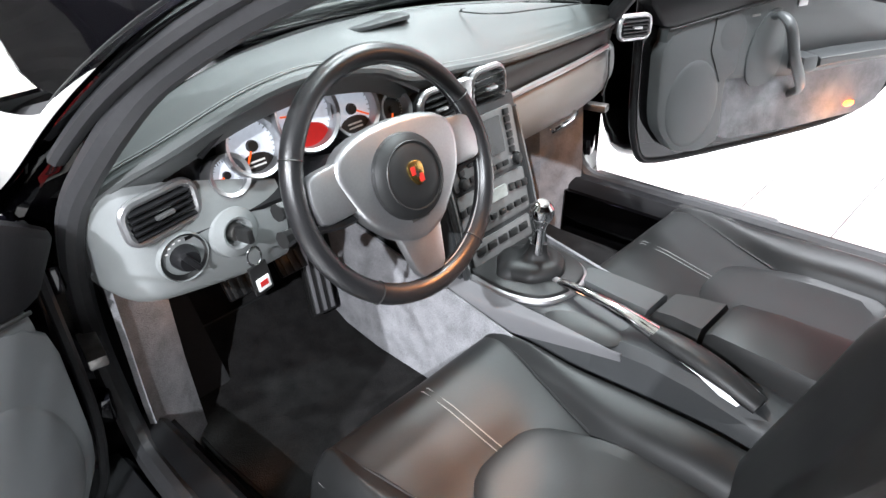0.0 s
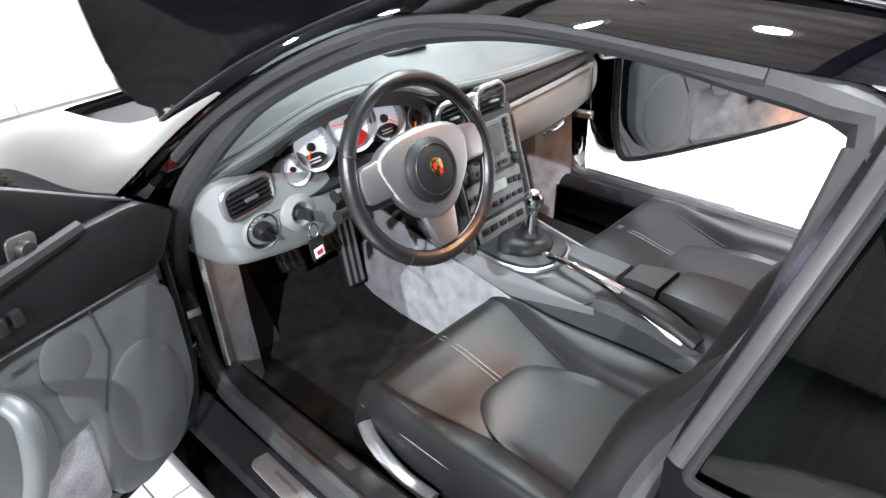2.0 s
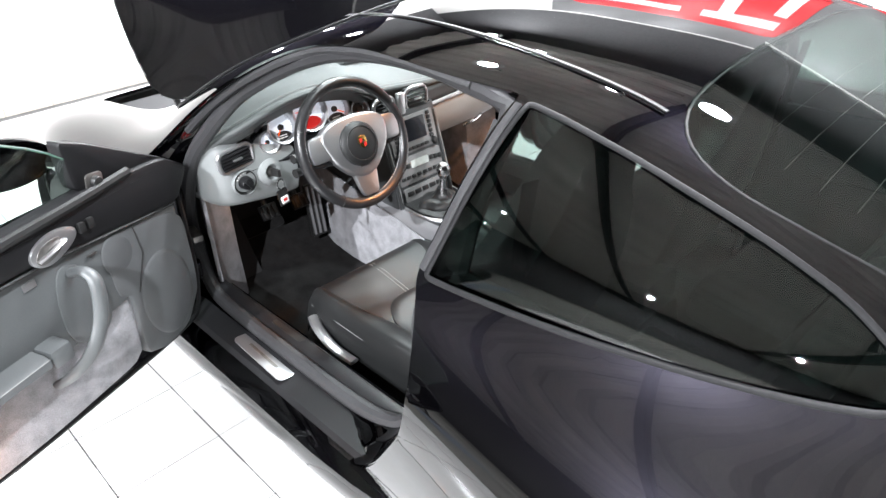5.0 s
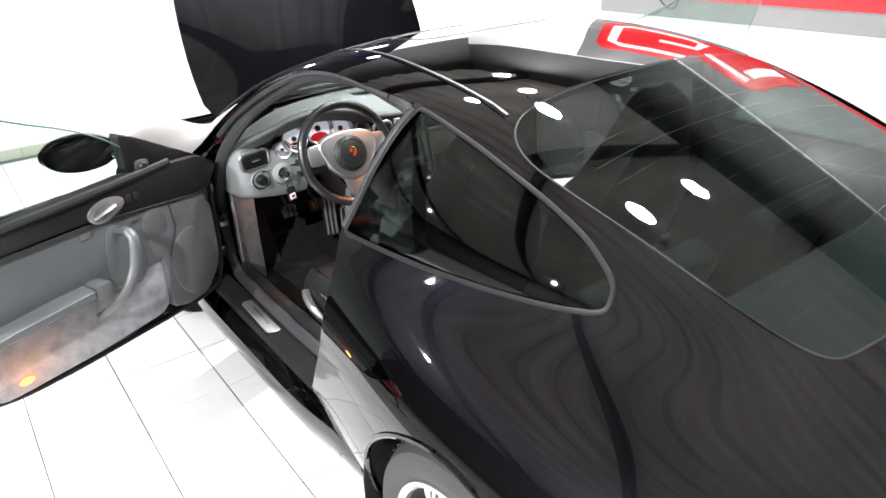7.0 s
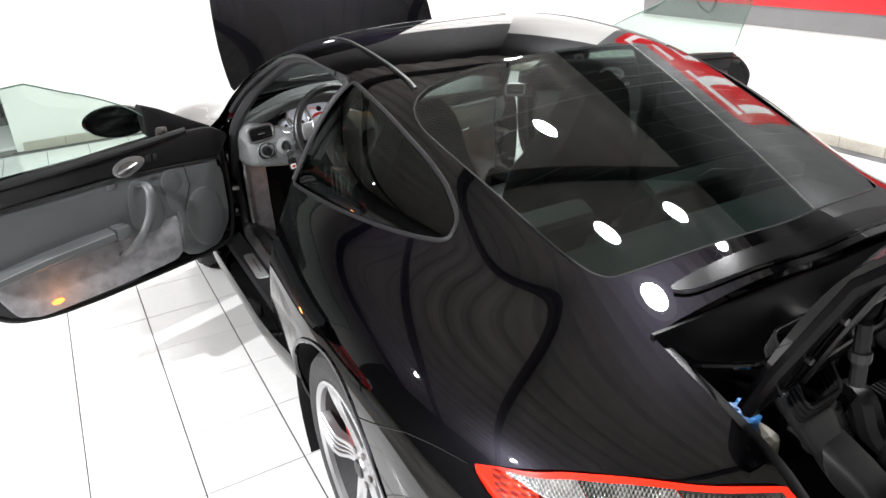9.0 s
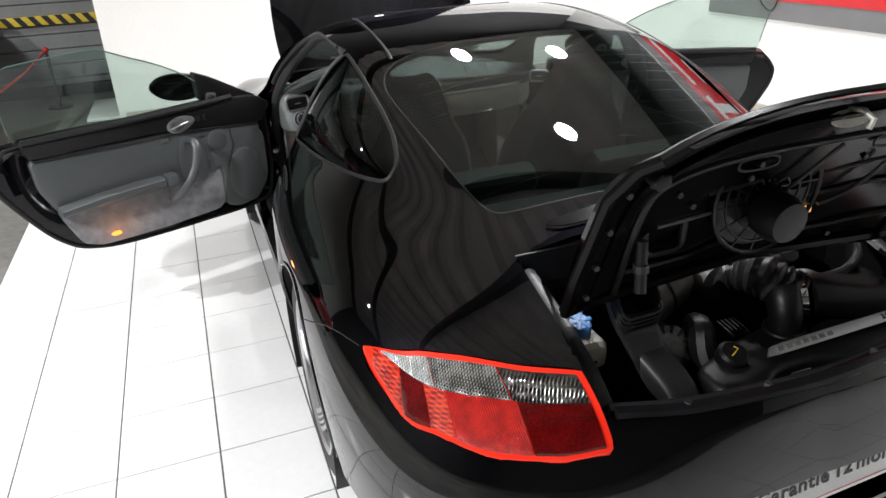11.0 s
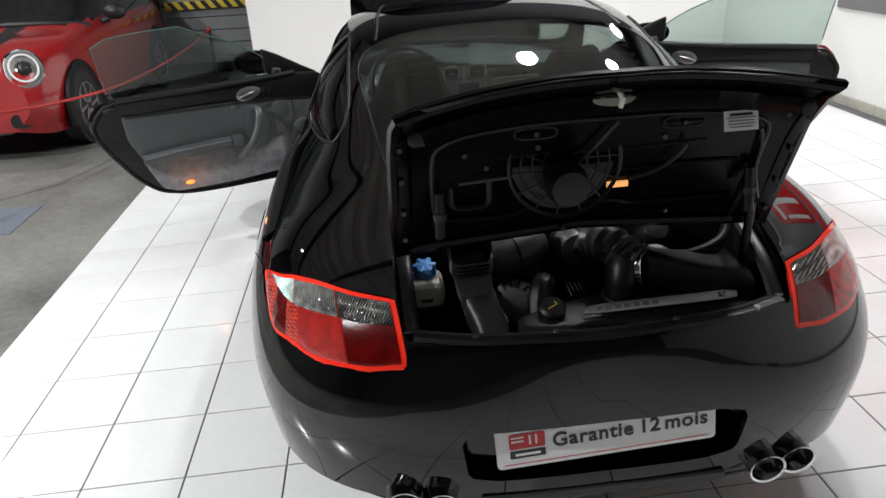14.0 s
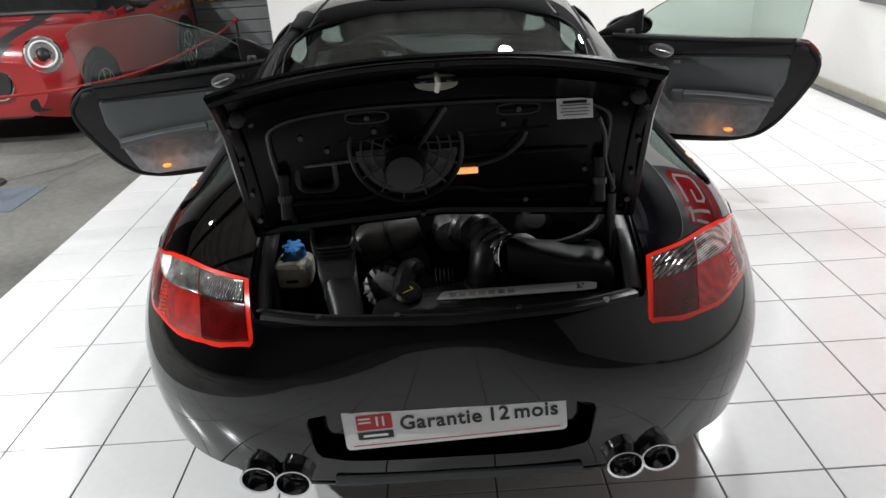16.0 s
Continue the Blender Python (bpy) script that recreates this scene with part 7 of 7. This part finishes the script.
part("resonator_band", tube([pose(-0.15, -0.70, 0.81, 0, 78, 20) @ Vector((0.056 * math.cos(a), 0.056 * math.sin(a), 0.01 * math.sin(a))) for a in [i * math.pi / 14 for i in range(28)]], 0.004, True, 6), BAYB, res2)
part("throttle_body", lathe([(0.0, -0.05), (0.05, -0.05), (0.055, 0.0), (0.045, 0.05), (0, 0.05)], pose(0.02, -0.655, 0.80, 90, 0, 0)), STEEL, car, "dull metal throttle body")
part("right_flask", lathe([(0.0, 0.05), (0.03, 0.045), (0.048, 0.02), (0.05, -0.05), (0, -0.05)], pose(0.24, -0.66, 0.80, 40, 0, 0)), BAYB, car, "dark round canister")
part("lower_duct", box(0.06, 0.12, 0.05, pose(-0.36, -0.93, 0.60, 20), 0.02, 3), BAYB, car, "dark hose box")
part("bay_lamp", box(0.055, 0.02, 0.022, pose(0.035, -0.955, 0.70, 20), 0.004), STEEL, car, "small metal lock plate")
part("lid_lamp", box(0.05, 0.014, 0.008, LID_TURN @ Matrix.Translation(on_lid(0.06, -0.76, 0.05)), 0.002), glow("warm_bay_lamp", (1.0, 0.42, 0.12), 2.5), lid, "small lit engine bay lamp")

# ---- hall things ----
for lx, ly in LAMPS:
    lm = thing("ceiling_lamp", "round white pendant lamp hung from the roof", "lamp", "lamps under the roof", at=(lx, ly, CEIL - 0.4))
    part("shade", lathe([(0.06, 0.22), (0.08, 0.18), (0.14, 0.10), (0.205, 0.012), (0.215, 0.0), (0.20, 0.004), (0.13, 0.09), (0.07, 0.17)], pose(lx, ly, CEIL - 0.415), 32), WHITEV, lm)
    part("cord", cyl(0.012, 0.012, 0.24, pose(lx, ly, CEIL - 0.10)), BEAM, lm)
# sign on the white wall: a grey board with a red field and white strokes
sx = X_RIGHT - 0.012
sign = thing("wall_sign", "large red and grey sign board on the white wall", "sign", at=(X_RIGHT, 1.6, 0.75))
part("board", box(0.02, 4.6, 2.3, pose(sx, 1.33, 1.93), 0.004), GREYV, sign)
part("red_field", box(0.012, 4.4, 0.34, pose(sx - 0.012, 1.25, 1.10), 0.003), RED, sign)
part("red_field", plate(rrect(2.25, 1.35, 0.25), 0.012, Matrix.Translation((sx - 0.010, 2.32, 2.1)) @ pose(0, 0, 0, 90, 0, -90), 0.002), RED, sign)
for pts, r in (([(2.25, 2.55), (3.1, 2.55), (3.25, 2.45), (3.25, 1.75), (3.1, 1.62), (2.4, 1.62), (2.25, 1.75), (2.25, 2.1), (2.7, 2.1)], 0.06), ([(2.05, 2.55), (1.35, 2.55)], 0.06), ([(1.85, 2.5), (1.85, 1.6)], 0.07), ([(1.4, 2.4), (1.4, 1.6)], 0.06)):
    part("white_stroke", tube([(sx - 0.024, y, z) for y, z in pts], r, False, 4, 0.1, up=(1, 0, 0)), WHITEV, sign)
for k in range(3):
    part("wall_cable", tube(spline([(sx - 0.03, 2.95 - 0.1 * k, 1.2), (sx - 0.03, 3.0 - 0.16 * k, 0.95), (sx - 0.03, 2.85, 0.85), (sx - 0.03, 2.78 + 0.05 * k, 1.0)], 6), 0.006, False, 6), BLACKV, sign) if k == 0 else None
# skirting of pale tiles along the right and front walls
STONE = mat("pale_skirting_tile", (0.50, 0.47, 0.40), 0.4, vary=0.12, scale=7)
sk1 = tagged(part("skirting_right", box(0.006, 9.5, 0.084, pose(X_RIGHT - 0.003, 0.9, 0.036)), GROUT), "row of pale skirting tiles", "skirting", kind="structure")
sk2 = tagged(part("skirting_front", box(5.2, 0.006, 0.084, pose(0.9, Y_FRONT - 0.003, 0.036)), GROUT), "row of pale skirting tiles", "skirting", kind="structure")
tm = mesh_of(box(0.334, 0.010, 0.082, None, 0.002, 1), "skirting_tile")
tm.materials.append(STONE)
for k in range(16):
    o = new("skirting_tile", tm)
    o.parent = sk2
    o.matrix_world = pose(-1.55 + 0.338 * k, Y_FRONT - 0.009, 0.038)
for k in range(27):
    o = new("skirting_tile", tm)
    o.parent = sk1
    o.matrix_world = pose(X_RIGHT - 0.009, Y_FRONT - 0.19 - 0.338 * k, 0.038, 0, 0, 90)

# garage door with a hazard bar
SLATM = mat("grey_door_slat", (0.24, 0.25, 0.25), 0.5, vary=0.12, scale=3)
GY = 7.52
gd = tagged(part("garage_door", box(4.6, 0.04, 4.4, pose(-3.5 + 1.9, GY + 0.06, 2.2)), SLATM), "closed grey sectional garage door with a hazard bar", "door", kind="structure")
slat = mesh_of(box(4.5, 0.035, 0.16, None, 0.008, 1), "slat")
slat.materials.append(SLATM)
for k in range(14):
    o = new("slat", slat)
    o.parent = gd
    o.matrix_world = pose(-1.6, GY + 0.025, 0.09 + 0.168 * k)
haz = part("hazard_bar", box(2.5, 0.05, 0.10, pose(-1.85, GY - 0.03, 0.84), 0.004), YELLOW, gd, "yellow and black striped bar")
st = plate([(0, 0), (0.07, 0), (0.0, 0.1), (-0.07, 0.1)], 0.002)
stm = mesh_of(st, "hazard_stripe")
stm.materials.append(BLACKV)
for k in range(17):
    o = new("hazard_stripe", stm)
    o.parent = haz
    o.matrix_world = pose(-3.0 + 0.14 * k, GY - 0.0555, 0.79, 90, 0, 0)
tagged(part("door_post", box(0.14, 0.16, 4.4, pose(-3.24, GY - 0.06, 2.2), 0.01), BEAM), "dark steel door post", "post", kind="structure")
tagged(part("dark_shelving", box(1.6, 0.3, 2.4, pose(-4.3, GY + 0.3, 1.2), 0.01), BEAM), "dark cabinet wall beside the garage door", "cabinet")
tagged(part("low_dark_sill", box(3.6, 0.10, 0.12, pose(-1.5, GY - 0.04, 0.05), 0.01), BEAM), "dark rubber door threshold", "threshold", kind="structure")
tagged(part("white_ramp", box(0.7, 1.0, 0.03, pose(-1.75, 6.3, 0.004), 0.008), WHITEV), "flat white board on the floor", "board")

# rope barrier
def barrier(x, y, h):
    b = thing("barrier_post", "thin dark barrier post with a red cap", "post", "rope barrier", at=(x, y, -0.012))
    part("base", cyl(0.13, 0.12, 0.02, pose(x, y, -0.002), bevel=0.004), BEAM, b)
    part("pole", cyl(0.016, 0.016, h, pose(x, y, h / 2), n=16), BEAM, b)
    part("cap", ball(0.03, pose(x, y, h), (1, 1, 1.2), 14), CALIPER, b)


barrier(-2.44, 6.75, 0.6)
barrier(-3.35, 2.55, 0.62)
rope = part("barrier_rope", tube(spline([(-2.44, 6.75, 0.60), (-2.55, 6.0, 0.50), (-2.735, 4.5, 0.45), (-3.0, 3.4, 0.50), (-3.35, 2.55, 0.61)], 8), 0.012, False, 8), CALIPER)
tagged(rope, "red rope hung between two barrier posts", "rope")
part("floor_patch", box(0.9, 0.5, 0.004, pose(-3.3, 2.2, -0.010)), mat("blue_grey_floor_paint", (0.12, 0.14, 0.17), 0.7)).parent = ground

# ---- red hatchback ----
RPAINT = mat("red_car_paint", (0.34, 0.010, 0.012), 0.3, 0.05, vary=0.1, scale=3, fine=900, coat=1.0)
RGLASS = mat("dark_car_glass", (0.01, 0.011, 0.012), 0.06, vary=0.1, coat=0.5)
HX, HY = -3.93, 3.56
red = thing("red_hatchback", "red compact hatchback with black stripes, parked on concrete", "car", at=(HX, HY, -0.012))
HS = ((0, ".52 .26 .66 .42 .64 .60 .56 .68 .42 .705 .22 .715 0 .72"), (0.16, ".74 .20 .79 .42 .78 .64 .70 .765 .50 .80 .25 .815 0 .82"), (0.6, ".80 .18 .855 .42 .855 .69 .79 .845 .60 .895 .30 .915 0 .92"),
      (1.1, ".80 .18 .855 .42 .86 .73 .81 .895 .68 .955 .35 .98 0 .985"), (1.75, ".80 .18 .855 .42 .862 .75 .825 .925 .70 1.17 .50 1.35 0 1.37"), (2.3, ".80 .18 .855 .42 .862 .75 .825 .935 .70 1.21 .52 1.40 0 1.415"),
      (3.2, ".80 .18 .855 .42 .862 .75 .82 .94 .69 1.20 .51 1.385 0 1.40"), (3.7, ".76 .26 .82 .46 .82 .75 .77 .93 .63 1.14 .46 1.29 0 1.31"), (3.85, ".60 .32 .70 .48 .70 .75 .64 .9 .52 1.05 .36 1.16 0 1.18"))
rows = []
for u, text in HS:
    v = [float(w) for w in text.split()]
    half = [(v[i], v[i + 1]) for i in range(0, len(v), 2)]
    full = [(-x, z) for x, z in half] + [(x, z) for x, z in half[-2::-1]]
    rows.append([(HX + x, HY + u, z) for x, z in full])
bm = loft([spline(r, 4) for r in spline_rows(rows, 6)], caps=True)
for f in bm.faces:
    c = f.calc_center_median()
    u, x = c.y - HY, abs(c.x - HX)
    f.material_index = 2 if (u > 1.62 and c.z > 1.33) else 1 if (u > 1.13 and c.z > 0.965) else 2 if (0.2 < x < 0.36 and u < 1.12 and c.z > 0.7) else 0
hb = part("shell", bm, [RPAINT, RGLASS, BLACKV], red, "red body with black stripes and roof")
for y in (0.66, 3.15):
    for s in (-1, 1):
        M = Matrix.Translation((HX + 0.785 * s, HY + y, 0.305)) @ pose(0, 0, 0, 0, 90 * s, 0)
        t = part("tyre", lathe([(0.21, 0.085), (0.235, 0.10), (0.28, 0.10), (0.31, 0.075), (0.317, 0.04), (0.317, -0.05), (0.28, -0.09), (0.2, -0.09)], M, 40), TYRE, red, "black tyre")
        part("rim", lathe([(0.212, 0.085), (0.212, 0.094), (0.20, 0.09), (0.195, 0.02), (0.0, 0.02)], M, 40), BLACKV, t)
        for k in range(8):
            part("spoke", box(0.18, 0.028, 0.02, M @ pose(0, 0, 0, 0, 0, 45 * k) @ pose(0.115, 0, 0.08, 0, 0, 8), 0.006), ALLOY, t)
        part("rim_ring", tube([M @ Vector((0.206 * math.cos(a), 0.206 * math.sin(a), 0.09)) for a in [2 * math.pi * i / 36 for i in range(36)]], 0.007, True, 6), ALLOY, t)
        part("hub", cyl(0.035, 0.03, 0.03, M @ pose(0, 0, 0.08), n=20), BLACKV, t)
        part("arch_trim", tube([(HX + 0.852 * s, HY + y + 0.36 * math.cos(a), 0.31 + 0.36 * math.sin(a)) for a in [math.pi * (-0.08 + 1.16 * i / 24) for i in range(25)]], 0.045, False, 8, 0.6), PLASTIC, red, "black plastic wheel arch trim")
        part("arch_dark", cyl(0.335, 0.335, 0.02, M @ pose(0, 0, 0.078), n=40), BLACKV, red)
for s in (-1, 1):
    M = Matrix.Translation((HX + 0.665 * s, HY + 0.10, 0.742)) @ pose(0, 0, 0, 66, 0, 30 * s) @ Matrix.Diagonal((1.08, 1.15, 1.1, 1))
    h = part("headlamp", lathe([(0.135, -0.05), (0.14, 0.0), (0.132, 0.014), (0.12, 0.006), (0.118, -0.02)], M, 40), CHROME, red, "round chrome-ringed headlamp")
    part("lamp_bowl", lathe([(0.0, 0.002), (0.05, 0.0), (0.085, 0.004), (0.122, 0.010), (0.124, -0.03)], M, 36), STEEL, h)
    part("lamp_ring", tube([M @ Vector((0.095 * math.cos(a), 0.095 * math.sin(a), 0.014)) for a in [2 * math.pi * i / 36 for i in range(36)]], 0.009, True, 8), WHITEV, h)
    part("projector", ball(0.045, M @ pose(0, 0, 0.012), (1, 1, 0.6)), BLACKV, h)
    for k in range(3):
        part("fog_bar", box(0.17, 0.006, 0.012, Matrix.Translation((HX + 0.585 * s, HY + 0.022, 0.318 + 0.026 * k)) @ pose(0, 0, 0, 0, 0, 34 * s)), PLASTIC, red)
    part("fog_hole", plate(rrect(0.20, 0.11, 0.05), 0.02, Matrix.Translation((HX + 0.585 * s, HY + 0.03, 0.345)) @ pose(0, 0, 0, 84, 0, 34 * s)), BLACKV, red, "black bumper intake")
    mo = part("side_mirror", ball(0.5, pose(HX + 0.96 * s, HY + 1.62, 1.01, 0, 0, 0), (0.23, 0.14, 0.15)), BLACKV, red, "glossy black mirror")
    part("mirror_stem", tube([(HX + 0.83 * s, HY + 1.60, 0.93), (HX + 0.90 * s, HY + 1.62, 0.95)], 0.03, False, 8), BLACKV, mo)
    part("door_handle", tube([(HX + 0.862 * s, HY + 2.45, 0.86), (HX + 0.885 * s, HY + 2.53, 0.862), (HX + 0.862 * s, HY + 2.62, 0.864)], 0.012, False, 8), CHROME, red, "chrome door handle")
    part("side_skirt", box(0.06, 1.9, 0.12, pose(HX + 0.82 * s, HY + 1.9, 0.22), 0.02), PLASTIC, red)
part("grille", plate(rrect(0.78, 0.22, 0.10), 0.03, Matrix.Translation((HX, HY + 0.01, 0.53)) @ pose(0, 0, 0, 82, 0, 0)), BLACKV, red, "wide black grille")
part("grille_frame", tube([Matrix.Translation((HX, HY - 0.002, 0.53)) @ pose(0, 0, 0, 82, 0, 0) @ Vector((a, b, 0)) for a, b in rrect(0.80, 0.24, 0.11)], 0.014, True, 8), CHROME, red)
for k in range(4):
    part("grille_bar", box(0.74, 0.01, 0.012, pose(HX, HY - 0.005, 0.46 + 0.045 * k)), CHROME if k == 3 else PLASTIC, red)
part("lower_intake", plate(rrect(1.0, 0.12, 0.05), 0.02, Matrix.Translation((HX, HY + 0.03, 0.30)) @ pose(0, 0, 0, 84, 0, 0)), BLACKV, red)

part("windscreen_base", tube(spline([(HX + x, HY + y, z) for x, y, z in ((-0.80, 1.32, 0.925), (-0.66, 1.16, 0.962), (-0.35, 1.10, 0.985), (0, 1.085, 0.99), (0.35, 1.10, 0.985), (0.66, 1.16, 0.962), (0.80, 1.32, 0.925))], 5), 0.028, False, 8), BLACKV, red, "black strip under the windscreen")
for sx in (-1, 1):
    part("lamp_led", tube([Matrix.Translation((HX + 0.665 * sx, HY + 0.10, 0.742)) @ pose(0, 0, 0, 66, 0, 30 * sx) @ Vector((0.055 * math.cos(a), 0.06 * math.sin(a), 0.012)) for a in [2 * math.pi * i / 28 for i in range(28)]], 0.006, True, 6), CHROME, red)

# ---- floor tiles, last ----
TX, TY, SK = 0.3318, 0.3343, 0.012
floor = tagged(part("floor", box(X_RIGHT - X_TILE, 9.9, 0.008, pose((X_RIGHT + X_TILE) / 2, Y_FRONT - 4.95, -0.0085)), GROUT), "white tiled showroom floor with grey joints", "floor", kind="structure")
bm = box(TX - 0.005, TY - 0.005, 0.006, None, 0.0015, 1)
bmesh.ops.transform(bm, matrix=Matrix(((1, 0, 0, 0), (SK, 1, 0, 0), (0, 0, 1, 0), (0, 0, 0, 1))), verts=bm.verts)
tile_me = mesh_of(bm, "floor_tile")
tile_me.materials.append(TILE)
rest = []
near = 0
for j in range(-13, 17):
    for i in range(-3, 15):
        x = -1.2165 + TX * (i + 0.5)
        y = 0.184 + TY * (j + 0.5) + SK * (x + 1.2165)
        if x + TX / 2 > X_RIGHT or y + TY / 2 > Y_FRONT + 0.02:
            continue
        if -4 <= j <= 14 and near < 300 and not (1 <= i <= 5 and -2 <= j <= 8):
            o = new("floor_tile", tile_me)
            o.parent = floor
            o.location = (x, y, -0.0035)
            near += 1
        else:
            rest.append((x, y))
bm = bmesh.new()
for x, y in rest:
    vs = [bm.verts.new((x + a * (TX - 0.005) / 2, y + b * (TY - 0.005) / 2 + SK * a * (TX - 0.005) / 2, -0.0005 if c else -0.005)) for c in (0, 1) for a, b in ((-1, -1), (1, -1), (1, 1), (-1, 1))]
    bm.faces.new(vs[4:])
    for k in range(4):
        bm.faces.new((vs[k], vs[(k + 1) % 4], vs[4 + (k + 1) % 4], vs[4 + k]))
more = part("floor_tile_rest", bm, TILE, floor)
more["kind"] = "stuff"
